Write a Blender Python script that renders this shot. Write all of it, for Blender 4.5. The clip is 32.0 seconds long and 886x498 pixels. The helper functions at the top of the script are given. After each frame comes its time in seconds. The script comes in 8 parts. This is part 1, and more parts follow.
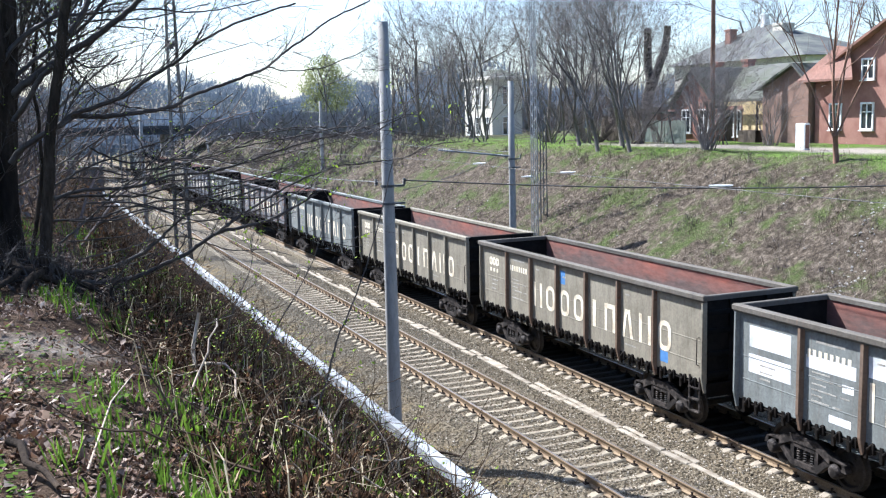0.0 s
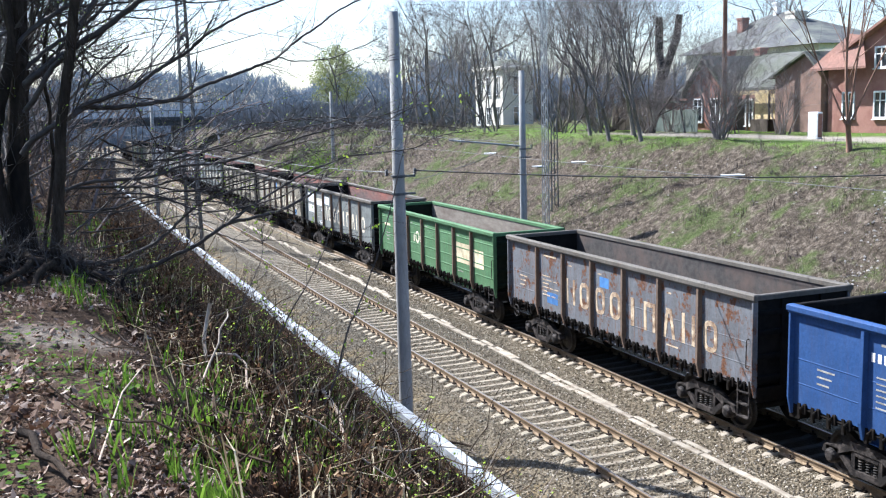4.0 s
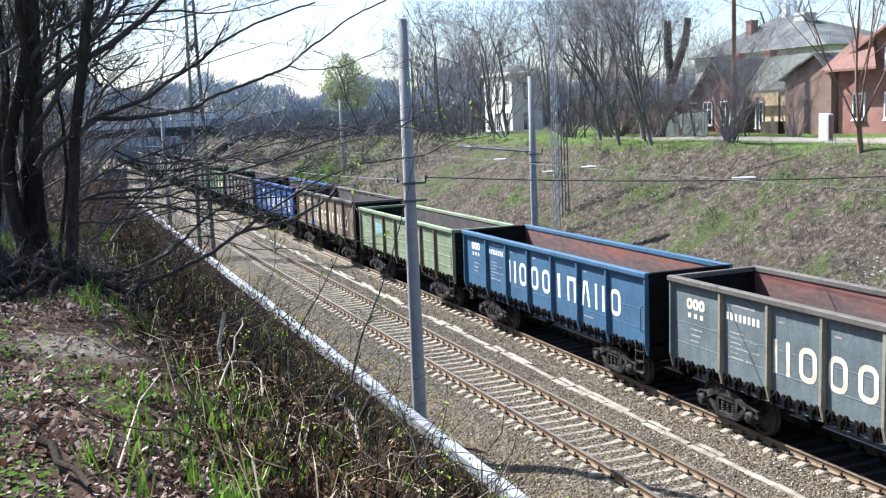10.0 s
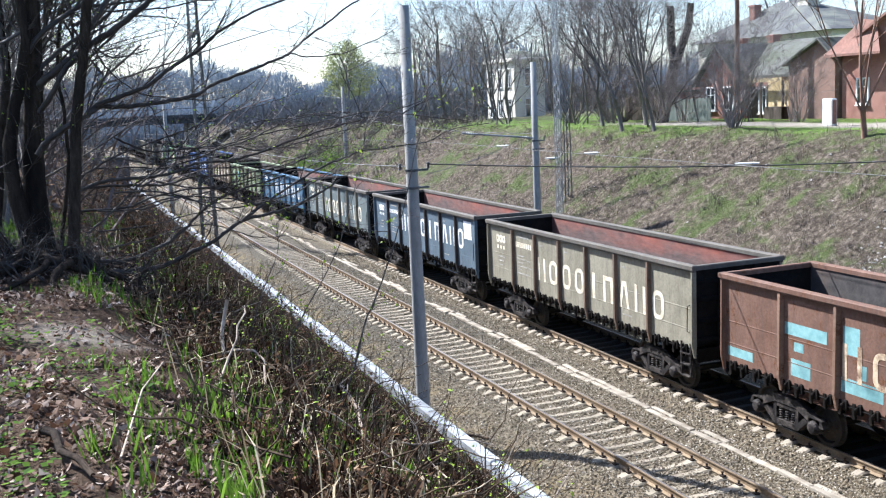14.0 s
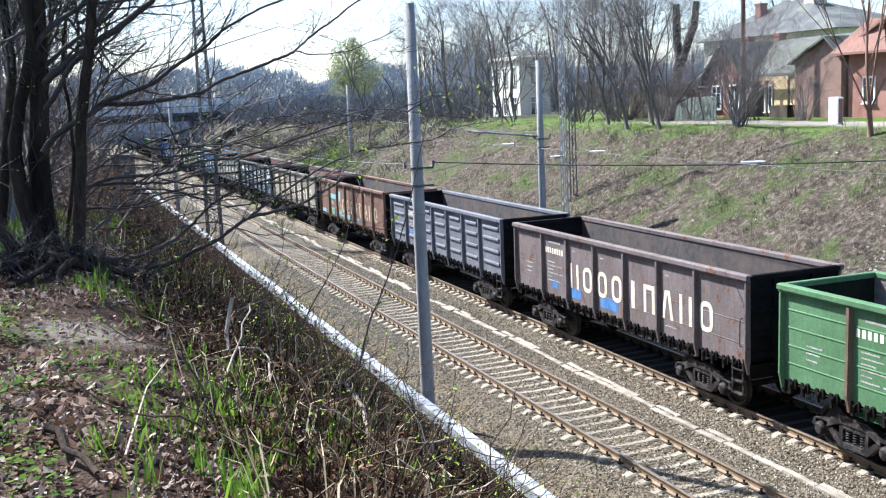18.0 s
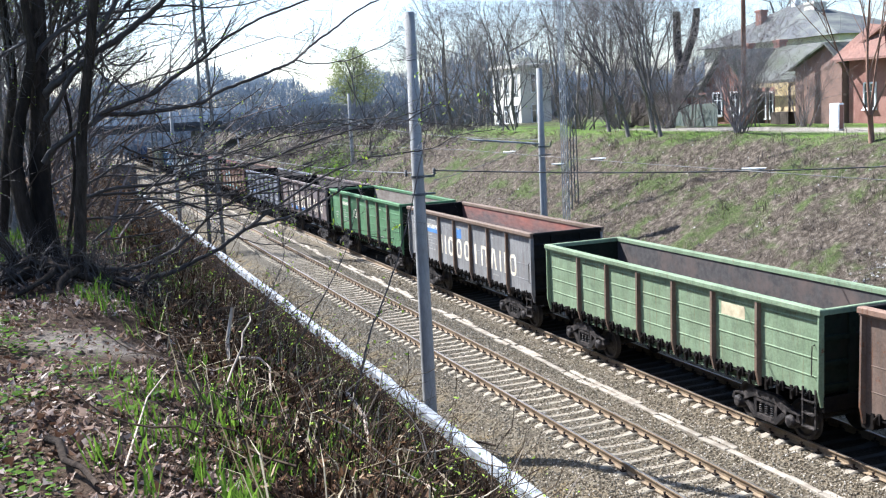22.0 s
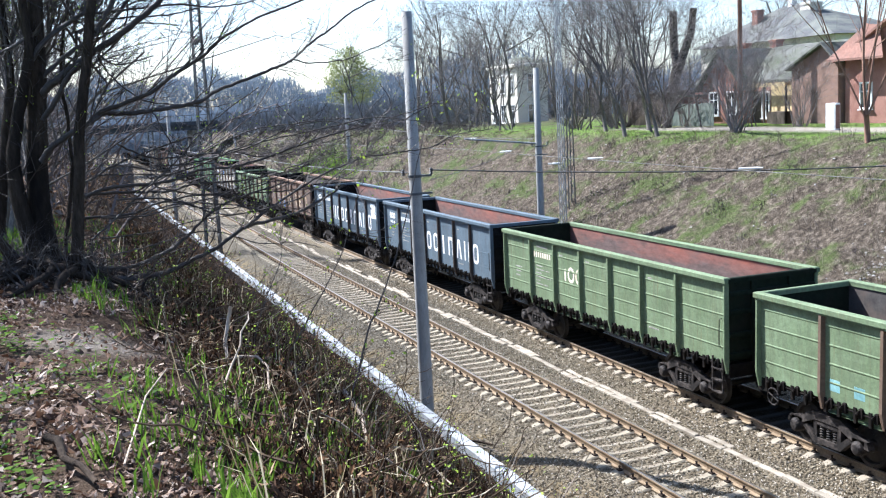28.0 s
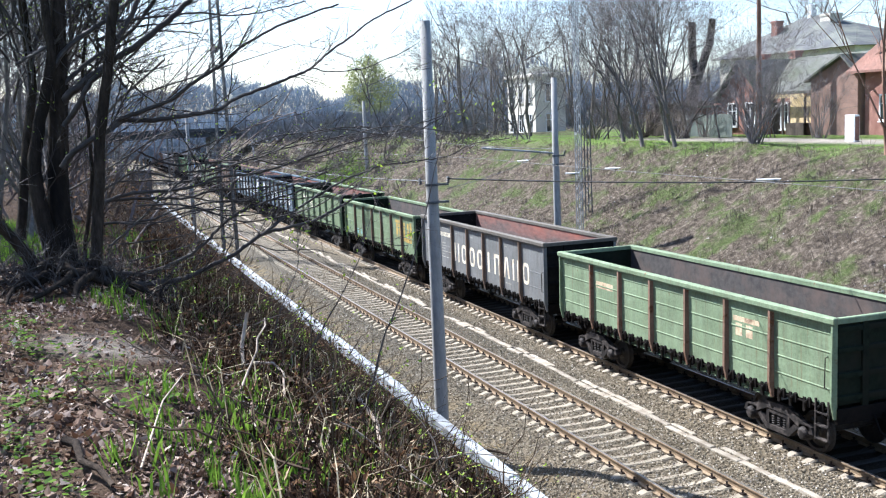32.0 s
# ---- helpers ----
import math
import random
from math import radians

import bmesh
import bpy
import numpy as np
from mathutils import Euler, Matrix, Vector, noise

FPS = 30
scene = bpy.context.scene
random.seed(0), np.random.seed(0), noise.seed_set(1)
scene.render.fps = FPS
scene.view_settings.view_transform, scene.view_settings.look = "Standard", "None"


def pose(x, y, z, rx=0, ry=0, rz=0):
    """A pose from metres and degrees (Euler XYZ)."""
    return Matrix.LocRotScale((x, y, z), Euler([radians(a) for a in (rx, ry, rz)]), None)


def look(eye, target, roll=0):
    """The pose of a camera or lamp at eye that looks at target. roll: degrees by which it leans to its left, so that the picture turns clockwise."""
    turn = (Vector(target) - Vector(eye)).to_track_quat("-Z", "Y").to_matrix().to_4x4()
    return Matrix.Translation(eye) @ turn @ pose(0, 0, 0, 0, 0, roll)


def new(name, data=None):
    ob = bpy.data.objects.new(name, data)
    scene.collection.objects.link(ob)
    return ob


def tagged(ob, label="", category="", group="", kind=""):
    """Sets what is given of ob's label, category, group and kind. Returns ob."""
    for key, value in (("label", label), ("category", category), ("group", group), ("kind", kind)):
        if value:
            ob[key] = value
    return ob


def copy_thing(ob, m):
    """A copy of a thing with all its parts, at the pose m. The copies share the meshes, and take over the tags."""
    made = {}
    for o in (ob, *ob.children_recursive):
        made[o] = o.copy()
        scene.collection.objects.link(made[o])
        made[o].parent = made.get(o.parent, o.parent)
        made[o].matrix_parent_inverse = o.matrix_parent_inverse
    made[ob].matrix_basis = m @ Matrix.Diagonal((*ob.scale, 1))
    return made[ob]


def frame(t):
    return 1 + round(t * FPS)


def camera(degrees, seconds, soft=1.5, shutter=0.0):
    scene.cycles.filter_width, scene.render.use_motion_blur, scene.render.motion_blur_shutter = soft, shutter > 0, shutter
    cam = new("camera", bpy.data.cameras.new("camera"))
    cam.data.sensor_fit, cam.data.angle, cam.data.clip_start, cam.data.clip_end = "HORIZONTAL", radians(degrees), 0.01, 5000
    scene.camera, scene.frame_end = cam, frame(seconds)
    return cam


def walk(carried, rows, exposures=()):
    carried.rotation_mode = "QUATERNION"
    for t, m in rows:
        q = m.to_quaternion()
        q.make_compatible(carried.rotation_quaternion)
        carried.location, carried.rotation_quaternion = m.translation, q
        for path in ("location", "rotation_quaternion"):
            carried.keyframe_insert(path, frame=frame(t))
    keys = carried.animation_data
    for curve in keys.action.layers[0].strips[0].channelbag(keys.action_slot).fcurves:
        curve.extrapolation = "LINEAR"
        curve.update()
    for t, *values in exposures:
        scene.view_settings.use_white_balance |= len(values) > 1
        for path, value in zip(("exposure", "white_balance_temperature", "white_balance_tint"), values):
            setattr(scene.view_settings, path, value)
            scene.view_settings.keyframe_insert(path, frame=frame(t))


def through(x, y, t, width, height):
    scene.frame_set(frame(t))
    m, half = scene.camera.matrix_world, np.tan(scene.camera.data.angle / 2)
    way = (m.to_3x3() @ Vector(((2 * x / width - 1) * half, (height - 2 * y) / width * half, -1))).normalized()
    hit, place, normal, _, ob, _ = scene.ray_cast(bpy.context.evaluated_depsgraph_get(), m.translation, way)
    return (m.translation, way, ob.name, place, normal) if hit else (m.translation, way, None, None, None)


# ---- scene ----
# camera: held by hand on the edge of the cutting, nearly still
cam = camera(47.06, 32.0, soft=1.2)
EYE = Vector((-11.693, -6.222, 7.826))
# seconds, sway of the eye in metres, heading (from +y towards +x), tilt and lean in degrees
PATH = [
    (0, 0.009, 0.018, -0.001, 22.222, -7.419, -1.416), (0.5, 0.011, 0.025, -0.001, 21.952, -7.464, -1.372),
    (1, 0.013, 0.029, -0.001, 21.857, -7.508, -1.435), (1.5, 0.013, 0.031, -0.002, 21.814, -7.689, -1.617),
    (2, 0.015, 0.033, -0.003, 21.784, -7.842, -1.602), (2.5, 0.017, 0.036, -0.003, 21.769, -7.922, -1.698),
    (3, 0.017, 0.038, -0.004, 21.746, -7.978, -1.645), (3.5, 0.018, 0.039, -0.004, 21.686, -8.000, -1.549),
    (5.5, 0.023, 0.020, -0.002, 21.116, -7.702, -2.078), (6, 0.020, 0.023, -0.003, 20.989, -7.711, -1.947),
    (6.5, 0.016, 0.024, -0.004, 20.733, -7.675, -1.919), (7, 0.014, 0.023, -0.003, 20.727, -7.624, -1.913),
    (7.5, 0.009, 0.024, -0.003, 20.828, -7.595, -1.920), (8, 0.004, 0.021, -0.004, 20.939, -7.542, -2.132),
    (8.5, -0.001, 0.021, -0.006, 20.986, -7.587, -2.201), (9, -0.005, 0.015, -0.005, 20.994, -7.616, -2.137),
    (9.5, -0.006, 0.012, -0.005, 20.989, -7.596, -2.204), (10, -0.004, 0.014, -0.003, 20.977, -7.565, -2.389),
    (10.5, -0.002, 0.018, -0.003, 20.937, -7.523, -2.575), (11, 0.000, 0.022, -0.003, 20.909, -7.528, -2.636),
    (11.5, 0.003, 0.024, -0.002, 20.885, -7.614, -2.643), (12, 0.006, 0.027, -0.002, 20.863, -7.897, -2.489),
    (12.5, 0.008, 0.033, -0.003, 20.831, -8.045, -2.390), (13, 0.009, 0.038, -0.003, 20.820, -8.136, -2.367),
    (13.5, 0.009, 0.039, -0.004, 20.770, -8.212, -2.502), (14, 0.007, 0.037, -0.005, 20.778, -8.294, -2.640),
    (14.5, 0.006, 0.037, -0.006, 20.761, -8.399, -2.541), (16.5, 0.005, 0.052, -0.009, 20.589, -8.350, -2.370),
    (17, 0.007, 0.055, -0.009, 20.551, -8.322, -2.453), (17.5, 0.009, 0.055, -0.008, 20.508, -8.347, -2.497),
    (18, 0.011, 0.056, -0.008, 20.497, -8.383, -2.574), (18.5, 0.015, 0.057, -0.008, 20.492, -8.426, -2.595),
    (19, 0.017, 0.061, -0.010, 20.477, -8.487, -2.425), (19.5, 0.020, 0.060, -0.009, 20.474, -8.504, -2.382),
    (20, 0.022, 0.056, -0.008, 20.418, -8.450, -2.441), (20.5, 0.024, 0.056, -0.007, 20.420, -8.278, -2.696),
    (21, 0.025, 0.055, -0.006, 20.363, -8.119, -2.744), (21.5, 0.026, 0.058, -0.005, 20.367, -8.010, -2.822),
    (22, 0.025, 0.060, -0.005, 20.410, -7.924, -2.875), (22.5, 0.024, 0.056, -0.003, 20.414, -7.947, -2.657),
    (23, 0.022, 0.056, -0.005, 20.419, -8.114, -2.460), (23.5, 0.018, 0.057, -0.005, 20.430, -8.188, -2.603),
    (24, 0.015, 0.056, -0.005, 20.455, -8.220, -2.699), (24.5, 0.013, 0.056, -0.006, 20.465, -8.241, -2.698),
    (25, 0.011, 0.053, -0.007, 20.531, -8.195, -2.647), (25.5, 0.007, 0.049, -0.008, 20.542, -8.153, -2.542),
    (27.5, 0.011, 0.045, -0.007, 20.576, -7.994, -2.689), (28, 0.010, 0.046, -0.008, 20.598, -7.954, -2.840),
    (28.5, 0.010, 0.046, -0.007, 20.630, -7.930, -2.753), (29, 0.011, 0.043, -0.007, 20.663, -7.895, -2.501),
    (29.5, 0.011, 0.038, -0.007, 20.641, -7.834, -2.451), (30, 0.008, 0.031, -0.007, 20.681, -7.787, -2.500),
    (30.5, 0.005, 0.028, -0.006, 20.670, -7.746, -2.700), (31, 0.005, 0.025, -0.005, 20.690, -7.658, -2.778),
    (31.5, 0.004, 0.020, -0.004, 20.469, -7.530, -2.551), (32, 0.002, 0.014, -0.004, 19.690, -7.425, -2.427),
]


def held(dx, dy, dz, heading, tilt, lean):
    eye = EYE + Vector((dx, dy, dz))
    a, b = radians(heading), radians(tilt)
    return look(eye, eye + Vector((math.sin(a) * math.cos(b), math.cos(a) * math.cos(b), math.sin(b))), lean)


walk(cam, [(r[0], held(*r[1:])) for r in PATH], exposures=[(0, 1.48, 5700, 11), (13, 1.50, 5700, 11), (17, 1.60, 5700, 11), (32, 1.58, 5700, 11)])

# ---- world, sun ----
SUN_FROM = Vector((-0.345, 0.597, 0.72)).normalized()
world = bpy.data.worlds.new("world")
scene.world = world
world.use_nodes = True
wn = world.node_tree.nodes
sky = wn.new("ShaderNodeTexSky")
sky.sky_type, sky.sun_disc = "NISHITA", False
sky.sun_elevation = math.asin(SUN_FROM.z)
sky.sun_rotation = math.atan2(SUN_FROM.x, SUN_FROM.y)
sky.air_density, sky.dust_density, sky.ozone_density = 1.0, 1.2, 2.0
world.node_tree.links.new(sky.outputs[0], wn["Background"].inputs[0])
wn["Background"].inputs[1].default_value = 0.091
sun = new("sun", bpy.data.lights.new("sun", "SUN"))
sun.data.energy, sun.data.angle, sun.data.color = 5.0, radians(0.6), (1.0, 0.95, 0.87)
sun.matrix_world = look(SUN_FROM * 100, (0, 0, 0))

# ---- materials ----


def shader(name):
    m = bpy.data.materials.new(name)
    m.use_nodes = True
    return m, m.node_tree.nodes, m.node_tree.links, m.node_tree.nodes["Principled BSDF"]


def ramp(nodes, links, fac, stops):
    r = nodes.new("ShaderNodeValToRGB")
    while len(r.color_ramp.elements) < len(stops):
        r.color_ramp.elements.new(0.5)
    for e, (p, c) in zip(r.color_ramp.elements, stops):
        e.position, e.color = p, (*c, 1) if len(c) == 3 else c
    links.new(fac, r.inputs[0])
    return r.outputs[0]


def tex(nodes, links, kind, scale, vector=None, detail=6.0, rough=0.6):
    if kind == "noise":
        n = nodes.new("ShaderNodeTexNoise")
        n.inputs["Detail"].default_value, n.inputs["Roughness"].default_value = detail, rough
        out = n.outputs[0]
    else:
        n = nodes.new("ShaderNodeTexVoronoi")
        out = n.outputs["Distance"] if kind == "cells" else n.outputs["Color"]
    n.inputs["Scale"].default_value = scale
    if vector is not None:
        links.new(vector, n.inputs["Vector"])
    return out


def mixed(nodes, links, fac, a, b, mode="MIX"):
    n = nodes.new("ShaderNodeMix")
    n.data_type, n.blend_type = "RGBA", mode
    for sock, v in ((n.inputs[0], fac), (n.inputs[6], a), (n.inputs[7], b)):
        if hasattr(v, "links"):
            links.new(v, sock)
        elif isinstance(v, (int, float)):
            sock.default_value = v
        else:
            sock.default_value = (*v, 1)
    return n.outputs[2]


def sums(nodes, links, op, a, b=None, clamp=False):
    n = nodes.new("ShaderNodeMath")
    n.operation, n.use_clamp = op, clamp
    for sock, v in zip(n.inputs, (a, b)):
        if v is None:
            continue
        if hasattr(v, "links"):
            links.new(v, sock)
        else:
            sock.default_value = v
    return n.outputs[0]


def coords(nodes, links, space="Object", scale=(1, 1, 1)):
    c = nodes.new("ShaderNodeTexCoord")
    m = nodes.new("ShaderNodeMapping")
    links.new(c.outputs[space], m.inputs[0])
    m.inputs["Scale"].default_value = scale
    return m.outputs[0]


def bump(nodes, links, bsdf, height, strength=0.4, distance=0.02):
    b = nodes.new("ShaderNodeBump")
    b.inputs["Strength"].default_value, b.inputs["Distance"].default_value = strength, distance
    links.new(height, b.inputs["Height"])
    links.new(b.outputs[0], bsdf.inputs["Normal"])


def rough_mat(name, dark, light, scale=8.0, rough=0.85, metal=0.0, relief=0.3, depth=0.01, stain=None, stain_scale=1.2, stretch=(1, 1, 1), spread=0.0, gloss=0.3):
    """A grainy surface in two scales: grain between dark and light, and broad stains."""
    m, n, l, b = shader(name)
    v = coords(n, l, "Object", stretch)
    g = tex(n, l, "noise", scale, v, 8, 0.7)
    col = ramp(n, l, g, [(0.3, dark), (0.7, light)])
    s = tex(n, l, "noise", stain_scale, v, 5, 0.65)
    col = mixed(n, l, ramp(n, l, s, [(0.45, (0, 0, 0)), (0.68, (1, 1, 1))]), col, stain or tuple(c * 0.6 for c in dark))
    if spread:
        o = n.new("ShaderNodeObjectInfo")
        col = mixed(n, l, 1.0, col, ramp(n, l, o.outputs["Random"], [(0, (1 - spread,) * 3), (1, (1 + spread,) * 3)]), "MULTIPLY")
    l.new(col, b.inputs["Base Color"])
    b.inputs["Roughness"].default_value, b.inputs["Metallic"].default_value = rough, metal
    b.inputs["Specular IOR Level"].default_value = gloss
    bump(n, l, b, g, relief, depth)
    return m


def island_mat(name, stops, rough=0.8, through=0.0, specular=0.3):
    """Loose small pieces: each piece has its own shade."""
    m, n, l, b = shader(name)
    gnode = n.new("ShaderNodeNewGeometry")
    col = ramp(n, l, gnode.outputs["Random Per Island"], stops)
    v = tex(n, l, "noise", 30.0, coords(n, l))
    col = mixed(n, l, 0.35, col, ramp(n, l, v, [(0.3, (0.4, 0.4, 0.4)), (0.7, (1, 1, 1))]), "MULTIPLY")
    l.new(col, b.inputs["Base Color"])
    b.inputs["Roughness"].default_value = rough
    b.inputs["Specular IOR Level"].default_value = specular
    if through:
        t = n.new("ShaderNodeBsdfTranslucent")
        l.new(col, t.inputs[0])
        mx = n.new("ShaderNodeMixShader")
        mx.inputs[0].default_value = through
        l.new(b.outputs[0], mx.inputs[1])
        l.new(t.outputs[0], mx.inputs[2])
        l.new(mx.outputs[0], n["Material Output"].inputs[0])
    return m


def paint(name, colour, rust=0.35, dirt=0.5, fade=0.25, rough=0.72):
    """Weathered wagon paint: faded patches, rain streaks of dirt, rust where it has worn off."""
    colour = tuple(c * 1.28 for c in colour)
    m, n, l, b = shader(name)
    o = n.new("ShaderNodeObjectInfo")
    c = n.new("ShaderNodeNewGeometry")
    tc = n.new("ShaderNodeTexCoord")
    off = n.new("ShaderNodeVectorMath")
    off.operation = "ADD"
    l.new(tc.outputs["Object"], off.inputs[0])
    l.new(o.outputs["Random"], off.inputs[1])
    mp = n.new("ShaderNodeMapping")
    l.new(off.outputs[0], mp.inputs[0])
    v = mp.outputs[0]
    st = n.new("ShaderNodeMapping")
    st.inputs["Scale"].default_value = (2.0, 2.2, 0.45)
    l.new(v, st.inputs[0])
    col = mixed(n, l, ramp(n, l, tex(n, l, "noise", 0.9, v, 5), [(0.35, (0, 0, 0)), (0.7, (1, 1, 1))]), colour, tuple(min(1, x * (1 + fade) + fade * 0.06) for x in colour))
    streak = ramp(n, l, tex(n, l, "noise", 2.2, st.outputs[0], 7, 0.65), [(0.42, (0, 0, 0)), (0.72, (dirt * 0.7,) * 3)])
    col = mixed(n, l, streak, col, (0.075, 0.062, 0.05))
    grime = ramp(n, l, tex(n, l, "noise", 14.0, v, 8, 0.7), [(0.33, (0.76, 0.76, 0.76)), (0.67, (1.1, 1.1, 1.1))])
    col = mixed(n, l, 1.0, col, grime, "MULTIPLY")
    r1 = tex(n, l, "noise", 2.6, v, 9, 0.72)
    lim = 0.72 - 0.26 * rust
    mask = ramp(n, l, r1, [(lim, (0, 0, 0)), (min(0.98, lim + 0.07), (1, 1, 1))])
    rustcol = ramp(n, l, tex(n, l, "noise", 18.0, v, 6), [(0.3, (0.06, 0.028, 0.015)), (0.7, (0.20, 0.085, 0.04))])
    col = mixed(n, l, mask, col, rustcol)
    run = n.new("ShaderNodeMapping")
    run.inputs["Scale"].default_value = (5.0, 5.0, 0.35)
    l.new(v, run.inputs[0])
    drips = ramp(n, l, tex(n, l, "noise", 2.4, run.outputs[0], 6, 0.6), [(0.56, (0, 0, 0)), (0.72, (min(0.65, 0.1 + 0.9 * rust),) * 3)])
    col = mixed(n, l, drips, col, rustcol)
    l.new(col, b.inputs["Base Color"])
    b.inputs["Roughness"].default_value = rough
    b.inputs["Specular IOR Level"].default_value = 0.2
    bump(n, l, b, tex(n, l, "noise", 2.2, v, 6), 0.45, 0.04)
    return m


CONCRETE = rough_mat("concrete_post", (0.24, 0.235, 0.225), (0.37, 0.365, 0.35), 14, 0.9, relief=0.35, stain=(0.22, 0.21, 0.19), stretch=(1, 1, 0.3))
KERB = rough_mat("kerb_concrete", (0.22, 0.238, 0.262), (0.37, 0.39, 0.42), 10, 0.85, relief=0.2, stain=(0.15, 0.155, 0.15), stain_scale=2.5, spread=0.2)
SLAB = rough_mat("slab_concrete", (0.25, 0.215, 0.165), (0.37, 0.33, 0.265), 9, 0.9, stain=(0.19, 0.155, 0.115), stain_scale=2.0, spread=0.2)
SLEEPER = rough_mat("sleeper_concrete", (0.215, 0.184, 0.13), (0.35, 0.305, 0.225), 10, 0.9, stain=(0.20, 0.16, 0.12), stain_scale=3.0, spread=0.15)


def shaded_sleeper():
    """Concrete sleeper, painted black between the rails for the shade under the train."""
    m, n, l, b = shader("shaded_sleeper")
    tc = n.new("ShaderNodeTexCoord")
    sp = n.new("ShaderNodeSeparateXYZ")
    l.new(tc.outputs["Object"], sp.inputs[0])
    g = tex(n, l, "noise", 10, tc.outputs["Object"], 8, 0.7)
    col = ramp(n, l, g, [(0.3, (0.21, 0.175, 0.13)), (0.7, (0.33, 0.285, 0.22))])
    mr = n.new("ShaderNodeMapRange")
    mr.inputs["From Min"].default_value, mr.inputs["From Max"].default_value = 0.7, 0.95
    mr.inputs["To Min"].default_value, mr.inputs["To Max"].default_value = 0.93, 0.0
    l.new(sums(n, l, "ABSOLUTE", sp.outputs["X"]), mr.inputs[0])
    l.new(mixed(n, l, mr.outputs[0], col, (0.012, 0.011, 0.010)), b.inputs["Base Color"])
    b.inputs["Roughness"].default_value = 0.9
    return m


SHADED_SLEEPER = shaded_sleeper()
RAIL_RUST = rough_mat("rail_rust", (0.15, 0.105, 0.06), (0.29, 0.215, 0.135), 20, 0.8, 0.0, stain=(0.13, 0.085, 0.05))
RAIL_TOP = rough_mat("rail_running_surface", (0.30, 0.26, 0.22), (0.45, 0.40, 0.35), 25, 0.35, 0.8, relief=0.1, stretch=(1, 0.1, 1))
CLIP = rough_mat("fastening_steel", (0.03, 0.02, 0.015), (0.09, 0.06, 0.04), 30, 0.7, 0.3)
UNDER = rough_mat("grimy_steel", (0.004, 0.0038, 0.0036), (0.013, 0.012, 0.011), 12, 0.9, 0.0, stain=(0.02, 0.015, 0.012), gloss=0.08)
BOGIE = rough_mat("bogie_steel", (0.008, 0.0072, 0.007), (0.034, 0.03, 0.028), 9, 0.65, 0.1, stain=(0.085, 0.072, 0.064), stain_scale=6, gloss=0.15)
WHEEL = rough_mat("wheel_steel", (0.03, 0.027, 0.024), (0.08, 0.068, 0.058), 15, 0.6, 0.3)
COAL = rough_mat("coal_dust_floor", (0.05, 0.045, 0.042), (0.12, 0.105, 0.095), 6, 0.95, stain=(0.16, 0.09, 0.06))
LETTER = rough_mat("lettering_cream", (0.68, 0.60, 0.44), (0.92, 0.85, 0.68), 6, 0.7, stain=(0.46, 0.38, 0.27), stain_scale=3)
LETTER_WHITE = rough_mat("lettering_white", (0.75, 0.75, 0.74), (0.9, 0.9, 0.88), 6, 0.6, stain=(0.6, 0.6, 0.58), stain_scale=2)
LETTER_WORN = rough_mat("lettering_worn", (0.42, 0.31, 0.19), (0.74, 0.60, 0.42), 5, 0.8, stain=(0.16, 0.09, 0.055), stain_scale=3.5)
LETTER_FAINT = rough_mat("lettering_faint", (0.26, 0.25, 0.22), (0.48, 0.46, 0.41), 9, 0.8, stain=(0.18, 0.17, 0.15), stain_scale=4)
PATCH_WHITE = rough_mat("patch_white", (0.7, 0.72, 0.74), (0.86, 0.88, 0.9), 5, 0.6)
PATCH_CREAM = rough_mat("patch_cream", (0.62, 0.52, 0.33), (0.8, 0.7, 0.48), 5, 0.7)
PATCH_BLUE = rough_mat("patch_blue", (0.06, 0.16, 0.38), (0.11, 0.27, 0.54), 6, 0.6)
PATCH_CYAN = rough_mat("patch_cyan", (0.16, 0.34, 0.35), (0.30, 0.5, 0.49), 6, 0.6)
BARK_DARK = rough_mat("bark_dark", (0.016, 0.012, 0.009), (0.075, 0.056, 0.042), 22, 0.95, relief=0.8, depth=0.03, stretch=(1, 1, 0.25), stain=(0.012, 0.01, 0.009), gloss=0.08)
BARK_GREY = rough_mat("bark_grey", (0.09, 0.078, 0.07), (0.22, 0.195, 0.175), 18, 0.95, relief=0.6, depth=0.02, stretch=(1, 1, 0.3))
BARK_DEEP = rough_mat("bark_deep_grey", (0.032, 0.028, 0.026), (0.095, 0.082, 0.074), 18, 0.95, relief=0.6, depth=0.02, stretch=(1, 1, 0.3))
TWIG_MAUVE = rough_mat("twig_mauve", (0.10, 0.08, 0.076), (0.23, 0.187, 0.178), 10, 0.9, relief=0.2)
BARK_RED = rough_mat("bark_reddish", (0.16, 0.085, 0.06), (0.32, 0.19, 0.13), 14, 0.9, relief=0.4, stretch=(1, 1, 0.3))
# far scrub: bluish grey haze mixed into the twig colour
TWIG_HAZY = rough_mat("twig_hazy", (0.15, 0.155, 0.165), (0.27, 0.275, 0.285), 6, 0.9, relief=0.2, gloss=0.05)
TWIG_BROWN = rough_mat("twig_brown", (0.045, 0.031, 0.02), (0.15, 0.107, 0.072), 14, 0.8, relief=0.2, stain=(0.17, 0.125, 0.09), gloss=0.05)
TWIG = rough_mat("twig_bark", (0.16, 0.136, 0.127), (0.33, 0.288, 0.268), 10, 0.9, relief=0.2)
TWIG_DARK = rough_mat("twig_dark", (0.02, 0.015, 0.013), (0.06, 0.047, 0.041), 16, 0.6, relief=0.3, stain=(0.085, 0.07, 0.06))
DEADWOOD = rough_mat("dead_wood", (0.30, 0.23, 0.17), (0.52, 0.43, 0.34), 12, 0.9, relief=0.4)
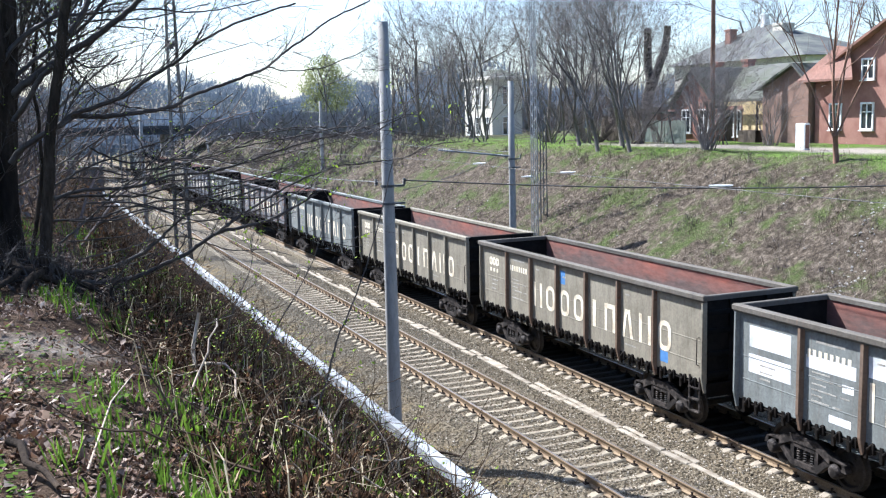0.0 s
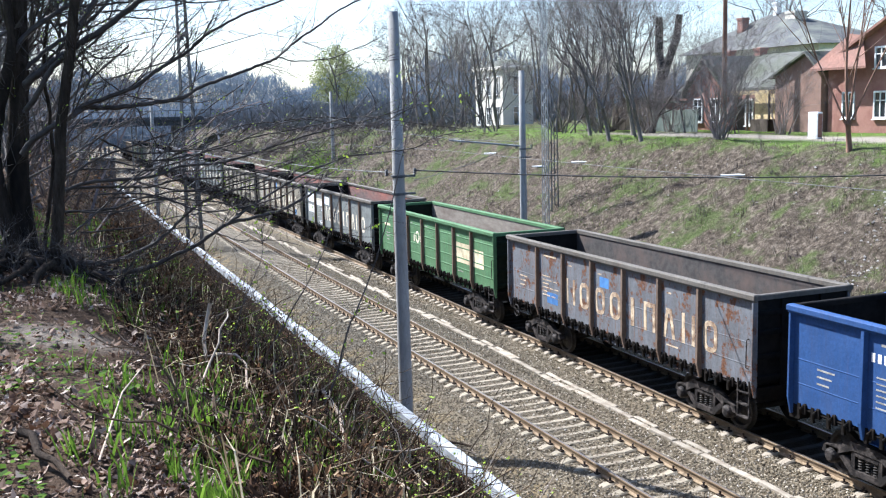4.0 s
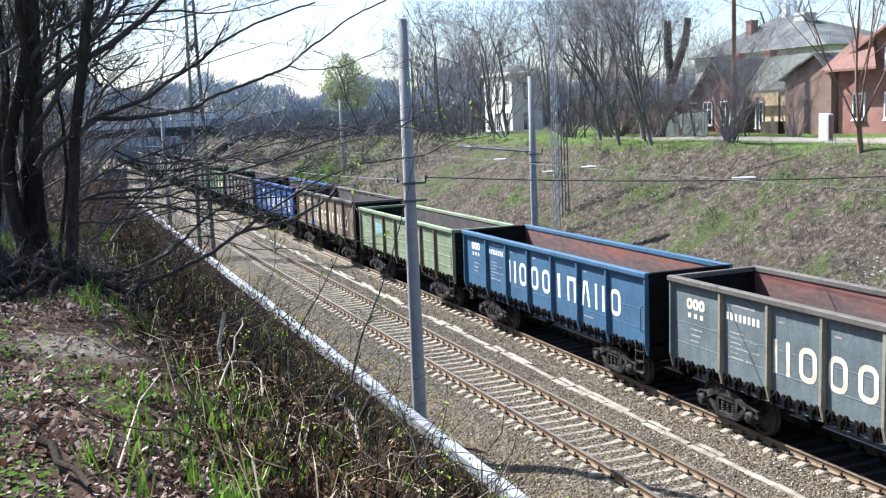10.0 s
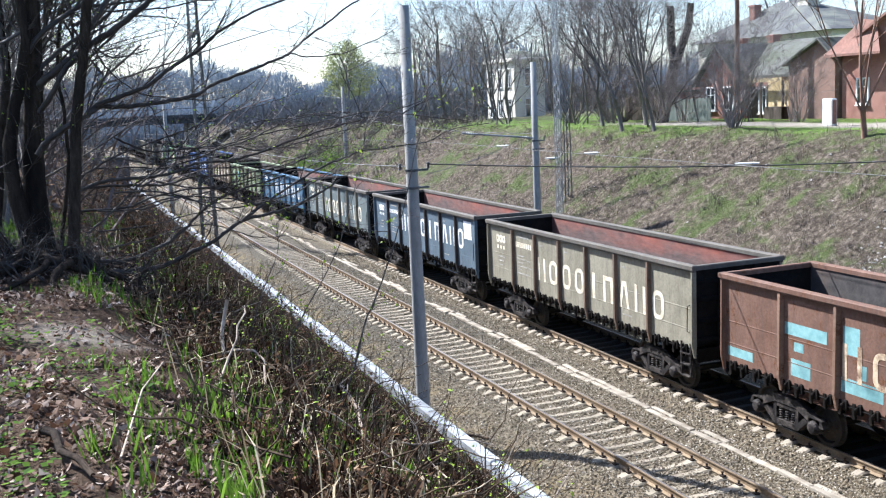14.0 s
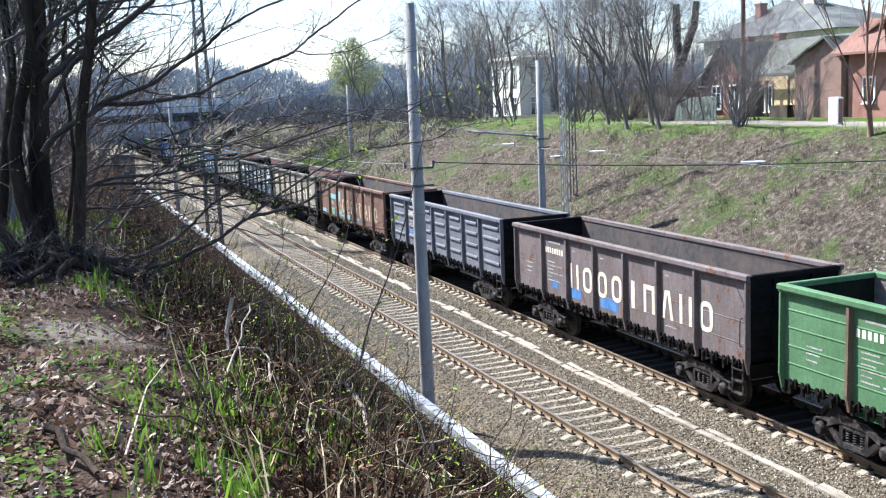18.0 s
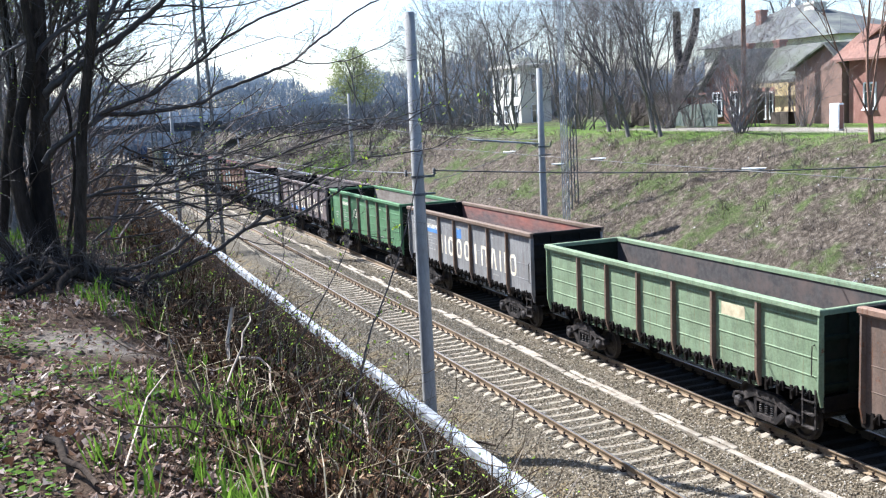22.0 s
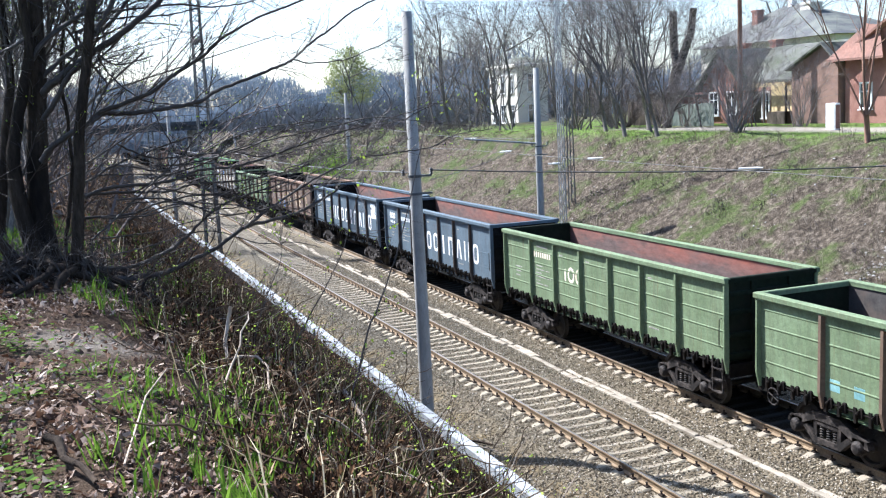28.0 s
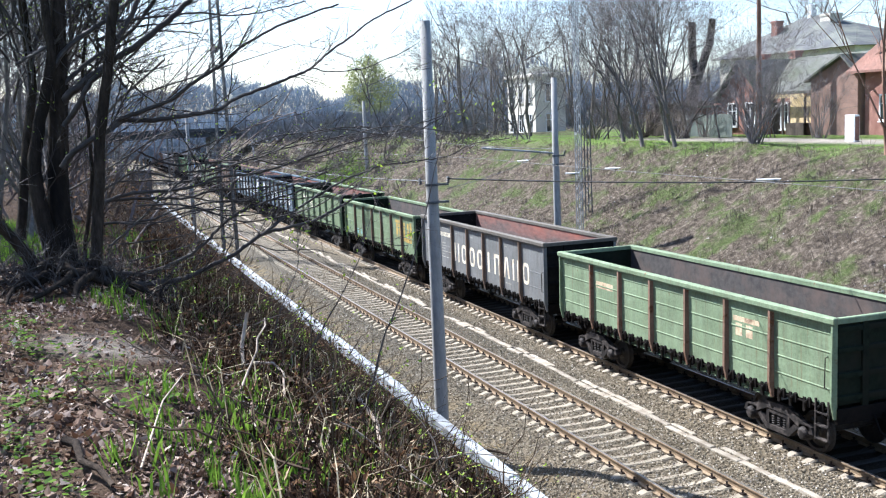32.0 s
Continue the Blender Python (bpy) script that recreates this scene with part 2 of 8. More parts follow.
BUD = island_mat("bud_green", [(0.0, (0.25, 0.42, 0.03)), (1.0, (0.5, 0.62, 0.08))], 0.6, 0.4)
LEAF_DRY = island_mat("dry_leaves", [(0.0, (0.04, 0.02, 0.012)), (0.35, (0.12, 0.066, 0.041)), (0.68, (0.27, 0.175, 0.122)), (0.9, (0.45, 0.335, 0.26)), (1.0, (0.62, 0.52, 0.43))], 0.6, 0.25, 0.2)
STALK = island_mat("dry_stalks", [(0.0, (0.016, 0.009, 0.006)), (0.55, (0.062, 0.036, 0.021)), (0.86, (0.17, 0.115, 0.066)), (1.0, (0.62, 0.53, 0.38))], 0.9, 0.15, 0.05)
DEAD_GRASS = island_mat("dead_bank_grass", [(0.0, (0.05, 0.039, 0.03)), (0.45, (0.135, 0.108, 0.081)), (0.78, (0.29, 0.24, 0.18)), (1.0, (0.55, 0.48, 0.38))], 0.85, 0.25, 0.1)
STRAW = island_mat("straw_blades", [(0.0, (0.26, 0.19, 0.10)), (1.0, (0.75, 0.64, 0.44))], 0.7, 0.4, 0.15)
WITHERED = island_mat("withered_leaves", [(0.0, (0.034, 0.02, 0.012)), (0.6, (0.115, 0.066, 0.038)), (0.9, (0.24, 0.135, 0.07)), (1.0, (0.5, 0.38, 0.25))], 0.9, 0.2, 0.08)
DEAD_WEED = island_mat("dead_weed_blades", [(0.0, (0.012, 0.007, 0.005)), (0.5, (0.05, 0.027, 0.016)), (0.85, (0.15, 0.088, 0.052)), (1.0, (0.45, 0.34, 0.22))], 0.9, 0.1, 0.05)
BANK_GRASS = island_mat("bank_grass", [(0.0, (0.055, 0.08, 0.018)), (0.6, (0.12, 0.17, 0.04)), (1.0, (0.24, 0.26, 0.09))], 0.75, 0.4, 0.1)
GRASS = island_mat("fresh_grass", [(0.0, (0.05, 0.11, 0.013)), (1.0, (0.19, 0.31, 0.04))], 0.7, 0.5, 0.15)
WEED = island_mat("weed_leaves", [(0.0, (0.04, 0.10, 0.012)), (1.0, (0.17, 0.29, 0.03))], 0.75, 0.5, 0.1)
STONE = island_mat("ballast_stones", [(0.0, (0.12, 0.095, 0.062)), (0.5, (0.225, 0.185, 0.127)), (0.85, (0.35, 0.298, 0.215)), (1.0, (0.6, 0.54, 0.45))], 0.9)
RUBBLE = island_mat("pale_rubble", [(0.0, (0.2, 0.18, 0.155)), (1.0, (0.55, 0.52, 0.48))], 0.85)
BRICK_RED = rough_mat("red_brickwork", (0.22, 0.112, 0.088), (0.38, 0.205, 0.162), 30, 0.9, stain=(0.2, 0.09, 0.07), stain_scale=0.8)
# bridge concrete with the distance haze painted in as a bluish tone
BRIDGE = rough_mat("bridge_grey", (0.045, 0.052, 0.062), (0.085, 0.095, 0.108), 2, 0.9)
BRICK_BROWN = rough_mat("brown_brickwork", (0.17, 0.105, 0.082), (0.31, 0.20, 0.155), 30, 0.9, stain=(0.12, 0.085, 0.07), stain_scale=0.8)
ROOF_GREY = rough_mat("roof_grey_sheets", (0.055, 0.058, 0.06), (0.105, 0.108, 0.11), 6, 0.85, stain=(0.16, 0.17, 0.14), stain_scale=0.5)
ROOF_RED = rough_mat("roof_red_tiles", (0.17, 0.085, 0.065), (0.30, 0.165, 0.125), 8, 0.9, stain=(0.16, 0.10, 0.08), stain_scale=0.7, spread=0.1)
PLASTER = rough_mat("pale_plaster", (0.52, 0.48, 0.41), (0.66, 0.62, 0.54), 5, 0.9, stain=(0.45, 0.42, 0.37), stain_scale=0.5)
YELLOW = rough_mat("yellow_plaster", (0.56, 0.42, 0.22), (0.72, 0.58, 0.34), 5, 0.9)
ROOF_MOSS = rough_mat("roof_mossy_sheets", (0.075, 0.08, 0.07), (0.15, 0.15, 0.135), 6, 0.9, stain=(0.06, 0.075, 0.04), stain_scale=0.6)
BRUSH = rough_mat("brown_brush", (0.03, 0.021, 0.014), (0.12, 0.085, 0.055), 8, 0.85, relief=0.2, stain=(0.13, 0.095, 0.062), stain_scale=3, gloss=0.05)
# wagon ends face away from the sun: their shade is put into this near-black
END_SHADE = rough_mat("shaded_end_paint", (0.005, 0.005, 0.0052), (0.014, 0.0138, 0.0135), 6, 0.9, stain=(0.02, 0.017, 0.015), gloss=0.1)
WOOD_DARK = rough_mat("weathered_boards", (0.07, 0.055, 0.045), (0.16, 0.125, 0.10), 8, 0.9, stretch=(1, 1, 0.2))
WOOD_PALE = rough_mat("pale_boards", (0.16, 0.19, 0.165), (0.29, 0.32, 0.28), 8, 0.9, stretch=(1, 1, 0.2))
WHITE = rough_mat("white_paint", (0.74, 0.74, 0.73), (0.84, 0.84, 0.82), 8, 0.6)
STEEL = rough_mat("galvanised_steel", (0.24, 0.25, 0.26), (0.38, 0.39, 0.40), 12, 0.6, 0.3)
STEEL_DARK = rough_mat("dark_steel", (0.06, 0.065, 0.07), (0.14, 0.145, 0.15), 12, 0.6, 0.4)
INSULATOR = rough_mat("insulator_porcelain", (0.55, 0.55, 0.53), (0.75, 0.75, 0.72), 8, 0.3)
WIRE = rough_mat("wire", (0.06, 0.06, 0.06), (0.14, 0.14, 0.14), 8, 0.5, 0.6)
# distant twigs, their pale blue air haze put into the base colours
FAR_WOOD_HAZED = island_mat("far_wood_hazed", [(0.0, (0.15, 0.19, 0.245)), (1.0, (0.25, 0.30, 0.365))], 0.95, 0.25, 0.0)
FRESH_LEAF = island_mat("young_leaves", [(0.0, (0.21, 0.24, 0.10)), (1.0, (0.37, 0.39, 0.19))], 0.9, 0.4, 0.05)


def glass_mat():
    m, n, l, b = shader("window_glass")
    b.inputs["Base Color"].default_value = (0.03, 0.035, 0.04, 1)
    b.inputs["Roughness"].default_value = 0.068
    b.inputs["Specular IOR Level"].default_value = 0.8
    return m


GLASS = glass_mat()


def ground_mat():
    """Ballast between the cutting's feet, dry grassy banks, a worn path on the top, leaf litter on the camera's side."""
    m, n, l, b = shader("ground")
    g = n.new("ShaderNodeNewGeometry")
    pos = g.outputs["Position"]
    sep = n.new("ShaderNodeSeparateXYZ")
    l.new(pos, sep.inputs[0])
    broad = tex(n, l, "noise", 0.35, pos, 6, 0.6)
    mid = tex(n, l, "noise", 1.7, pos, 7, 0.65)
    fine = tex(n, l, "noise", 11.0, pos, 8, 0.7)
    wob = sums(n, l, "ADD", sums(n, l, "MULTIPLY", sums(n, l, "SUBTRACT", mid, 0.5), 2.2), sep.outputs["X"])

    def between(lo, hi, soft):
        up = n.new("ShaderNodeMapRange")
        up.inputs["From Min"].default_value, up.inputs["From Max"].default_value = lo - soft, lo + soft
        dn = n.new("ShaderNodeMapRange")
        dn.inputs["From Min"].default_value, dn.inputs["From Max"].default_value = hi - soft, hi + soft
        dn.inputs["To Min"].default_value, dn.inputs["To Max"].default_value = 1.0, 0.0
        l.new(wob, up.inputs[0]), l.new(wob, dn.inputs[0])
        return sums(n, l, "MULTIPLY", up.outputs[0], dn.outputs[0], True)

    cells = tex(n, l, "cells_colour", 17.0, pos)
    stones = n.new("ShaderNodeRGBToBW")
    l.new(cells, stones.inputs[0])
    gravel = ramp(n, l, stones.outputs[0], [(0.1, (0.115, 0.091, 0.06)), (0.5, (0.21, 0.172, 0.118)), (0.85, (0.31, 0.262, 0.187)), (0.97, (0.5, 0.44, 0.35))])
    gravel = mixed(n, l, ramp(n, l, broad, [(0.45, (0, 0, 0)), (0.7, (0.55, 0.55, 0.55))]), gravel, (0.24, 0.185, 0.12))
    # farther ballast darkens: dirtier stones, with tree shade put into the colour too
    dirt_and_shade = n.new("ShaderNodeMapRange")
    dirt_and_shade.inputs["From Min"].default_value, dirt_and_shade.inputs["From Max"].default_value = 15.0, 33.0
    dirt_and_shade.inputs["To Max"].default_value = 0.85
    l.new(sums(n, l, "ADD", sep.outputs["Y"], sums(n, l, "MULTIPLY", mid, 14.0)), dirt_and_shade.inputs[0])
    gravel = mixed(n, l, sums(n, l, "MULTIPLY", dirt_and_shade.outputs[0], between(-3.6, 2.9, 0.8)), gravel, ramp(n, l, fine, [(0.3, (0.055, 0.05, 0.041)), (0.7, (0.15, 0.136, 0.11))]))
    # dry bank: earth, matted dead grass, fresh green patches
    clump = tex(n, l, "noise", 4.5, pos, 8, 0.75)
    bankc = ramp(n, l, clump, [(0.34, (0.034, 0.027, 0.021)), (0.5, (0.098, 0.079, 0.061)), (0.66, (0.245, 0.205, 0.162))])
    greenc = ramp(n, l, fine, [(0.3, (0.035, 0.065, 0.015)), (0.7, (0.12, 0.17, 0.045))])
    gm = sums(n, l, "ADD", sums(n, l, "MULTIPLY", broad, 0.75), sums(n, l, "MULTIPLY", mid, 0.45))
    bankc = mixed(n, l, ramp(n, l, gm, [(0.60, (0, 0, 0)), (0.70, (0.66, 0.66, 0.66))]), bankc, greenc)
    turf = mixed(n, l, ramp(n, l, gm, [(0.47, (1, 1, 1)), (0.60, (0, 0, 0))]), ramp(n, l, fine, [(0.3, (0.07, 0.12, 0.025)), (0.7, (0.20, 0.29, 0.07))]), bankc)
    dirt = ramp(n, l, fine, [(0.3, (0.30, 0.26, 0.21)), (0.7, (0.46, 0.41, 0.35))])
    litter = ramp(n, l, fine, [(0.34, (0.008, 0.005, 0.0035)), (0.56, (0.032, 0.019, 0.012)), (0.78, (0.15, 0.098, 0.066))])
    soil = ramp(n, l, fine, [(0.3, (0.035, 0.023, 0.016)), (0.7, (0.17, 0.118, 0.083))])
    litter = mixed(n, l, between(-15.5, -11.1, 0.5), litter, soil)
    # yellowish washed-out fines along the kerb
    fines = ramp(n, l, fine, [(0.3, (0.13, 0.095, 0.05)), (0.7, (0.33, 0.255, 0.14))])
    gravel = mixed(n, l, sums(n, l, "MULTIPLY", between(-3.6, -1.75, 0.35), ramp(n, l, mid, [(0.47, (0, 0, 0)), (0.6, (0.85, 0.85, 0.85))])), gravel, fines)
    col = mixed(n, l, between(-3.6, 7.1, 0.25), bankc, gravel)
    # shade under the train, painted dark between the rails of the busy track
    train_shade = n.new("ShaderNodeMapRange")
    train_shade.inputs["From Min"].default_value, train_shade.inputs["From Max"].default_value = 0.78, 1.05
    train_shade.inputs["To Min"].default_value, train_shade.inputs["To Max"].default_value = 0.9, 0.0
    l.new(sums(n, l, "ABSOLUTE", sums(n, l, "SUBTRACT", sep.outputs["X"], 4.298)), train_shade.inputs[0])
    col = mixed(n, l, train_shade.outputs[0], col, (0.013, 0.012, 0.011))
    col = mixed(n, l, between(16.6, 400.0, 0.9), col, turf)
    near = n.new("ShaderNodeMapRange")
    near.inputs["From Min"].default_value, near.inputs["From Max"].default_value = 44.0, 53.0
    near.inputs["To Min"].default_value, near.inputs["To Max"].default_value = 1.0, 0.0
    l.new(sep.outputs["Y"], near.inputs[0])
    col = mixed(n, l, sums(n, l, "MULTIPLY", between(20.3, 24.0, 0.8), near.outputs[0]), col, dirt)
    far = n.new("ShaderNodeMapRange")
    far.inputs["From Min"].default_value, far.inputs["From Max"].default_value = 66.0, 80.0
    far.inputs["To Max"].default_value = 0.8
    l.new(sep.outputs["Y"], far.inputs[0])
    col = mixed(n, l, sums(n, l, "MULTIPLY", far.outputs[0], between(7.4, 400.0, 0.5)), col, bankc)
    leftm = between(-15.5, -3.9, 0.7)
    col = mixed(n, l, leftm, col, litter)
    # bare trodden sand by the tree
    dist = n.new("ShaderNodeVectorMath")
    dist.operation = "DISTANCE"
    l.new(pos, dist.inputs[0])
    dist.inputs[1].default_value = (-11.6, 2.3, 6.1)
    bare = n.new("ShaderNodeMapRange")
    bare.inputs["From Min"].default_value, bare.inputs["From Max"].default_value = 0.4, 0.85
    bare.inputs["To Min"].default_value, bare.inputs["To Max"].default_value = 0.62, 0.0
    l.new(sums(n, l, "ADD", dist.outputs["Value"], sums(n, l, "MULTIPLY", mid, 0.35)), bare.inputs[0])
    col = mixed(n, l, bare.outputs[0], col, dirt)
    col = mixed(n, l, between(-400.0, -15.0, 1.0), col, turf)
    l.new(col, b.inputs["Base Color"])
    b.inputs["Roughness"].default_value = 0.95
    b.inputs["Specular IOR Level"].default_value = 0.05
    h = sums(n, l, "ADD", sums(n, l, "ADD", fine, sums(n, l, "MULTIPLY", clump, 1.5)), sums(n, l, "MULTIPLY", stones.outputs[0], 0.4))
    bump(n, l, b, h, 1.0, 0.09)
    return m


GROUND = ground_mat()

# ---- mesh tools ----


class Mesh:
    """Collects vertices and faces of one mesh."""

    def __init__(self):
        self.v, self.f, self.k = [], [], []

    def add(self, verts, faces, slot=0):
        o = len(self.v)
        self.v += [tuple(p) for p in verts]
        self.f += [tuple(i + o for i in f) for f in faces]
        self.k += [slot] * len(faces)

    def box(self, x0, x1, y0, y1, z0, z1, slot=0, m=None, taper=0.0):
        t = taper
        vs = [(x0, y0, z0), (x1, y0, z0), (x1, y1, z0), (x0, y1, z0), (x0 + t, y0 + t, z1), (x1 - t, y0 + t, z1), (x1 - t, y1 - t, z1), (x0 + t, y1 - t, z1)]
        if m is not None:
            vs = [m @ Vector(p) for p in vs]
        self.add(vs, [(0, 3, 2, 1), (4, 5, 6, 7), (0, 1, 5, 4), (1, 2, 6, 5), (2, 3, 7, 6), (3, 0, 4, 7)], slot)

    def slab(self, x0, x1, y0, y1, z0, z1, c, slot=0, m=None):
        """A box with its upper edges chamfered by c."""
        vs = [(x0, y0, z0), (x1, y0, z0), (x1, y1, z0), (x0, y1, z0), (x0, y0, z1 - c), (x1, y0, z1 - c), (x1, y1, z1 - c), (x0, y1, z1 - c),
              (x0 + c, y0 + c, z1), (x1 - c, y0 + c, z1), (x1 - c, y1 - c, z1), (x0 + c, y1 - c, z1)]
        if m is not None:
            vs = [m @ Vector(p) for p in vs]
        fs = [(0, 3, 2, 1), (8, 9, 10, 11)]
        for a in range(4):
            b = (a + 1) % 4
            fs += [(a, b, b + 4, a + 4), (a + 4, b + 4, b + 8, a + 8)]
        self.add(vs, fs, slot)

    def tube(self, points, radii, sides=6, slot=0, cap=True):
        pts = [Vector(p) for p in points]
        ring0, n = len(self.v), len(pts)
        up = Vector((0.13, 0.31, 0.94))
        for i, p in enumerate(pts):
            d = (pts[min(i + 1, n - 1)] - pts[max(i - 1, 0)])
            if d.length < 1e-9:
                d = Vector((0, 0, 1))
            d.normalize()
            a = d.cross(up)
            if a.length < 1e-3:
                a = d.cross(Vector((1, 0, 0)))
            a.normalize()
            b = d.cross(a)
            for s in range(sides):
                t = 2 * math.pi * s / sides
                q = p + (a * math.cos(t) + b * math.sin(t)) * radii[i]
                self.v.append((q.x, q.y, q.z))
        for i in range(n - 1):
            for s in range(sides):
                t = (s + 1) % sides
                self.f.append((ring0 + i * sides + s, ring0 + i * sides + t, ring0 + (i + 1) * sides + t, ring0 + (i + 1) * sides + s))
                self.k.append(slot)
        if cap and sides > 3:
            self.f.append(tuple(ring0 + s for s in range(sides)))
            self.f.append(tuple(ring0 + (n - 1) * sides + s for s in reversed(range(sides))))
            self.k += [slot, slot]

    def lathe(self, profile, sides=20, axis="z", centre=(0, 0, 0), slot=0):
        """profile: (radius, height) pairs turned round an axis."""
        o = len(self.v)
        for r, h in profile:
            for s in range(sides):
                t = 2 * math.pi * s / sides
                c, d = r * math.cos(t), r * math.sin(t)
                p = (c, d, h) if axis == "z" else ((h, c, d) if axis == "x" else (d, h, c))
                self.v.append((p[0] + centre[0], p[1] + centre[1], p[2] + centre[2]))
        for i in range(len(profile) - 1):
            for s in range(sides):
                t = (s + 1) % sides
                self.f.append((o + i * sides + s, o + i * sides + t, o + (i + 1) * sides + t, o + (i + 1) * sides + s))
                self.k.append(slot)
        for i in (0, len(profile) - 1):
            if profile[i][0] > 1e-6:
                self.f.append(tuple(o + i * sides + s for s in range(sides)))
                self.k.append(slot)

    def prism(self, outline, x0, x1, slot=0):
        """An outline in (y, z), extruded along x."""
        n = len(outline)
        vs = [(x0, y, z) for y, z in outline] + [(x1, y, z) for y, z in outline]
        fs = [tuple(range(n)), tuple(reversed(range(n, 2 * n)))] + [(i, (i + 1) % n, n + (i + 1) % n, n + i) for i in range(n)]
        self.add(vs, fs, slot)

    def data(self, name, mats, smooth=False):
        me = bpy.data.meshes.new(name)
        me.from_pydata(self.v, [], self.f)
        for m in mats if isinstance(mats, (list, tuple)) else [mats]:
            me.materials.append(m)
        if len(set(self.k)) > 1:
            me.polygons.foreach_set("material_index", self.k)
        if smooth:
            me.polygons.foreach_set("use_smooth", [True] * len(self.f))
        me.update()
        return me


def part(name, mesh, material, parent=None, label="", at=None, smooth=False):
    """One mesh object, under a thing or a part. mesh: a Mesh or finished mesh data."""
    data = mesh.data(name, material, smooth) if isinstance(mesh, Mesh) else mesh
    ob = new(name, data)
    if parent is not None:
        ob.parent = parent
    if at is not None:
        ob.matrix_basis = at
    if label:
        tagged(ob, label)
    return ob


def thing(name, label, category, at=None, group="", kind=""):
    ob = new(name)
    ob.empty_display_size = 0.2
    if at is not None:
        ob.matrix_basis = at
    return tagged(ob, label, category, group, kind)


def painted(ob, mat):
    """Give this object its own material on mesh data that it shares."""
    ob.material_slots[0].link = "OBJECT"
    ob.material_slots[0].material = mat
    return ob


def rnd(a, b):
    return random.uniform(a, b)


def lerp_table(table, x):
    for (x0, z0), (x1, z1) in zip(table, table[1:]):
        if x <= x1:
            return z0 + (z1 - z0) * max(0.0, (x - x0) / (x1 - x0))
    return table[-1][1]


def step(a, b, x):
    t = max(0.0, min(1.0, (x - a) / (b - a)))
    return t * t * (3 - 2 * t)


# ---- the ground: a railway cutting ----
LEFT = [(-900, 3.0), (-200, 5.0), (-60, 6.2), (-16, 6.3), (-13, 6.22), (-11.6, 6.12), (-10.6, 5.75), (-9.4, 5.0), (-8, 3.85), (-6, 2.1), (-4.6, 0.85), (-3.85, 0.2), (-3.66, 0.1), (-3.3, -0.35), (-2.9, -0.5), (-2.3, -0.48)]
BED = [(-2.3, -0.48), (-1.75, -0.28), (-1.45, -0.21), (1.45, -0.21), (1.75, -0.22), (2.5, -0.22), (2.85, -0.21), (5.75, -0.21), (6.2, -0.35), (7.0, -0.42), (7.4, -0.1)]


def ground_z(x, y):
    if x < -2.3:
        z = lerp_table(LEFT, x)
        fall = 1 - 0.5 * step(70, 120, y) * (1 if x < -3.8 else 0)
        if x < -3.85:
            z = z * fall
            amp = 0.22 * step(-3.9, -6, x) * (0.6 if x > -13 else 0.35)
            z += amp * noise.noise((x * 0.7, y * 0.7, 3.1)) + 0.35 * amp * noise.noise((x * 2.3, y * 2.3, 8.0))
        return z
    if x <= 7.4:
        return lerp_table(BED, x)
    top = 5.9 - 0.5 * step(75, 110, y)
    z = -0.1 + (x - 7.4) / 1.5
    if z > top - 0.4:
        over = z - (top - 0.4)
        z = top - 0.4 + 0.4 * (1 - math.exp(-over / 0.4))
    z += (0.004 * min(60, max(0, x - 24)))
    amp = 0.30 * step(7.4, 10, x) * (1 - 0.25 * step(15, 17, x)) * (1 - 0.72 * step(17.5, 19.5, x))
    z += amp * (noise.noise((x * 0.55, y * 0.45, 1.7)) + 0.5 * noise.noise((x * 1.3, y * 1.3, 5.0)) + 0.35 * noise.noise((x * 2.9, y * 2.9, 2.0)))
    return z


def build_ground():
    def axis(stops):
        out = []
        for a, b, d in stops:
            n = max(1, round((b - a) / d))
            out += [a + (b - a) * i / n for i in range(n)]
        return out + [stops[-1][1]]

    xs = axis([(-1500, -200, 200), (-200, -40, 20), (-40, -16, 2), (-16, -13, 0.5), (-13, -3.9, 0.28)]) + [-3.66, -3.3, -2.9]
    xs += [-2.3, -1.75, -1.45, 1.45, 1.75, 2.5, 2.85, 5.75, 6.2, 7.0, 7.4] + axis([(7.65, 17.4, 0.2), (17.4, 26, 0.8), (26, 60, 4), (60, 200, 20), (200, 1500, 200)])
    ys = axis([(-300, -60, 30), (-60, -10, 5), (-10, -4, 1.0), (-4, 45, 0.25), (45, 72, 0.5), (72, 180, 3), (180, 400, 20), (400, 2000, 200)])
    m = Mesh()
    m.v = [(x, y, ground_z(x, y)) for y in ys for x in xs]
    w = len(xs)
    m.f = [(j * w + i, j * w + i + 1, (j + 1) * w + i + 1, (j + 1) * w + i) for j in range(len(ys) - 1) for i in range(w - 1)]
    m.k = [0] * len(m.f)
    return tagged(part("ground", m, GROUND, smooth=True), "railway cutting with gravel bed, dry grassy banks and leaf litter", "ground", kind="structure")


build_ground()

# ---- tracks ----
SPACING = 0.543
Y0, Y1 = -14.0, 260.0


def rail_mesh():
    prof = [(-0.075, -0.18), (0.075, -0.18), (0.075, -0.165), (0.012, -0.14), (0.010, -0.05), (0.036, -0.035), (0.036, -0.008), (0.028, 0.0), (-0.028, 0.0), (-0.036, -0.008), (-0.036, -0.035), (-0.010, -0.05), (-0.012, -0.14), (-0.075, -0.165)]
    m, n = Mesh(), len(prof)
    m.v = [(x, Y0, z) for x, z in prof] + [(x, Y1, z) for x, z in prof]
    m.f = [(i, (i + 1) % n, n + (i + 1) % n, n + i) for i in range(n)]
    m.k = [1 if i == 7 else 0 for i in range(n)]
    return m.data("rail", [RAIL_RUST, RAIL_TOP])


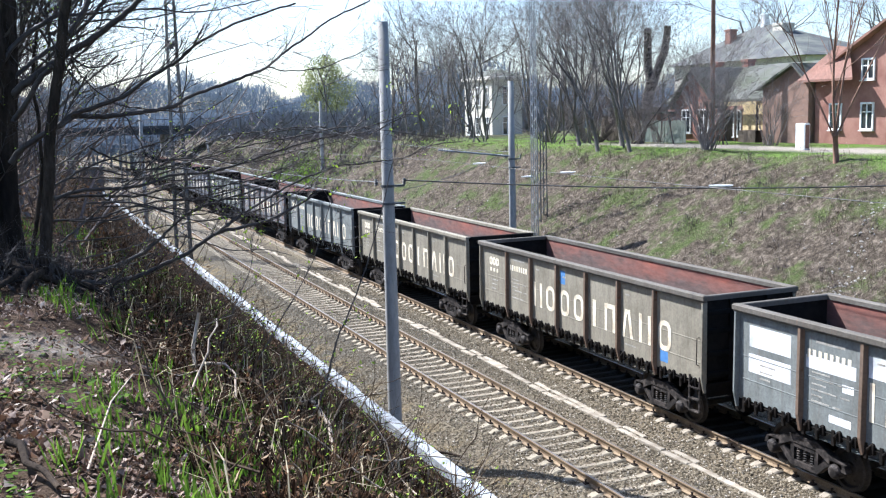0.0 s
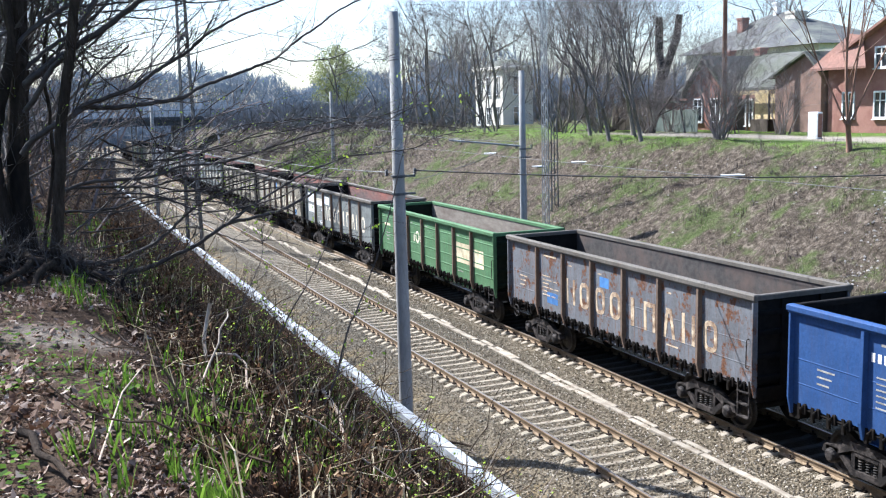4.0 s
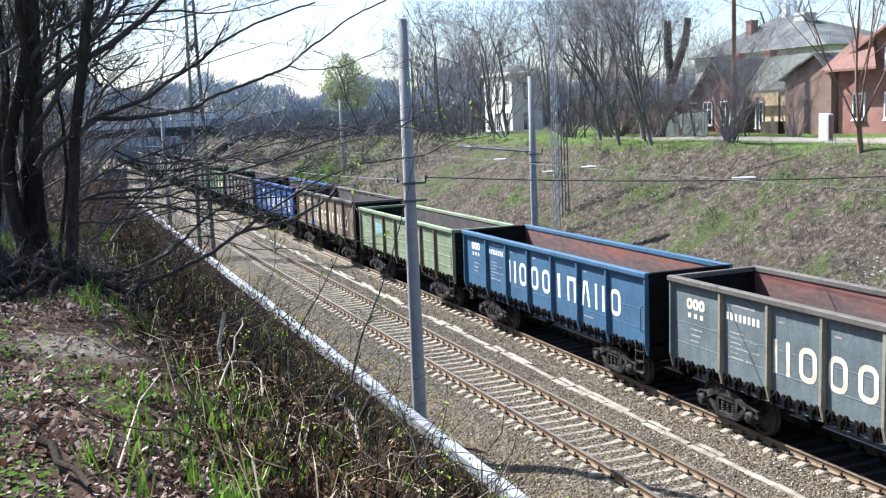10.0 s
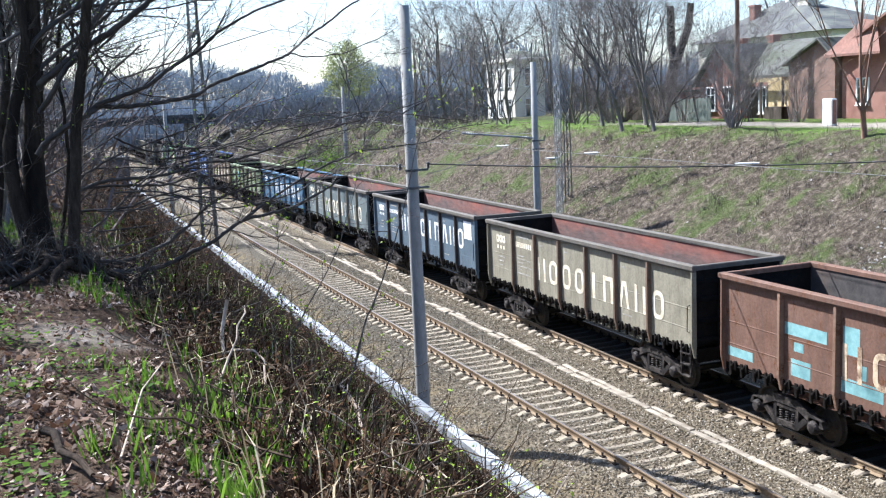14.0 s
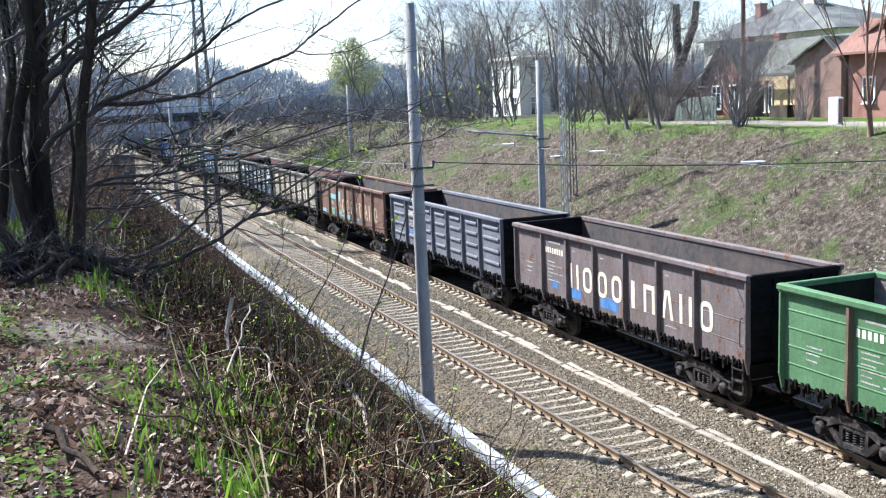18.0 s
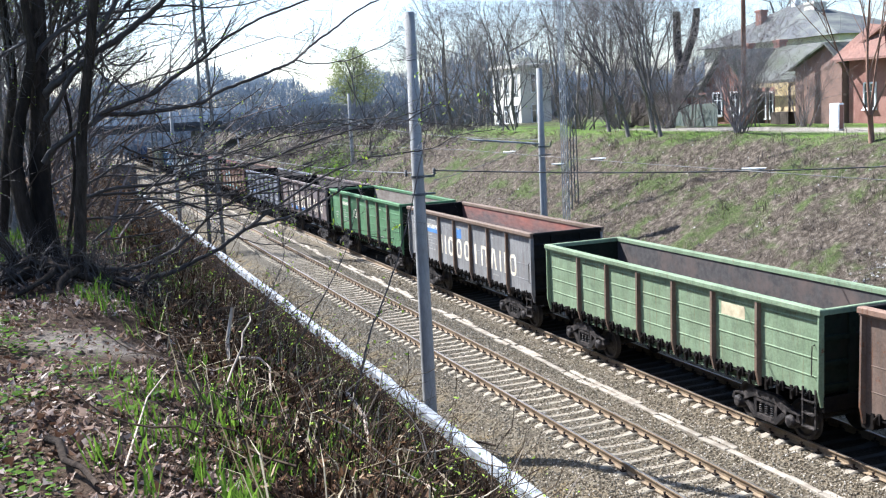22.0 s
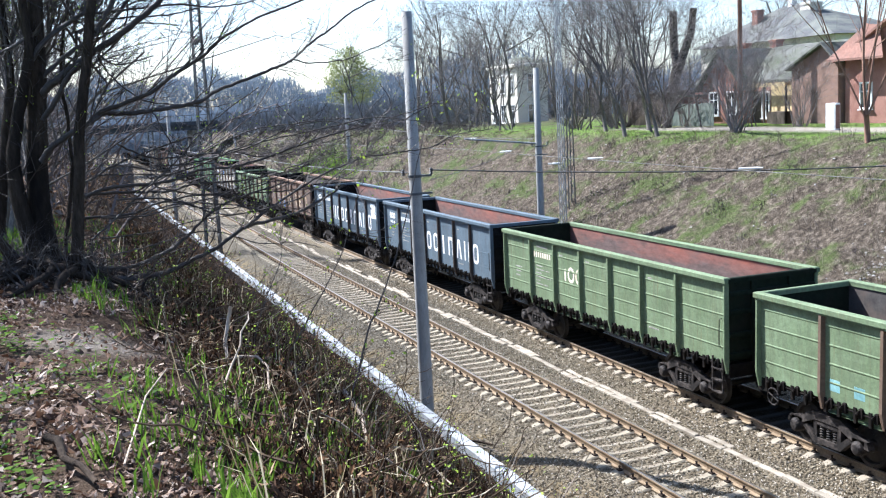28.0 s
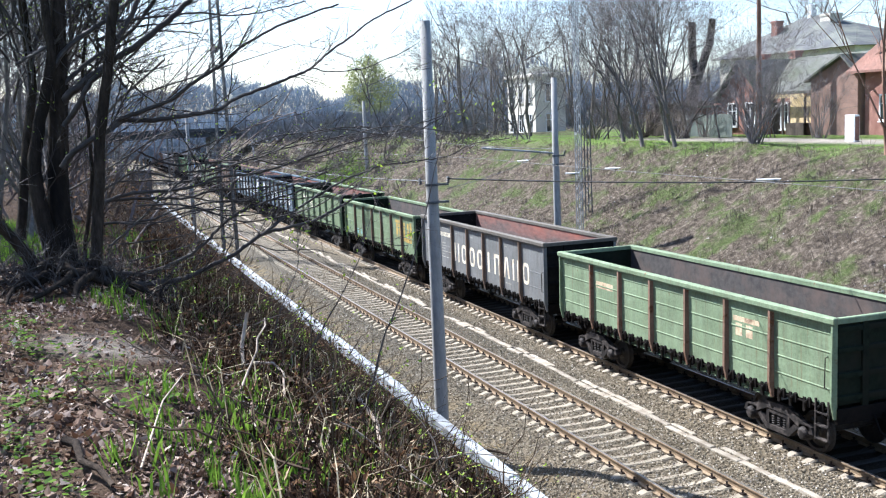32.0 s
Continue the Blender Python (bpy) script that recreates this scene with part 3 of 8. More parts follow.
def sleeper_mesh():
    """Concrete sleeper: waisted in the middle, with sloping shoulders."""
    m = Mesh()
    st = [(-1.35, 0.12, -0.25), (-1.12, 0.122, -0.185), (-1.0, 0.125, -0.15), (-0.62, 0.125, -0.15), (-0.42, 0.105, -0.185), (0.42, 0.105, -0.185), (0.62, 0.125, -0.15), (1.0, 0.125, -0.15), (1.12, 0.122, -0.185), (1.35, 0.12, -0.25)]
    for x, w, z in st:
        m.v += [(x, -w, -0.38), (x, -w, z - 0.03), (x, -w + 0.035, z), (x, w - 0.035, z), (x, w, z - 0.03), (x, w, -0.38)]
    for i in range(len(st) - 1):
        for s in range(5):
            m.f.append((i * 6 + s, (i + 1) * 6 + s, (i + 1) * 6 + s + 1, i * 6 + s + 1))
    e = (len(st) - 1) * 6
    m.f += [(0, 1, 2, 3, 4, 5), tuple(e + s for s in (5, 4, 3, 2, 1, 0))]
    m.k = [0] * len(m.f)
    return m


def fastening_mesh():
    m = Mesh()
    for s in (-1, 1):
        m.box(min(s * 0.05, s * 0.15), max(s * 0.05, s * 0.15), -0.06, 0.06, -0.155, -0.125)
        m.lathe([(0.022, -0.13), (0.022, -0.075), (0.03, -0.075), (0.03, -0.05), (0.0, -0.045)], 6, centre=(s * 0.105, 0, 0))
    return m


def build_track(x, label, fast, mat):
    t = thing("railway_track", label, "railway track", pose(x, 0, 0), kind="structure")
    rails, sl, fa = rail_mesh(), sleeper_mesh().data("sleeper", mat), fastening_mesh().data("fastening", CLIP)
    for s in (-1, 1):
        part("rail", rails, None, t, at=pose(s * 0.795, 0, 0))
    rest = Mesh()
    base = sleeper_mesh()
    k = 0
    for i in range(int((Y1 - Y0) / SPACING)):
        y = Y0 + (i + 0.5) * SPACING
        dx, tilt = rnd(-0.02, 0.02), rnd(-1.2, 1.2)
        if 4 < y < 120:
            part("sleeper", sl, None, t, at=pose(dx, y + rnd(-0.015, 0.015), rnd(-0.012, 0.004), 0, 0, tilt * 0.5))
            if y < fast:
                for s in (-1, 1):
                    part("fastening", fa, None, t, at=pose(s * 0.795, y, 0))
        else:
            rest.add([(p[0], p[1] + y, p[2]) for p in base.v], base.f)
    tagged(part("sleepers", rest, mat, t), kind="stuff")


TRACK_X = 4.298
build_track(0.0, "rusty railway track on pale concrete sleepers in grey gravel", 62, SLEEPER)
build_track(TRACK_X, "railway track on concrete sleepers under the goods train", 40, SHADED_SLEEPER)


def build_trough():
    """Line of concrete cable-trough lids between the tracks, some shifted and tilted."""
    t = thing("cable_trough", "broken line of pale concrete cable trough lids in gravel", "cable trough", kind="structure")
    kinds = []
    for w in (0.17, 0.21, 0.15):
        m = Mesh()
        m.slab(-w / 2, w / 2, -0.49, 0.49, -0.08, 0.0, 0.015)
        kinds.append(m.data("lid", SLAB))
    y = 5.0
    while y < 110:
        ang = rnd(-2.0, 2.0) + (6 if random.random() < 0.12 else 0)
        part("lid", random.choice(kinds), None, t, at=pose(1.92 + rnd(-0.05, 0.05), y, -0.165 + rnd(-0.03, 0.03), rnd(-1.5, 1.5), rnd(-4, 4), ang))
        if random.random() < 0.35:
            part("lid", kinds[2], None, t, at=pose(2.13 + rnd(-0.04, 0.04), y + rnd(-0.2, 0.2), -0.185, 0, rnd(-5, 5), rnd(-3, 3)))
        y += 0.985 + rnd(0, 0.02)


def build_kerb():
    t = thing("kerb", "long pale concrete kerb at the foot of the bank", "kerb", kind="structure")
    m = Mesh()
    m.slab(-0.125, 0.125, -1.24, 1.24, -1.15, 0.0, 0.03)
    d = m.data("kerb_stone", KERB)
    for i in range(48):
        y = 3.0 + i * 2.5
        part("kerb_stone", d, None, t, at=pose(-3.94 + rnd(-0.03, 0.03), y, 0.65 + rnd(-0.02, 0.02), 0, rnd(-3, 3), rnd(-0.6, 0.6)))


build_trough()
build_kerb()


def scatter_stones():
    m = Mesh()
    base = [(1, 0, 0), (-1, 0, 0), (0, 1, 0), (0, -1, 0), (0, 0, 1), (0, 0, -1)]
    faces = [(0, 2, 4), (2, 1, 4), (1, 3, 4), (3, 0, 4), (2, 0, 5), (1, 2, 5), (3, 1, 5), (0, 3, 5)]
    for i in range(52000):
        y = 7.5 + 40 * random.random() ** 1.9
        x = rnd(-2.9, 3.3) if random.random() < 0.9 else rnd(5.6, 7.2)
        if min(abs(x - 0.795), abs(x + 0.795), abs(x - TRACK_X + 0.795)) < 0.09:
            continue
        r = rnd(0.016, 0.036)
        e = Euler((rnd(0, 6), rnd(0, 6), rnd(0, 6))).to_matrix()
        sx, sy, sz = r * rnd(0.8, 1.4), r * rnd(0.7, 1.2), r * rnd(0.5, 1.0)
        z = ground_z(x, y) + r * 0.4
        m.add([e @ Vector((a * sx, b * sy, c * sz)) + Vector((x, y, z)) for a, b, c in base], faces)
    tagged(part("ballast", m, STONE), "loose grey-brown track ballast stones", "gravel", kind="stuff")


scatter_stones()

# ---- goods train ----
PITCH, BODY = 13.92, 12.87
HALF = BODY / 2
OUT, SHEET = 1.405, 1.28
RIBS = [-HALF + 0.08] + [(i - 2.5) * 1.72 for i in range(6)] + [HALF - 0.08]
shared = {}


def once(key, make):
    if key not in shared:
        shared[key] = make()
    return shared[key]


def panel_mesh(top, style, span):
    """One sheet between two ribs: its profile over the height drawn along the wagon, with pressed ridges."""
    ridges = {"beaded": (1.72, 2.12, 2.52, 2.92), "plain": (1.80, 2.33), "pressed": ()}[style]
    deep, wide = (0.011, 0.017) if style == "beaded" else (0.006, 0.010)
    prof = [(0.0, 1.32)]
    for z in ridges:
        if z < top - 0.3:
            prof += [(0.0, z - wide * 1.6), (deep, z - wide * 0.5), (deep, z + wide * 0.5), (0.0, z + wide * 1.6)]
    prof.append((0.0, top - 0.06))
    m, h = Mesh(), span / 2 - 0.05
    k = len(prof)
    vs = []
    for y, f in ((-h, 0.0), (-h + 0.09, 1.0), (h - 0.09, 1.0), (h, 0.0)):
        vs += [(-SHEET - 0.012 - d * f, y, z) for d, z in prof]
    fs = [(j * k + i, j * k + i + 1, (j + 1) * k + i + 1, (j + 1) * k + i) for j in range(3) for i in range(k - 1)]
    o = len(vs)
    vs += [(-SHEET + 0.012, -h, 1.32), (-SHEET + 0.012, h, 1.32), (-SHEET + 0.012, h, top - 0.06), (-SHEET + 0.012, -h, top - 0.06)]
    fs += [(o, o + 1, o + 2, o + 3), (0, o, o + 3, k - 1), (3 * k, 4 * k - 1, o + 2, o + 1), (k - 1, o + 3, o + 2, 4 * k - 1), (0, 3 * k, o + 1, o)]
    m.add(vs, fs)
    if style == "pressed":
        for z in (1.75, 2.2, 2.65, 3.05):
            m.slab(-0.04, 0.04, -h + 0.25, h - 0.25, 0, 0.05, 0.025, m=Matrix.Translation((-SHEET - 0.012, 0, z)) @ Matrix.Rotation(radians(-90), 4, "Y") @ Matrix.Scale(1.8, 4, (1, 0, 0)))
    return m.data("panel", UNDER)


def cap_mesh(top):
    m = Mesh()
    m.slab(-OUT - 0.01, -SHEET + 0.05, -HALF, HALF, top - 0.125, top, 0.025)
    m.box(-OUT + 0.03, -SHEET, -HALF + 0.02, HALF - 0.02, top - 0.18, top - 0.125)
    return m.data("top_rail", UNDER)


def rib_mesh(top, w=0.12):
    """Pressed post, tapering to its foot below the floor."""
    m = Mesh()
    vs = []
    for z, d, h in ((1.10, 0.045, w * 0.42), (1.45, OUT - SHEET, w * 0.5), (top - 0.17, OUT - SHEET - 0.02, w * 0.5)):
        vs += [(-SHEET, -h - 0.015, z), (-SHEET - d, -h + 0.02, z), (-SHEET - d, h - 0.02, z), (-SHEET, h + 0.015, z)]
    fs = []
    for i in (0, 1):
        for s in range(4):
            t = (s + 1) % 4
            fs.append((i * 4 + s, i * 4 + t, i * 4 + 4 + t, i * 4 + 4 + s))
    fs += [(3, 2, 1, 0), (8, 9, 10, 11)]
    m.add(vs, fs)
    return m.data("rib", UNDER)


def end_mesh(top):
    """End sheet on the +y side."""
    m = Mesh()
    m.box(-SHEET, SHEET, HALF - 0.09, HALF - 0.06, 1.30, top - 0.05)
    return m.data("end_wall", UNDER)


def beam_mesh():
    m = Mesh()
    m.slab(-SHEET + 0.02, SHEET - 0.02, HALF - 0.061, HALF - 0.005, -0.06, 0.06, 0.02)
    return m.data("end_beam", UNDER)


def head_mesh():
    m = Mesh()
    m.slab(-OUT + 0.1, OUT - 0.1, HALF - 0.14, HALF + 0.002, -0.13, -0.01, 0.02)
    return m.data("head_beam", UNDER)


def post_mesh(top):
    m = Mesh()
    m.box(-0.08, 0.08, HALF - 0.062, HALF, 1.10, top - 0.1)
    return m.data("end_post", UNDER)


def floor_mesh():
    m = Mesh()
    m.box(-SHEET, SHEET, -HALF + 0.06, HALF - 0.06, 1.34, 1.40)
    return m.data("floor", COAL)


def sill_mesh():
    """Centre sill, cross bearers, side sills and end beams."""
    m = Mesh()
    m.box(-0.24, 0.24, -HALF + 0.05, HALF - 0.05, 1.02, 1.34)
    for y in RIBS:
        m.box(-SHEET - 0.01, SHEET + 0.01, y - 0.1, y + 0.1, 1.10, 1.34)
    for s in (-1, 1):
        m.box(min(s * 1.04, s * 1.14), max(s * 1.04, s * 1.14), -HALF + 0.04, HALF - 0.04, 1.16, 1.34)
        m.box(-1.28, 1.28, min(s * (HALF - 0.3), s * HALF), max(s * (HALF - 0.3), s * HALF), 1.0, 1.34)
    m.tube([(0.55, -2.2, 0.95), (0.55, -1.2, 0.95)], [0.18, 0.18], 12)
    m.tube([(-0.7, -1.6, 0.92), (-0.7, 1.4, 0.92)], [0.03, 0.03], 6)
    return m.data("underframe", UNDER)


def lock_mesh():
    """Hatch locks under one panel: two cams on a shaft, with hinge straps."""
    m = Mesh()
    for y in (-0.66, -0.24, 0.22, 0.62):
        m.slab(-SHEET - 0.06, -SHEET + 0.02, y - 0.07, y + 0.03, 1.18, 1.40, 0.025)
        m.tube([(-SHEET - 0.03, y - 0.02, 1.38), (-SHEET - 0.09, y + 0.04, 1.28), (-SHEET - 0.03, y + 0.12, 1.12)], [0.022, 0.032, 0.018], 6)
        m.box(-SHEET - 0.035, -SHEET + 0.02, y + 0.12, y + 0.20, 1.05, 1.37)
    m.tube([(-SHEET - 0.02, -0.8, 1.27), (-SHEET - 0.02, 0.8, 1.27)], [0.02, 0.02], 6)
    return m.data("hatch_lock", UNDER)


def lip_mesh(span):
    """Folded lower edge of a floor hatch, hanging inside the locks."""
    m = Mesh()
    m.box(-SHEET + 0.03, -SHEET + 0.12, -span / 2 + 0.1, span / 2 - 0.1, 1.045, 1.062)
    m.box(-SHEET + 0.11, -SHEET + 0.12, -span / 2 + 0.1, span / 2 - 0.1, 1.062, 1.36)
    return m.data("hatch_lip", UNDER)


def side_frame_mesh():
    """Cast bogie side frame seen from outside: axlebox horns, arched top, spring window."""
    m = Mesh()
    top = [(-1.22, 0.50), (-1.16, 0.66), (-0.80, 0.74), (-0.42, 0.92), (0.42, 0.92), (0.80, 0.74), (1.16, 0.66), (1.22, 0.50), (1.10, 0.50), (0.72, 0.58), (0.36, 0.74), (-0.36, 0.74), (-0.72, 0.58), (-1.10, 0.50)]
    m.prism(top, -0.10, 0.06)
    low = [(-0.72, 0.52), (-0.40, 0.24), (0.40, 0.24), (0.72, 0.52), (0.60, 0.58), (0.32, 0.36), (-0.32, 0.36), (-0.60, 0.58)]
    m.prism(low, -0.10, 0.06)
    for s in (-1, 1):
        m.box(-0.08, 0.04, s * 0.36 - 0.05, s * 0.36 + 0.05, 0.33, 0.8)
        m.lathe([(0.0, -0.20), (0.10, -0.19), (0.15, -0.15), (0.165, -0.05), (0.165, 0.06)], 14, "x", (0, s * 0.925, 0.475))
        m.box(-0.10, 0.05, s * 0.925 - 0.17, s * 0.925 + 0.17, 0.56, 0.66)
    return m.data("side_frame", BOGIE)


def spring_mesh():
    m = Mesh()
    for y in (-0.2, 0.0, 0.2):
        pts = [(0.062 * math.cos(a), y + 0.062 * math.sin(a), 0.37 + 0.27 * a / (2 * math.pi * 5)) for a in [2 * math.pi * 5 * i / 40 for i in range(41)]]
        m.tube(pts, [0.016] * 41, 4)
    m.box(-0.08, 0.08, -0.3, 0.3, 0.64, 0.72)
    return m.data("spring", BOGIE)


def wheelset_mesh():
    m = Mesh()
    m.tube([(-1.05, 0, 0), (1.05, 0, 0)], [0.08, 0.08], 10)
    for s in (-1, 1):
        prof = [(0.0, 0.07), (0.13, 0.07), (0.15, 0.02), (0.36, -0.015), (0.39, 0.05), (0.465, 0.055), (0.475, -0.02), (0.50, -0.06), (0.48, -0.08), (0.40, -0.075), (0.36, -0.055), (0.15, -0.03), (0.13, -0.07), (0.0, -0.07)]
        m.lathe([(r, s * h) for r, h in prof], 28, "x", (s * 0.775, 0, 0))
        for k in range(3):
            a = k * 2.094
            m.lathe([(0.03, s * 0.02), (0.03, s * 0.035)], 6, "x", (s * 0.775, 0.26 * math.cos(a), 0.26 * math.sin(a)))
    return m.data("wheelset", WHEEL)


def bolster_mesh():
    m = Mesh()
    m.slab(-1.0, 1.0, -0.2, 0.2, 0.60, 0.92, 0.03)
    m.lathe([(0.25, 0.92), (0.25, 1.02)], 16)
    for s in (-1, 1):
        m.box(-0.85, 0.85, s * 0.42 - 0.03, s * 0.42 + 0.03, 0.45, 0.55)
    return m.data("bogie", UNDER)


def coupler_mesh():
    m = Mesh()
    m.box(-0.09, 0.09, HALF - 0.3, HALF + 0.32, 0.98, 1.14)
    m.prism([(HALF + 0.28, 0.88), (HALF + 0.50, 0.92), (HALF + 0.50, 1.2), (HALF + 0.28, 1.24)], -0.20, 0.08)
    m.box(0.08, 0.2, HALF + 0.25, HALF + 0.42, 0.95, 1.16)
    m.tube([(0.3, HALF - 0.02, 1.08), (0.32, HALF + 0.2, 0.75), (0.2, HALF + 0.42, 0.62)], [0.03, 0.03, 0.03], 6)
    return m.data("coupler", UNDER)


def step_mesh():
    """Foot step with two treads hanging at a corner."""
    m = Mesh()
    for y in (-0.2, 0.2):
        m.box(-SHEET - 0.07, -SHEET - 0.03, y - 0.02, y + 0.02, 0.55, 1.45)
    for z in (0.56, 0.86, 1.15):
        m.box(-SHEET - 0.10, -SHEET + 0.02, -0.2, 0.2, z, z + 0.03)
    return m.data("foot_step", BOGIE)


def grab_mesh():
    m = Mesh()
    m.tube([(-SHEET - 0.01, 0, 2.42), (-SHEET - 0.08, 0, 2.40), (-SHEET - 0.08, 0.02, 1.75), (-SHEET - 0.01, 0.02, 1.72)], [0.014] * 4, 6)
    return m.data("grab_rail", BOGIE)


def brake_wheel_mesh():
    m = Mesh()
    pts = [(-SHEET - 0.06, 0.19 * math.cos(a), 0.98 + 0.19 * math.sin(a)) for a in [2 * math.pi * i / 16 for i in range(17)]]
    m.tube(pts, [0.02] * 17, 6)
    for k in range(4):
        a = k * math.pi / 2 + 0.4
        m.tube([(-SHEET - 0.06, 0, 0.98), (-SHEET - 0.06, 0.19 * math.cos(a), 0.98 + 0.19 * math.sin(a))], [0.016, 0.016], 5)
    m.tube([(-SHEET - 0.06, 0, 0.98), (-SHEET + 0.3, 0, 0.98)], [0.025, 0.025], 6)
    return m.data("brake_wheel", BOGIE)


def mark(m, y, z, w, h, proud=0.0165):
    """A flat painted bar on the near side; y runs from the far end to the near end."""
    m.box(-SHEET - proud, -SHEET - 0.0118, y - w, y, z, z + h)


BLOCK_W, BLOCK_H, BLOCK_T = 0.54, 0.77, 0.125


def flat_ring(m, outer, inner):
    """A closed band between two outlines of (along, up), raised a little from the sheet."""
    n, vs, fs = len(outer), [], []
    for x in (-SHEET - 0.0190, -SHEET - 0.0115):
        vs += [(x, -y, z) for y, z in outer] + [(x, -y, z) for y, z in inner]
    for i in range(n):
        j = (i + 1) % n
        fs += [(i, j, n + j, n + i), (2 * n + j, 2 * n + i, 3 * n + i, 3 * n + j), (i, 2 * n + i, 2 * n + j, j), (n + j, 3 * n + j, 3 * n + i, n + i)]
    m.add(vs, fs)


def rounded(w, h, r, inset=0.0):
    """A rectangle with round corners as (along, up) pairs."""
    out = []
    for cx, cz, a0 in ((w - r, h - r, 0), (r, h - r, 90), (r, r, 180), (w - r, r, 270)):
        for k in range(5):
            a = radians(a0 + 22.5 * k)
            out.append((cx + (r - inset) * math.cos(a), cz + (r - inset) * math.sin(a)))
    return out


def block_mesh():
    """One open rounded block of the large company marking."""
    m = Mesh()
    flat_ring(m, rounded(BLOCK_W, BLOCK_H, 0.22), rounded(BLOCK_W, BLOCK_H, 0.22, BLOCK_T))
    return m.data("marking_block", LETTER)


def bars_mesh(at, wide=BLOCK_T):
    """Upright bars of the large marking."""
    m = Mesh()
    for y in at:
        m.box(-SHEET - 0.0190, -SHEET - 0.0115, -y - wide, -y, 0, BLOCK_H)
    return m.data("marking_block", LETTER)


def arch_mesh(lean=0.0):
    """An arch of the large marking: two bars joined at the top, upright or leaning together."""
    m = Mesh()
    w, h, t = BLOCK_W, BLOCK_H, BLOCK_T
    out = [(0, 0), (lean, h), (w - lean, h), (w, 0), (w - t, 0), (w - t - lean * 0.8, h - t), (t + lean * 0.8, h - t), (t, 0)]
    m.prism([(-y, z) for y, z in out], -SHEET - 0.0190, -SHEET - 0.0115)
    return m.data("marking_block", LETTER)


BLOCKS = [(2, 0, "pair"), (2, 1, "ring"), (3, 0, "ring"), (3, 1, "ring"), (4, 0, "bar"), (4, 1, "arch"), (5, 0, "peak"), (5, 1, "pair"), (6, 0, "ring")]


def big_marking(parent, mat, worn=False, lift=0.0):
    makers = {"ring": block_mesh, "pair": lambda: bars_mesh((0.0, BLOCK_W - BLOCK_T)), "bar": lambda: bars_mesh((0.19,), 0.17), "arch": arch_mesh, "peak": lambda: arch_mesh(0.15)}
    for i, (p, k, form) in enumerate(BLOCKS):
        if worn and i in (1, 4, 7):
            continue
        at = pose(0, RIBS[7 - p] - (0.14 if k == 0 else 0.97), 1.80 + lift)
        painted(part("marking_block", once(("block", form), makers[form]), None, parent, "large painted marking block", at=at), mat)


def small_marks():
    """Unreadable small data as thin plain bars."""
    m = Mesh()
    a, b = RIBS[6], RIBS[7]
    mark(m, a - 0.4, 3.06, 0.8, 0.05)
    for i, w in enumerate((0.5, 0.62, 0.4, 0.7, 0.3, 0.5)):
        mark(m, a - 0.3, 2.42 - i * 0.12, w, 0.03)
        if i % 2:
            mark(m, a - 0.4 - w, 2.42 - i * 0.12, 0.25, 0.03)
    for i, w in enumerate((0.5, 0.42, 0.35)):
        mark(m, b - 0.75, 2.2 - i * 0.15, w, 0.035)
    for p in (5, 4, 2):
        mark(m, RIBS[p] - 0.3, 2.95, 0.2, 0.04)
    mark(m, RIBS[2] - 0.3, 1.6, 0.5, 0.035)
    return m


def number_marks():
    """The running number as eight plain bars."""
    m = Mesh()
    for i in range(8):
        mark(m, RIBS[6] - 0.16 - i * 0.16, 2.72, 0.09, 0.18)
    return m


def corner_mark():
    """Two-row emblem on the first panel: a row of linked rings over small squares."""
    m = Mesh()
    for i in range(3):
        y0 = -RIBS[7] + 0.62 + i * 0.25
        flat_ring(m, [(y0 + a, 2.72 + c) for a, c in rounded(0.24, 0.27, 0.09)], [(y0 + a, 2.72 + c) for a, c in rounded(0.24, 0.27, 0.09, 0.08)])
        mark(m, -y0 - 0.05, 2.5, 0.12, 0.12)
    return m


def round_mark():
    """Two rings and a bar on the third panel."""
    m = Mesh()
    a = RIBS[5]
    for c, r0, r1, lo, hi in ((1.05, 0.22, 0.14, 0, 360), (1.55, 0.22, 0.14, 0, 360)):
        n = 14
        for i in range(n):
            t0, t1 = (radians(lo + (hi - lo) * k / n) for k in (i, i + 1))
            vs = []
            for x in (-SHEET - 0.0165, -SHEET - 0.0125):
                vs += [(x, a - c - r * math.cos(t), 2.42 + r * 1.15 * math.sin(t)) for r, t in ((r0, t0), (r1, t0), (r1, t1), (r0, t1))]
            m.add(vs, [(0, 1, 2, 3), (7, 6, 5, 4), (0, 4, 5, 1), (1, 5, 6, 2), (2, 6, 7, 3), (3, 7, 4, 0)])
    mark(m, a - 0.62, 2.2, 0.09, 0.36)
    return m


def patches(spec):
    """Painted patches: (panel, offset, z, width, height)."""
    m = Mesh()
    for p, o, z, w, h in spec:
        mark(m, RIBS[7 - p] - o, z, w, h, 0.0145)
    return m


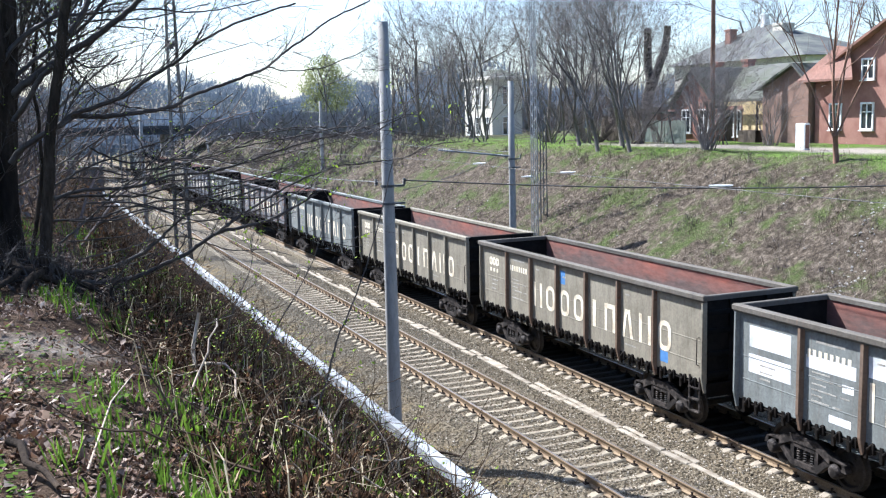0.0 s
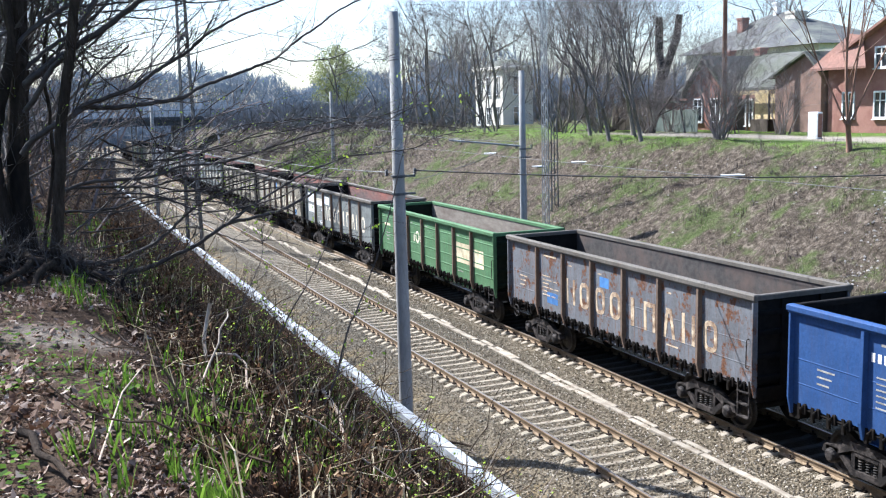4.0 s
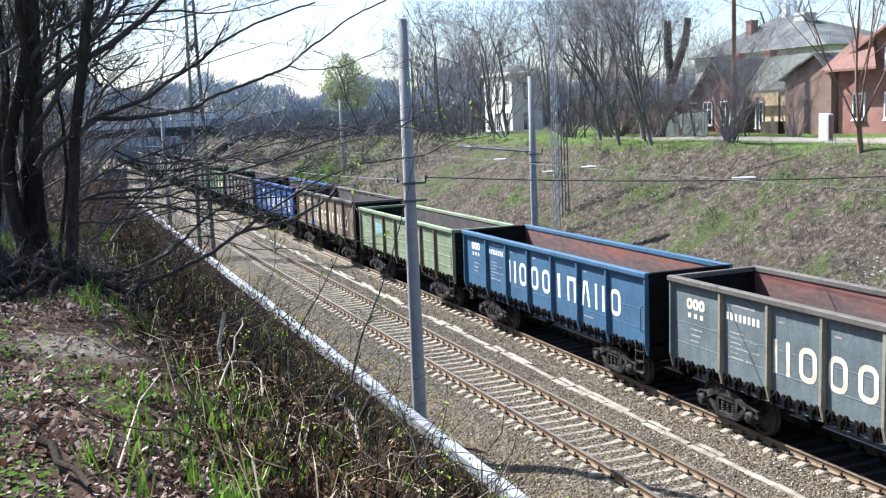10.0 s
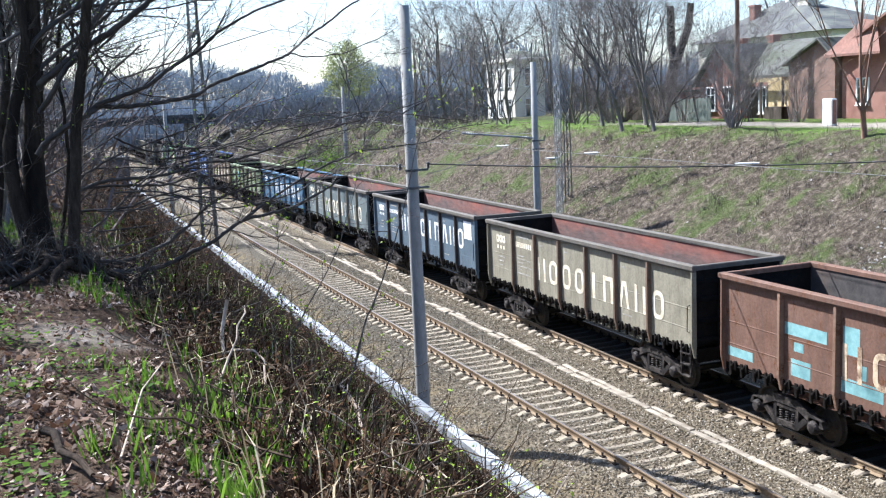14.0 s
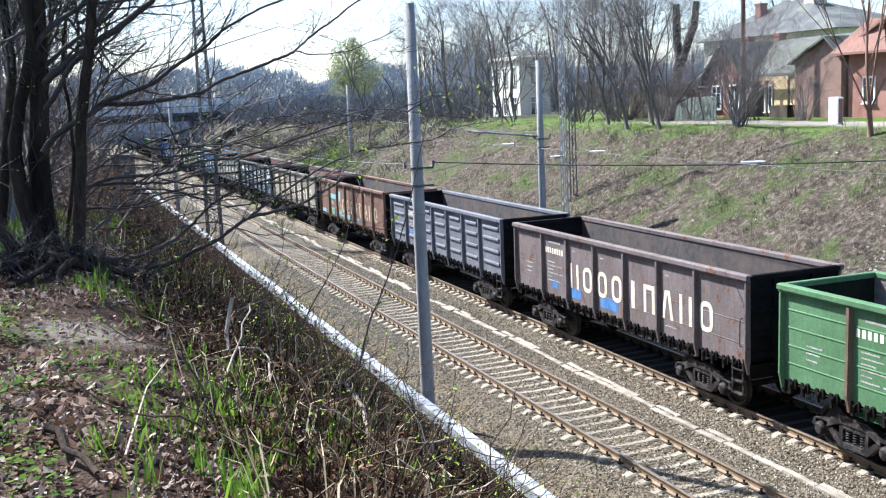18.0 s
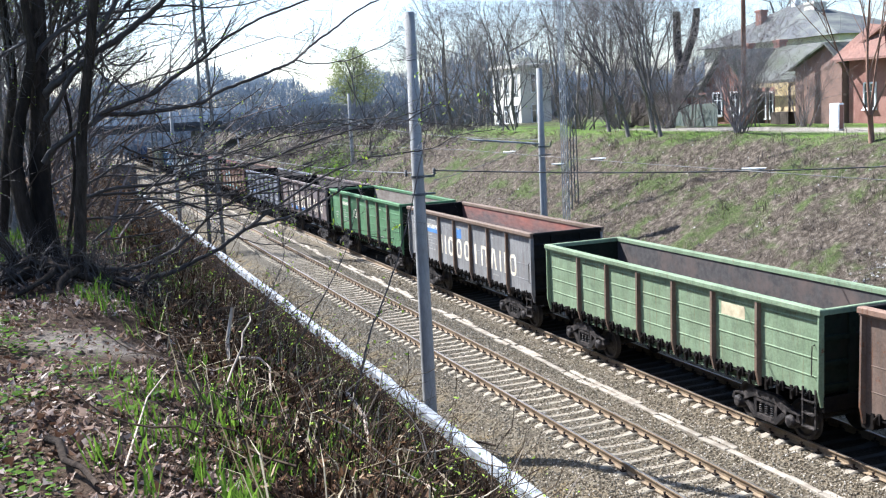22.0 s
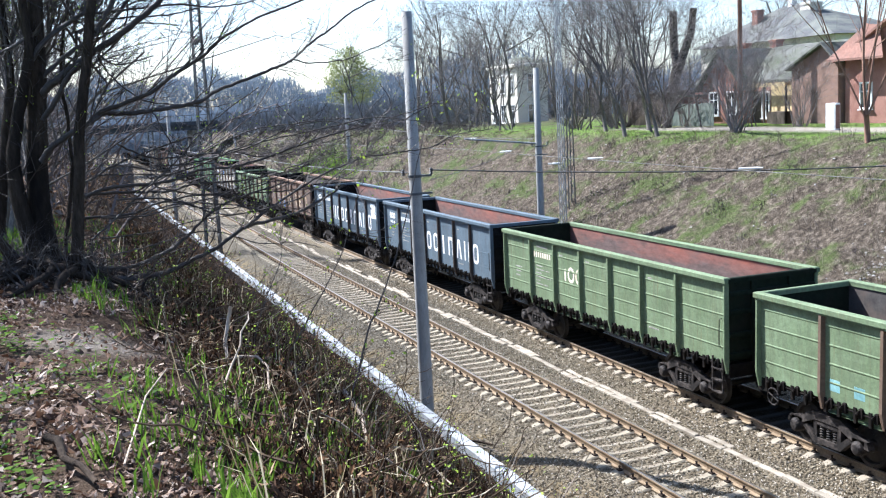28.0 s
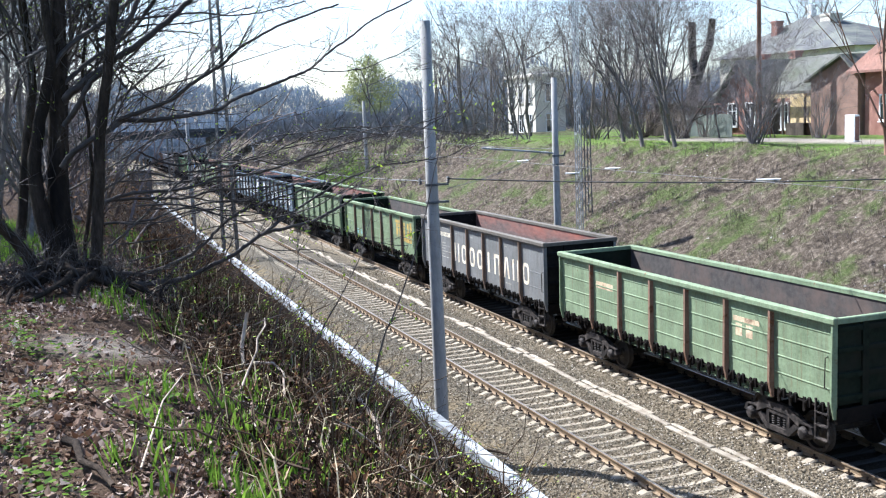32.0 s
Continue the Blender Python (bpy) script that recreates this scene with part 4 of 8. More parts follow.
def wagon(look_of):
    """One open goods wagon. look_of: name, colours, height and markings."""
    top, body, trim = look_of["top"], look_of["body"], look_of.get("trim") or look_of["body"]
    w = thing("gondola_wagon", look_of["label"], "goods wagon", group="wagons of the goods train")
    turn = pose(0, 0, 0, 0, 0, 180)
    style = look_of.get("style", "plain")
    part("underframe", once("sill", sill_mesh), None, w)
    part("floor", once("floor", floor_mesh), None, w, "floor dusted with coal")
    inner = look_of.get("inner", COAL)
    for i, m in enumerate((Matrix.Identity(4), turn)):
        for a, b in zip(RIBS, RIBS[1:]):
            painted(part("panel", once(("panel", top, style, round(b - a, 2)), lambda: panel_mesh(top, style, b - a)), None, w, at=m @ pose(0, (a + b) / 2, 0)), body)
        painted(part("lining", once(("lining", top), lambda: lining_mesh(top)), None, w, "stained inner face of the side wall", at=m), inner)
        painted(part("top_rail", once(("cap", top), lambda: cap_mesh(top)), None, w, at=m), look_of.get("cap") or trim)
        painted(part("end_wall", once(("end", top), lambda: end_mesh(top)), None, w, at=m), look_of.get("end") or END_SHADE)
        end = look_of.get("end") or END_SHADE
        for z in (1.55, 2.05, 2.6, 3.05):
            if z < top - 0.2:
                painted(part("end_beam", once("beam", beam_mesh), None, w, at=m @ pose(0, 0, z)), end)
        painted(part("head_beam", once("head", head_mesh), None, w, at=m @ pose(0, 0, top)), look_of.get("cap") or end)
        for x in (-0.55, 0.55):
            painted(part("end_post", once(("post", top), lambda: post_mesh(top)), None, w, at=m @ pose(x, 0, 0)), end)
        for k, y in enumerate(RIBS):
            corner = k in (0, 7)
            rib = once(("rib", top, corner), lambda: rib_mesh(top, 0.09 if corner else 0.12))
            painted(part("rib", rib, None, w, at=m @ pose(0, y, 0)), body if corner else trim)
        for a, b in zip(RIBS, RIBS[1:]):
            part("hatch_lock", once("lock", lock_mesh), None, w, at=m @ pose(0, (a + b) / 2, 0))
            if a > -HALF + 1 and b < HALF - 1:
                painted(part("hatch_lip", once("lip", lambda: lip_mesh(b - a)), None, w, at=m @ pose(0, (a + b) / 2, 0)), body)
        part("coupler", once("coupler", coupler_mesh), None, w, at=m)
        part("foot_step", once("step", step_mesh), None, w, at=m @ pose(0, -HALF + 0.42, 0))
        part("grab_rail", once("grab", grab_mesh), None, w, at=m @ pose(0, -HALF + 0.3, 0))
        bogie = part("bogie", once("bolster", bolster_mesh), None, w, at=m @ pose(0, 4.325, 0))
        for s in (0, 180):
            part("side_frame", once("frame", side_frame_mesh), None, bogie, at=pose(0, 0, 0, 0, 0, s) @ pose(-1.08, 0, 0))
            part("spring", once("spring", spring_mesh), None, bogie, at=pose(0, 0, 0, 0, 0, s) @ pose(-1.08, 0, 0))
        for y in (-0.925, 0.925):
            part("wheelset", once("wheelset", wheelset_mesh), None, bogie, at=pose(0, y, 0.475), smooth=False)
    if look_of.get("brake"):
        part("brake_wheel", once("brake", brake_wheel_mesh), None, w, at=pose(0, HALF - 0.6, 0))
    for name, key, make, mat, label in look_of.get("marks", ()):
        if make is None:
            big_marking(w, mat, key == "worn", look_of.get("lift", 0.0))
            continue
        if name == "patch":
            for i, one in enumerate(make):
                painted(part("patch", once(("mark", key, i), lambda: patches([one]).data("patch", [LETTER])), None, w, label), mat)
            continue
        ob = painted(part(name, once(("mark", key), lambda: make().data(name, [LETTER])), None, w), mat)
        tagged(ob, label, kind="stuff")
    return w


def lining_mesh(top):
    """Inner face of the side wall, with its horizontal seam."""
    m = Mesh()
    m.box(-SHEET + 0.0125, -SHEET + 0.02, -HALF + 0.06, HALF - 0.06, 1.40, top - 0.14)
    return m.data("lining", COAL)


# paints of the wagons
P_GREY = paint("paint_olive_grey", (0.18, 0.163, 0.125), 0.2, 0.55)
P_GREY_B = paint("paint_blue_grey", (0.135, 0.148, 0.142), 0.2, 0.55)
P_GREEN = paint("paint_fresh_green", (0.058, 0.13, 0.057), 0.1, 0.35, 0.25)
P_RUSTGREY = paint("paint_rusty_grey", (0.108, 0.114, 0.124), 0.75, 0.6)
P_BLUE = paint("paint_royal_blue", (0.018, 0.054, 0.155), 0.0, 0.25, 0.15)
P_TAN = paint("paint_tan_brown", (0.155, 0.118, 0.08), 0.3, 0.6)
P_OLIVE = paint("paint_olive_green", (0.16, 0.195, 0.115), 0.38, 0.4, 0.25)
P_STEELBLUE = paint("paint_steel_blue", (0.038, 0.092, 0.152), 0.05, 0.35, 0.15)
P_DARKOLIVE = paint("paint_dusty_olive", (0.19, 0.174, 0.128), 0.2, 0.55)
P_TEALGREY = paint("paint_teal_grey", (0.095, 0.118, 0.12), 0.15, 0.5)
P_BROWNGREY = paint("paint_brown_grey", (0.155, 0.152, 0.145), 0.32, 0.6)
P_SLATE = paint("paint_slate_blue", (0.066, 0.094, 0.118), 0.1, 0.45)
P_RUST = paint("paint_rust_brown", (0.115, 0.062, 0.042), 0.6, 0.6, 0.3)
P_CHARCOAL = paint("paint_charcoal", (0.105, 0.11, 0.125), 0.12, 0.5)
P_PLUM = paint("paint_plum_brown", (0.11, 0.09, 0.086), 0.6, 0.6)
P_LIGHTGREEN = paint("paint_light_green", (0.128, 0.172, 0.10), 0.3, 0.5, 0.35)
P_DARKGREY = paint("paint_dark_grey", (0.115, 0.118, 0.115), 0.25, 0.55)
P_MOSS = paint("paint_moss_green", (0.105, 0.145, 0.078), 0.2, 0.5, 0.35)
P_REDBROWN = paint("paint_red_brown", (0.10, 0.068, 0.05), 0.6, 0.75, 0.3)
# ends of the green wagons, their shade put into a dark green
SHADED_GREEN = rough_mat("shaded_green", (0.007, 0.010, 0.007), (0.018, 0.026, 0.016), 6, 0.9, stain=(0.02, 0.02, 0.014), gloss=0.1)
# top rails coloured darker than the body to offset sunlight on their upper faces
P_CAP = paint("darkened_top_rail", (0.088, 0.079, 0.066), 0.22, 0.5)
TRIM_BROWN = paint("trim_brown", (0.12, 0.082, 0.057), 0.4, 0.5)
TRIM_DARK = paint("trim_dark", (0.035, 0.03, 0.028), 0.35, 0.3, 0.05)
PATCH_YELLOW = rough_mat("patch_yellow", (0.34, 0.22, 0.05), (0.55, 0.37, 0.10), 6, 0.7, stain=(0.2, 0.17, 0.06), stain_scale=3)
TRIM_RUST = paint("trim_rust", (0.16, 0.098, 0.066), 0.6, 0.5)


def sooty_lining():
    """Red oxide wall, blackened by coal up to an uneven line."""
    m, n, l, b = shader("lining_red_oxide")
    v = coords(n, l, "Object", (1, 0.5, 1.6))
    g = tex(n, l, "noise", 4, v, 8, 0.7)
    col = ramp(n, l, g, [(0.3, (0.17, 0.05, 0.035)), (0.7, (0.32, 0.10, 0.066))])
    tc = n.new("ShaderNodeTexCoord")
    sp = n.new("ShaderNodeSeparateXYZ")
    l.new(tc.outputs["Object"], sp.inputs[0])
    line = sums(n, l, "ADD", sp.outputs["Z"], sums(n, l, "MULTIPLY", tex(n, l, "noise", 0.9, v, 6, 0.65), 1.9))
    coal = n.new("ShaderNodeMapRange")
    coal.inputs["From Min"].default_value, coal.inputs["From Max"].default_value = 3.75, 4.45
    coal.inputs["To Min"].default_value, coal.inputs["To Max"].default_value = 0.85, 0.0
    l.new(line, coal.inputs[0])
    col = mixed(n, l, coal.outputs[0], col, ramp(n, l, g, [(0.3, (0.045, 0.04, 0.038)), (0.7, (0.12, 0.10, 0.09))]))
    l.new(col, b.inputs["Base Color"])
    b.inputs["Roughness"].default_value = 0.9
    bump(n, l, b, g, 0.3, 0.02)
    return m


I_RED = sooty_lining()
I_DARK = rough_mat("lining_coal_black", (0.035, 0.032, 0.031), (0.085, 0.077, 0.071), 5, 0.9, stain=(0.11, 0.08, 0.066), stain_scale=0.8)
I_WOOD = rough_mat("lining_pale_scuffed", (0.14, 0.12, 0.098), (0.26, 0.23, 0.19), 5, 0.9, stain=(0.13, 0.10, 0.08), stain_scale=1.2, stretch=(1, 0.4, 1.4))

BIG = ("marking", "big", None)
WORN = ("marking", "worn", None)
SMALL = ("stencil", "small", small_marks)
NUMBER = ("number_bars", "number", number_marks)
EMBLEM = ("emblem", "corner", corner_mark)
RING = ("emblem", "ring", round_mark)


def std(colour=LETTER, emblem=True):
    out = [(*BIG, colour, "large painted company marking"), (*SMALL, LETTER_FAINT, "small stencilled data"), (*NUMBER, colour, "row of number bars")]
    if emblem:
        out.append((*EMBLEM, colour, "painted corner emblem"))
    return out


def patch(key, spec, mat, label):
    return ("patch", key, spec, mat, label)


def spec(label, body, inner, top=3.48, trim=None, style="plain", marks=(), cap=None, brake=False, end=None, lift=0.0):
    return dict(lift=lift, label=label, body=body, inner=inner, top=top, trim=trim, style=style, marks=marks, cap=cap, brake=brake, end=end or (SHADED_GREEN if body in (P_GREEN, P_LIGHTGREEN, P_OLIVE, P_MOSS) else None))


WHITES = [(0, 0.40, 2.58, 1.32, 0.48), (0, 0.38, 2.0, 1.35, 0.42), (1, 0.12, 2.5, 1.38, 0.27), (1, 0.8, 1.5, 0.6, 0.16), (1, 1.15, 2.2, 0.3, 0.16), (2, 0.1, 2.66, 1.0, 0.42)]
TRAIN = {
    -8: spec("grey open goods wagon with worn side markings", P_GREY_B, I_DARK, marks=std()),
    -7: spec("brown open goods wagon with worn side markings", P_TAN, I_RED, marks=std()),
    -6: spec("olive open goods wagon with plain sides", P_OLIVE, I_DARK, 3.28, TRIM_BROWN),
    -5: spec("grey open goods wagon with cream markings", P_GREY, I_RED, marks=std()),
    -4: spec("dark open goods wagon with cream markings", P_CHARCOAL, I_DARK, marks=std()),
    -3: spec("grey open goods wagon with cream markings", P_GREY_B, I_RED, marks=std()),
    -2: spec("pale grey open goods wagon with cream markings", P_RUSTGREY, I_RED, marks=std()),
    -1: spec("grey open goods wagon with cream markings", P_GREY_B, I_RED, marks=std()),
    0: spec("olive-grey open goods wagon with cream markings and red inside", P_GREY, I_RED, marks=std()),
    1: spec("olive-grey open goods wagon with cream markings and red inside", P_GREY, I_RED, 3.48, TRIM_BROWN,
            marks=std() + [patch("b1", [(3, 0.15, 2.75, 0.3, 0.4), (6, 0.2, 1.5, 0.35, 0.35)], PATCH_BLUE, "blue paint patch")], cap=P_CAP),
    2: spec("blue-grey open goods wagon with white patches", P_GREY_B, I_RED, 3.48, TRIM_BROWN, marks=std(LETTER, False) + [patch("w2", WHITES, PATCH_WHITE, "white overpainted patch")], cap=P_CAP),
    3: spec("bright green open goods wagon with a cream patch", P_GREEN, I_WOOD, 3.42, TRIM_BROWN, "beaded",
            [(*RING, LETTER, "round painted emblem"), (*SMALL, LETTER_FAINT, "small stencilled data"), (*NUMBER, LETTER, "row of number bars"), patch("c3", [(5, 0.15, 1.95, 1.4, 0.75), (6, 0.05, 1.95, 0.95, 0.65)], PATCH_CREAM, "cream paint patch"), patch("c3b", [(0, 0.5, 2.55, 0.8, 0.1)], PATCH_CREAM, "cream bar")], P_GREEN),
    4: spec("rusty grey open goods wagon with worn orange markings", P_RUSTGREY, I_DARK, 3.48, TRIM_BROWN, marks=[(*BIG, LETTER_WORN, "worn marking"), (*SMALL, LETTER_WORN, "worn stencils"), patch("b4", [(1, 0.6, 1.6, 0.7, 0.35), (3, 0.4, 2.6, 0.5, 0.3)], PATCH_BLUE, "blue graffiti patch")], cap=P_CAP, brake=True),
    5: spec("royal blue open goods wagon with white markings", P_BLUE, I_DARK, 3.48, marks=std(LETTER_WHITE, False)),
    6: spec("tan-brown open goods wagon with cream markings", P_TAN, I_DARK, 3.48, TRIM_BROWN, marks=std() + [patch("b6", [(1, 0.9, 1.45, 0.4, 0.3), (2, 0.15, 1.5, 0.35, 0.35)], PATCH_BLUE, "blue paint patch")], cap=P_CAP),
    7: spec("olive green low open goods wagon with plain sides", P_OLIVE, I_DARK, 3.28, TRIM_BROWN, "beaded", [patch("y7", [(1, 0.3, 2.2, 1.0, 0.5)], PATCH_CYAN, "faded paint patch"), patch("y7b", [(4, 0.4, 2.45, 0.9, 0.35)], PATCH_CREAM, "cream bar")], P_OLIVE),
    8: spec("steel blue open goods wagon with white markings and red inside", P_STEELBLUE, I_RED, 3.38, marks=std(LETTER_WHITE), brake=True, lift=0.12),
    9: spec("blue-grey open goods wagon with tan frame and red inside", P_TEALGREY, I_RED, 3.48, P_DARKOLIVE, marks=std(), cap=P_CAP),
    10: spec("slate blue open goods wagon with white patch and red inside", P_SLATE, I_RED, 3.48, TRIM_DARK, marks=std(LETTER_WHITE) + [patch("w10", [(6, 0.76, 2.48, 0.76, 0.7)], PATCH_WHITE, "white square patch")], cap=P_CAP, lift=0.26),
    11: spec("olive-brown open goods wagon with cream markings and red inside", P_DARKOLIVE, I_RED, 3.48, TRIM_BROWN, marks=std(), cap=P_CAP),
    12: spec("rust-brown open goods wagon with turquoise graffiti", P_RUST, I_DARK, 3.48, TRIM_RUST, marks=[(*BIG, LETTER_WORN, "worn marking"), patch("t12", [(1, 0.1, 2.42, 1.3, 0.27), (1, 0.3, 1.52, 0.62, 0.38), (1, 0.4, 2.08, 0.3, 0.2), (2, 0.15, 2.35, 0.46, 0.58), (2, 0.1, 1.55, 1.15, 0.3), (2, 0.55, 1.9, 0.25, 0.3), (0, 0.15, 1.5, 0.9, 0.22), (4, 0.33, 1.5, 0.44, 0.24), (3, 0.2, 1.5, 0.5, 0.25)], PATCH_CYAN, "turquoise graffiti patch")], cap=P_RUST),
    13: spec("charcoal open goods wagon with pressed panels", P_CHARCOAL, I_DARK, 3.48, None, "pressed", [(*SMALL, LETTER_FAINT, "small stencils"), (*NUMBER, LETTER, "row of number bars"), patch("b13", [(1, 0.3, 1.7, 0.9, 0.5)], PATCH_BLUE, "blue paint patch")]),
    14: spec("plum-brown open goods wagon with cream markings", P_PLUM, I_DARK, 3.48, marks=[(*BIG, LETTER, "large painted company marking"), (*SMALL, LETTER_FAINT, "small stencils"), (*NUMBER, LETTER, "row of number bars"), patch("b14", [(2, 0.15, 1.5, 0.7, 0.3), (3, 0.3, 1.5, 1.0, 0.35), (1, 0.6, 1.6, 0.4, 0.3)], PATCH_BLUE, "blue paint patch")]),
    15: spec("bright green open goods wagon with round emblem", P_GREEN, I_WOOD, 3.48, TRIM_BROWN, "beaded", [(*RING, LETTER, "round painted emblem"), (*SMALL, LETTER_FAINT, "small stencils"), (*NUMBER, LETTER, "row of number bars")], P_GREEN),
    16: spec("grey-brown open goods wagon with cream markings", P_BROWNGREY, I_RED, 3.48, TRIM_BROWN, marks=std() + [patch("b16", [(1, 0.2, 2.55, 1.2, 0.25), (3, 0.2, 2.6, 0.5, 0.4)], PATCH_BLUE, "blue paint patch")], brake=True),
    17: spec("light green low open goods wagon with plain sides", P_LIGHTGREEN, I_DARK, 3.24, TRIM_BROWN, "beaded", [patch("g17", [(5, 0.3, 2.5, 0.9, 0.35)], PATCH_CREAM, "cream bar")], P_LIGHTGREEN),
    18: spec("rusty red-brown open goods wagon with peeling markings", P_REDBROWN, I_DARK, 3.5, TRIM_RUST, marks=[(*WORN, LETTER_WORN, "peeling marking"), (*SMALL, LETTER_FAINT, "small stencils"), (*NUMBER, LETTER, "row of number bars"), patch("b18", [(1, 0.8, 1.5, 0.45, 0.4), (2, 0.6, 1.5, 0.4, 0.4)], PATCH_BLUE, "blue paint patch")]),
    19: spec("slate blue open goods wagon with white patch and red inside", P_SLATE, I_RED, 3.48, TRIM_DARK, marks=std(LETTER_WHITE) + [patch("w19", [(6, 0.71, 2.42, 0.78, 0.74)], PATCH_WHITE, "white square patch")], cap=P_SLATE),
    20: spec("slate blue open goods wagon with white markings and red inside", P_SLATE, I_RED, 3.48, TRIM_DARK, marks=std(LETTER_WHITE), cap=P_SLATE, brake=True),
    21: spec("moss green open goods wagon with round emblem", P_MOSS, I_RED, 3.45, None, "beaded", [(*RING, LETTER, "round painted emblem"), (*SMALL, LETTER_FAINT, "small stencils"), (*NUMBER, LETTER, "row of number bars")]),
    22: spec("moss green low open goods wagon with yellow marks", P_MOSS, I_DARK, 3.3, TRIM_BROWN, "beaded", [patch("y22", [(5, 0.62, 2.74, 0.95, 0.14), (5, 0.75, 2.05, 0.27, 0.66), (5, 1.13, 2.08, 0.24, 0.63), (6, 0.12, 1.92, 0.3, 0.9), (6, 0.45, 1.9, 0.95, 0.2), (6, 0.78, 2.12, 0.24, 0.7), (6, 1.16, 2.12, 0.3, 0.76)], PATCH_YELLOW, "faded yellow graffiti bar"), patch("n22", [(1, 0.2, 1.55, 0.3, 0.25), (1, 0.9, 1.55, 0.3, 0.25)], PATCH_CYAN, "small turquoise square")], cap=P_MOSS, brake=True),
    23: spec("dark grey open goods wagon with cream markings and red inside", P_DARKGREY, I_RED, 3.46, TRIM_BROWN, marks=std(), cap=P_CAP),
    24: spec("light green low open goods wagon at the end of the train", P_LIGHTGREEN, I_DARK, 3.3, TRIM_RUST, "beaded", [patch("y24", [(5, 0.25, 2.65, 1.0, 0.12), (5, 0.35, 2.3, 0.25, 0.3), (5, 0.75, 2.3, 0.25, 0.3), (1, 0.25, 2.45, 1.0, 0.2)], LETTER_WORN, "faded bars")], P_LIGHTGREEN),
}
wagons = {k: wagon(s) for k, s in TRAIN.items()}


def wagon_y(k):
    return 26.2 - PITCH * (k - 1) - HALF


for k, w in wagons.items():
    w.matrix_basis = pose(TRACK_X, wagon_y(k), 0)

# ---- masts, wires and small fixtures ----


def concrete_mast(x, y, z, h, label, arm=None):
    t = thing("catenary_mast", label, "mast", pose(x, y, z))
    m = Mesh()
    m.lathe([(0.185, -0.6), (0.175, 0), (0.15, h * 0.5), (0.125, h), (0.09, h), (0.0, h - 0.02)], 18)
    part("pole", m, CONCRETE, t, smooth=True)
    for hz in (h * 0.59, h * 0.63):
        m = Mesh()
        m.lathe([(0.16, hz), (0.175, hz), (0.175, hz + 0.06), (0.16, hz + 0.06)], 14)
        m.box(0.1, 0.42, -0.03, 0.03, hz, hz + 0.05)
        part("clamp", m, STEEL_DARK, t)
    for sx in (0.42, -0.3):
        m = Mesh()
        m.lathe([(0.02, 0), (0.05, 0.02), (0.02, 0.05), (0.05, 0.07), (0.02, 0.1), (0.05, 0.12), (0.02, 0.16)], 10, centre=(sx, 0, h * 0.63 + 0.05))
        part("insulator", m, STEEL_DARK, t)
    if arm:
        m = Mesh()
        for hz, drop, reach in arm:
            m.tube([(0, 0, hz), (-reach, 0, hz - drop)], [0.045, 0.04], 7)
        part("cantilever", m, STEEL, t)
        m = Mesh()
        for hz, drop, reach in arm:
            for f in (0.12, 0.85):
                for i in range(5):
                    x0 = -reach * (f + i * 0.02)
                    m.lathe([(0.02, -0.015), (0.06, 0), (0.02, 0.015)], 8, "x", (x0, 0, hz - drop * (f + i * 0.02)))
        part("insulator", m, INSULATOR, t)
    return t


concrete_mast(-3.6, 17.0, -0.5, 10.58, "tall round grey concrete mast at the foot of the bank")
concrete_mast(8.3, 34.4, 0.0, 9.3, "pale concrete catenary mast on the far bank", [(6.0, -0.4, 3.5)])
concrete_mast(12.4, 80.0, 3.2, 6.2, "pale concrete mast far along the bank", [(5.2, -0.3, 2.4)])
concrete_mast(-3.1, 76, -0.5, 9.7, "grey concrete catenary mast far along the line")


def lattice_mast(x, y, z, h, w0, w1, label, mat, box=0.0, heavy=1.0, name="lattice_mast"):
    """Four corner angles with zigzag bracing."""
    t = thing(name, label, "mast", pose(x, y, z))
    m = Mesh()

    def corner(i, f):
        w = (w0 + (w1 - w0) * f) / 2
        return Vector(((-w, w, w, -w)[i], (-w, -w, w, w)[i], h * f))

    for i in range(4):
        m = Mesh()
        m.tube([corner(i, 0) - Vector((0, 0, 0.4)), corner(i, 1)], [0.03 * heavy, 0.025 * heavy], 4)
        part("corner_angle", m, mat, t)
    m = Mesh()
    n = int(h / (w0 * (1.1 if heavy <= 1.0 else 0.7)))
    for i in range(4):
        for k in range(n):
            a, b = (i, (i + 1) % 4) if k % 2 else ((i + 1) % 4, i)
            m.tube([corner(a, k / n), corner(b, (k + 1) / n)], [0.014 * heavy, 0.014 * heavy], 3)
    part("bracing", m, mat, t)
    if box:
        m = Mesh()
        m.slab(-0.25, 0.05, -0.18, 0.18, box, box + 0.35, 0.03)
        m.slab(0.05, 0.25, -0.15, 0.15, box + 0.2, box + 0.5, 0.03)
        part("floodlight", m, STEEL_DARK, t)
    return t


lattice_mast(10.35, 36.2, 1.6, 16, 0.23, 0.16, "slender galvanised lattice mast on the bank", STEEL, 0.0, 0.75)
lattice_mast(11.7, 38.0, 2.7, 5.5, 0.36, 0.3, "dark lattice mast stub on the bank", STEEL_DARK)
lattice_mast(-3.0, 57.0, -0.4, 17.5, 0.85, 0.42, "tall dark lattice mast beside the track", STEEL_DARK, 12.6, 2.2)
lattice_mast(-2.95, 94.0, -0.4, 9.0, 0.5, 0.4, "dark lattice post beside the line", STEEL_DARK, 0.0, 2.2)


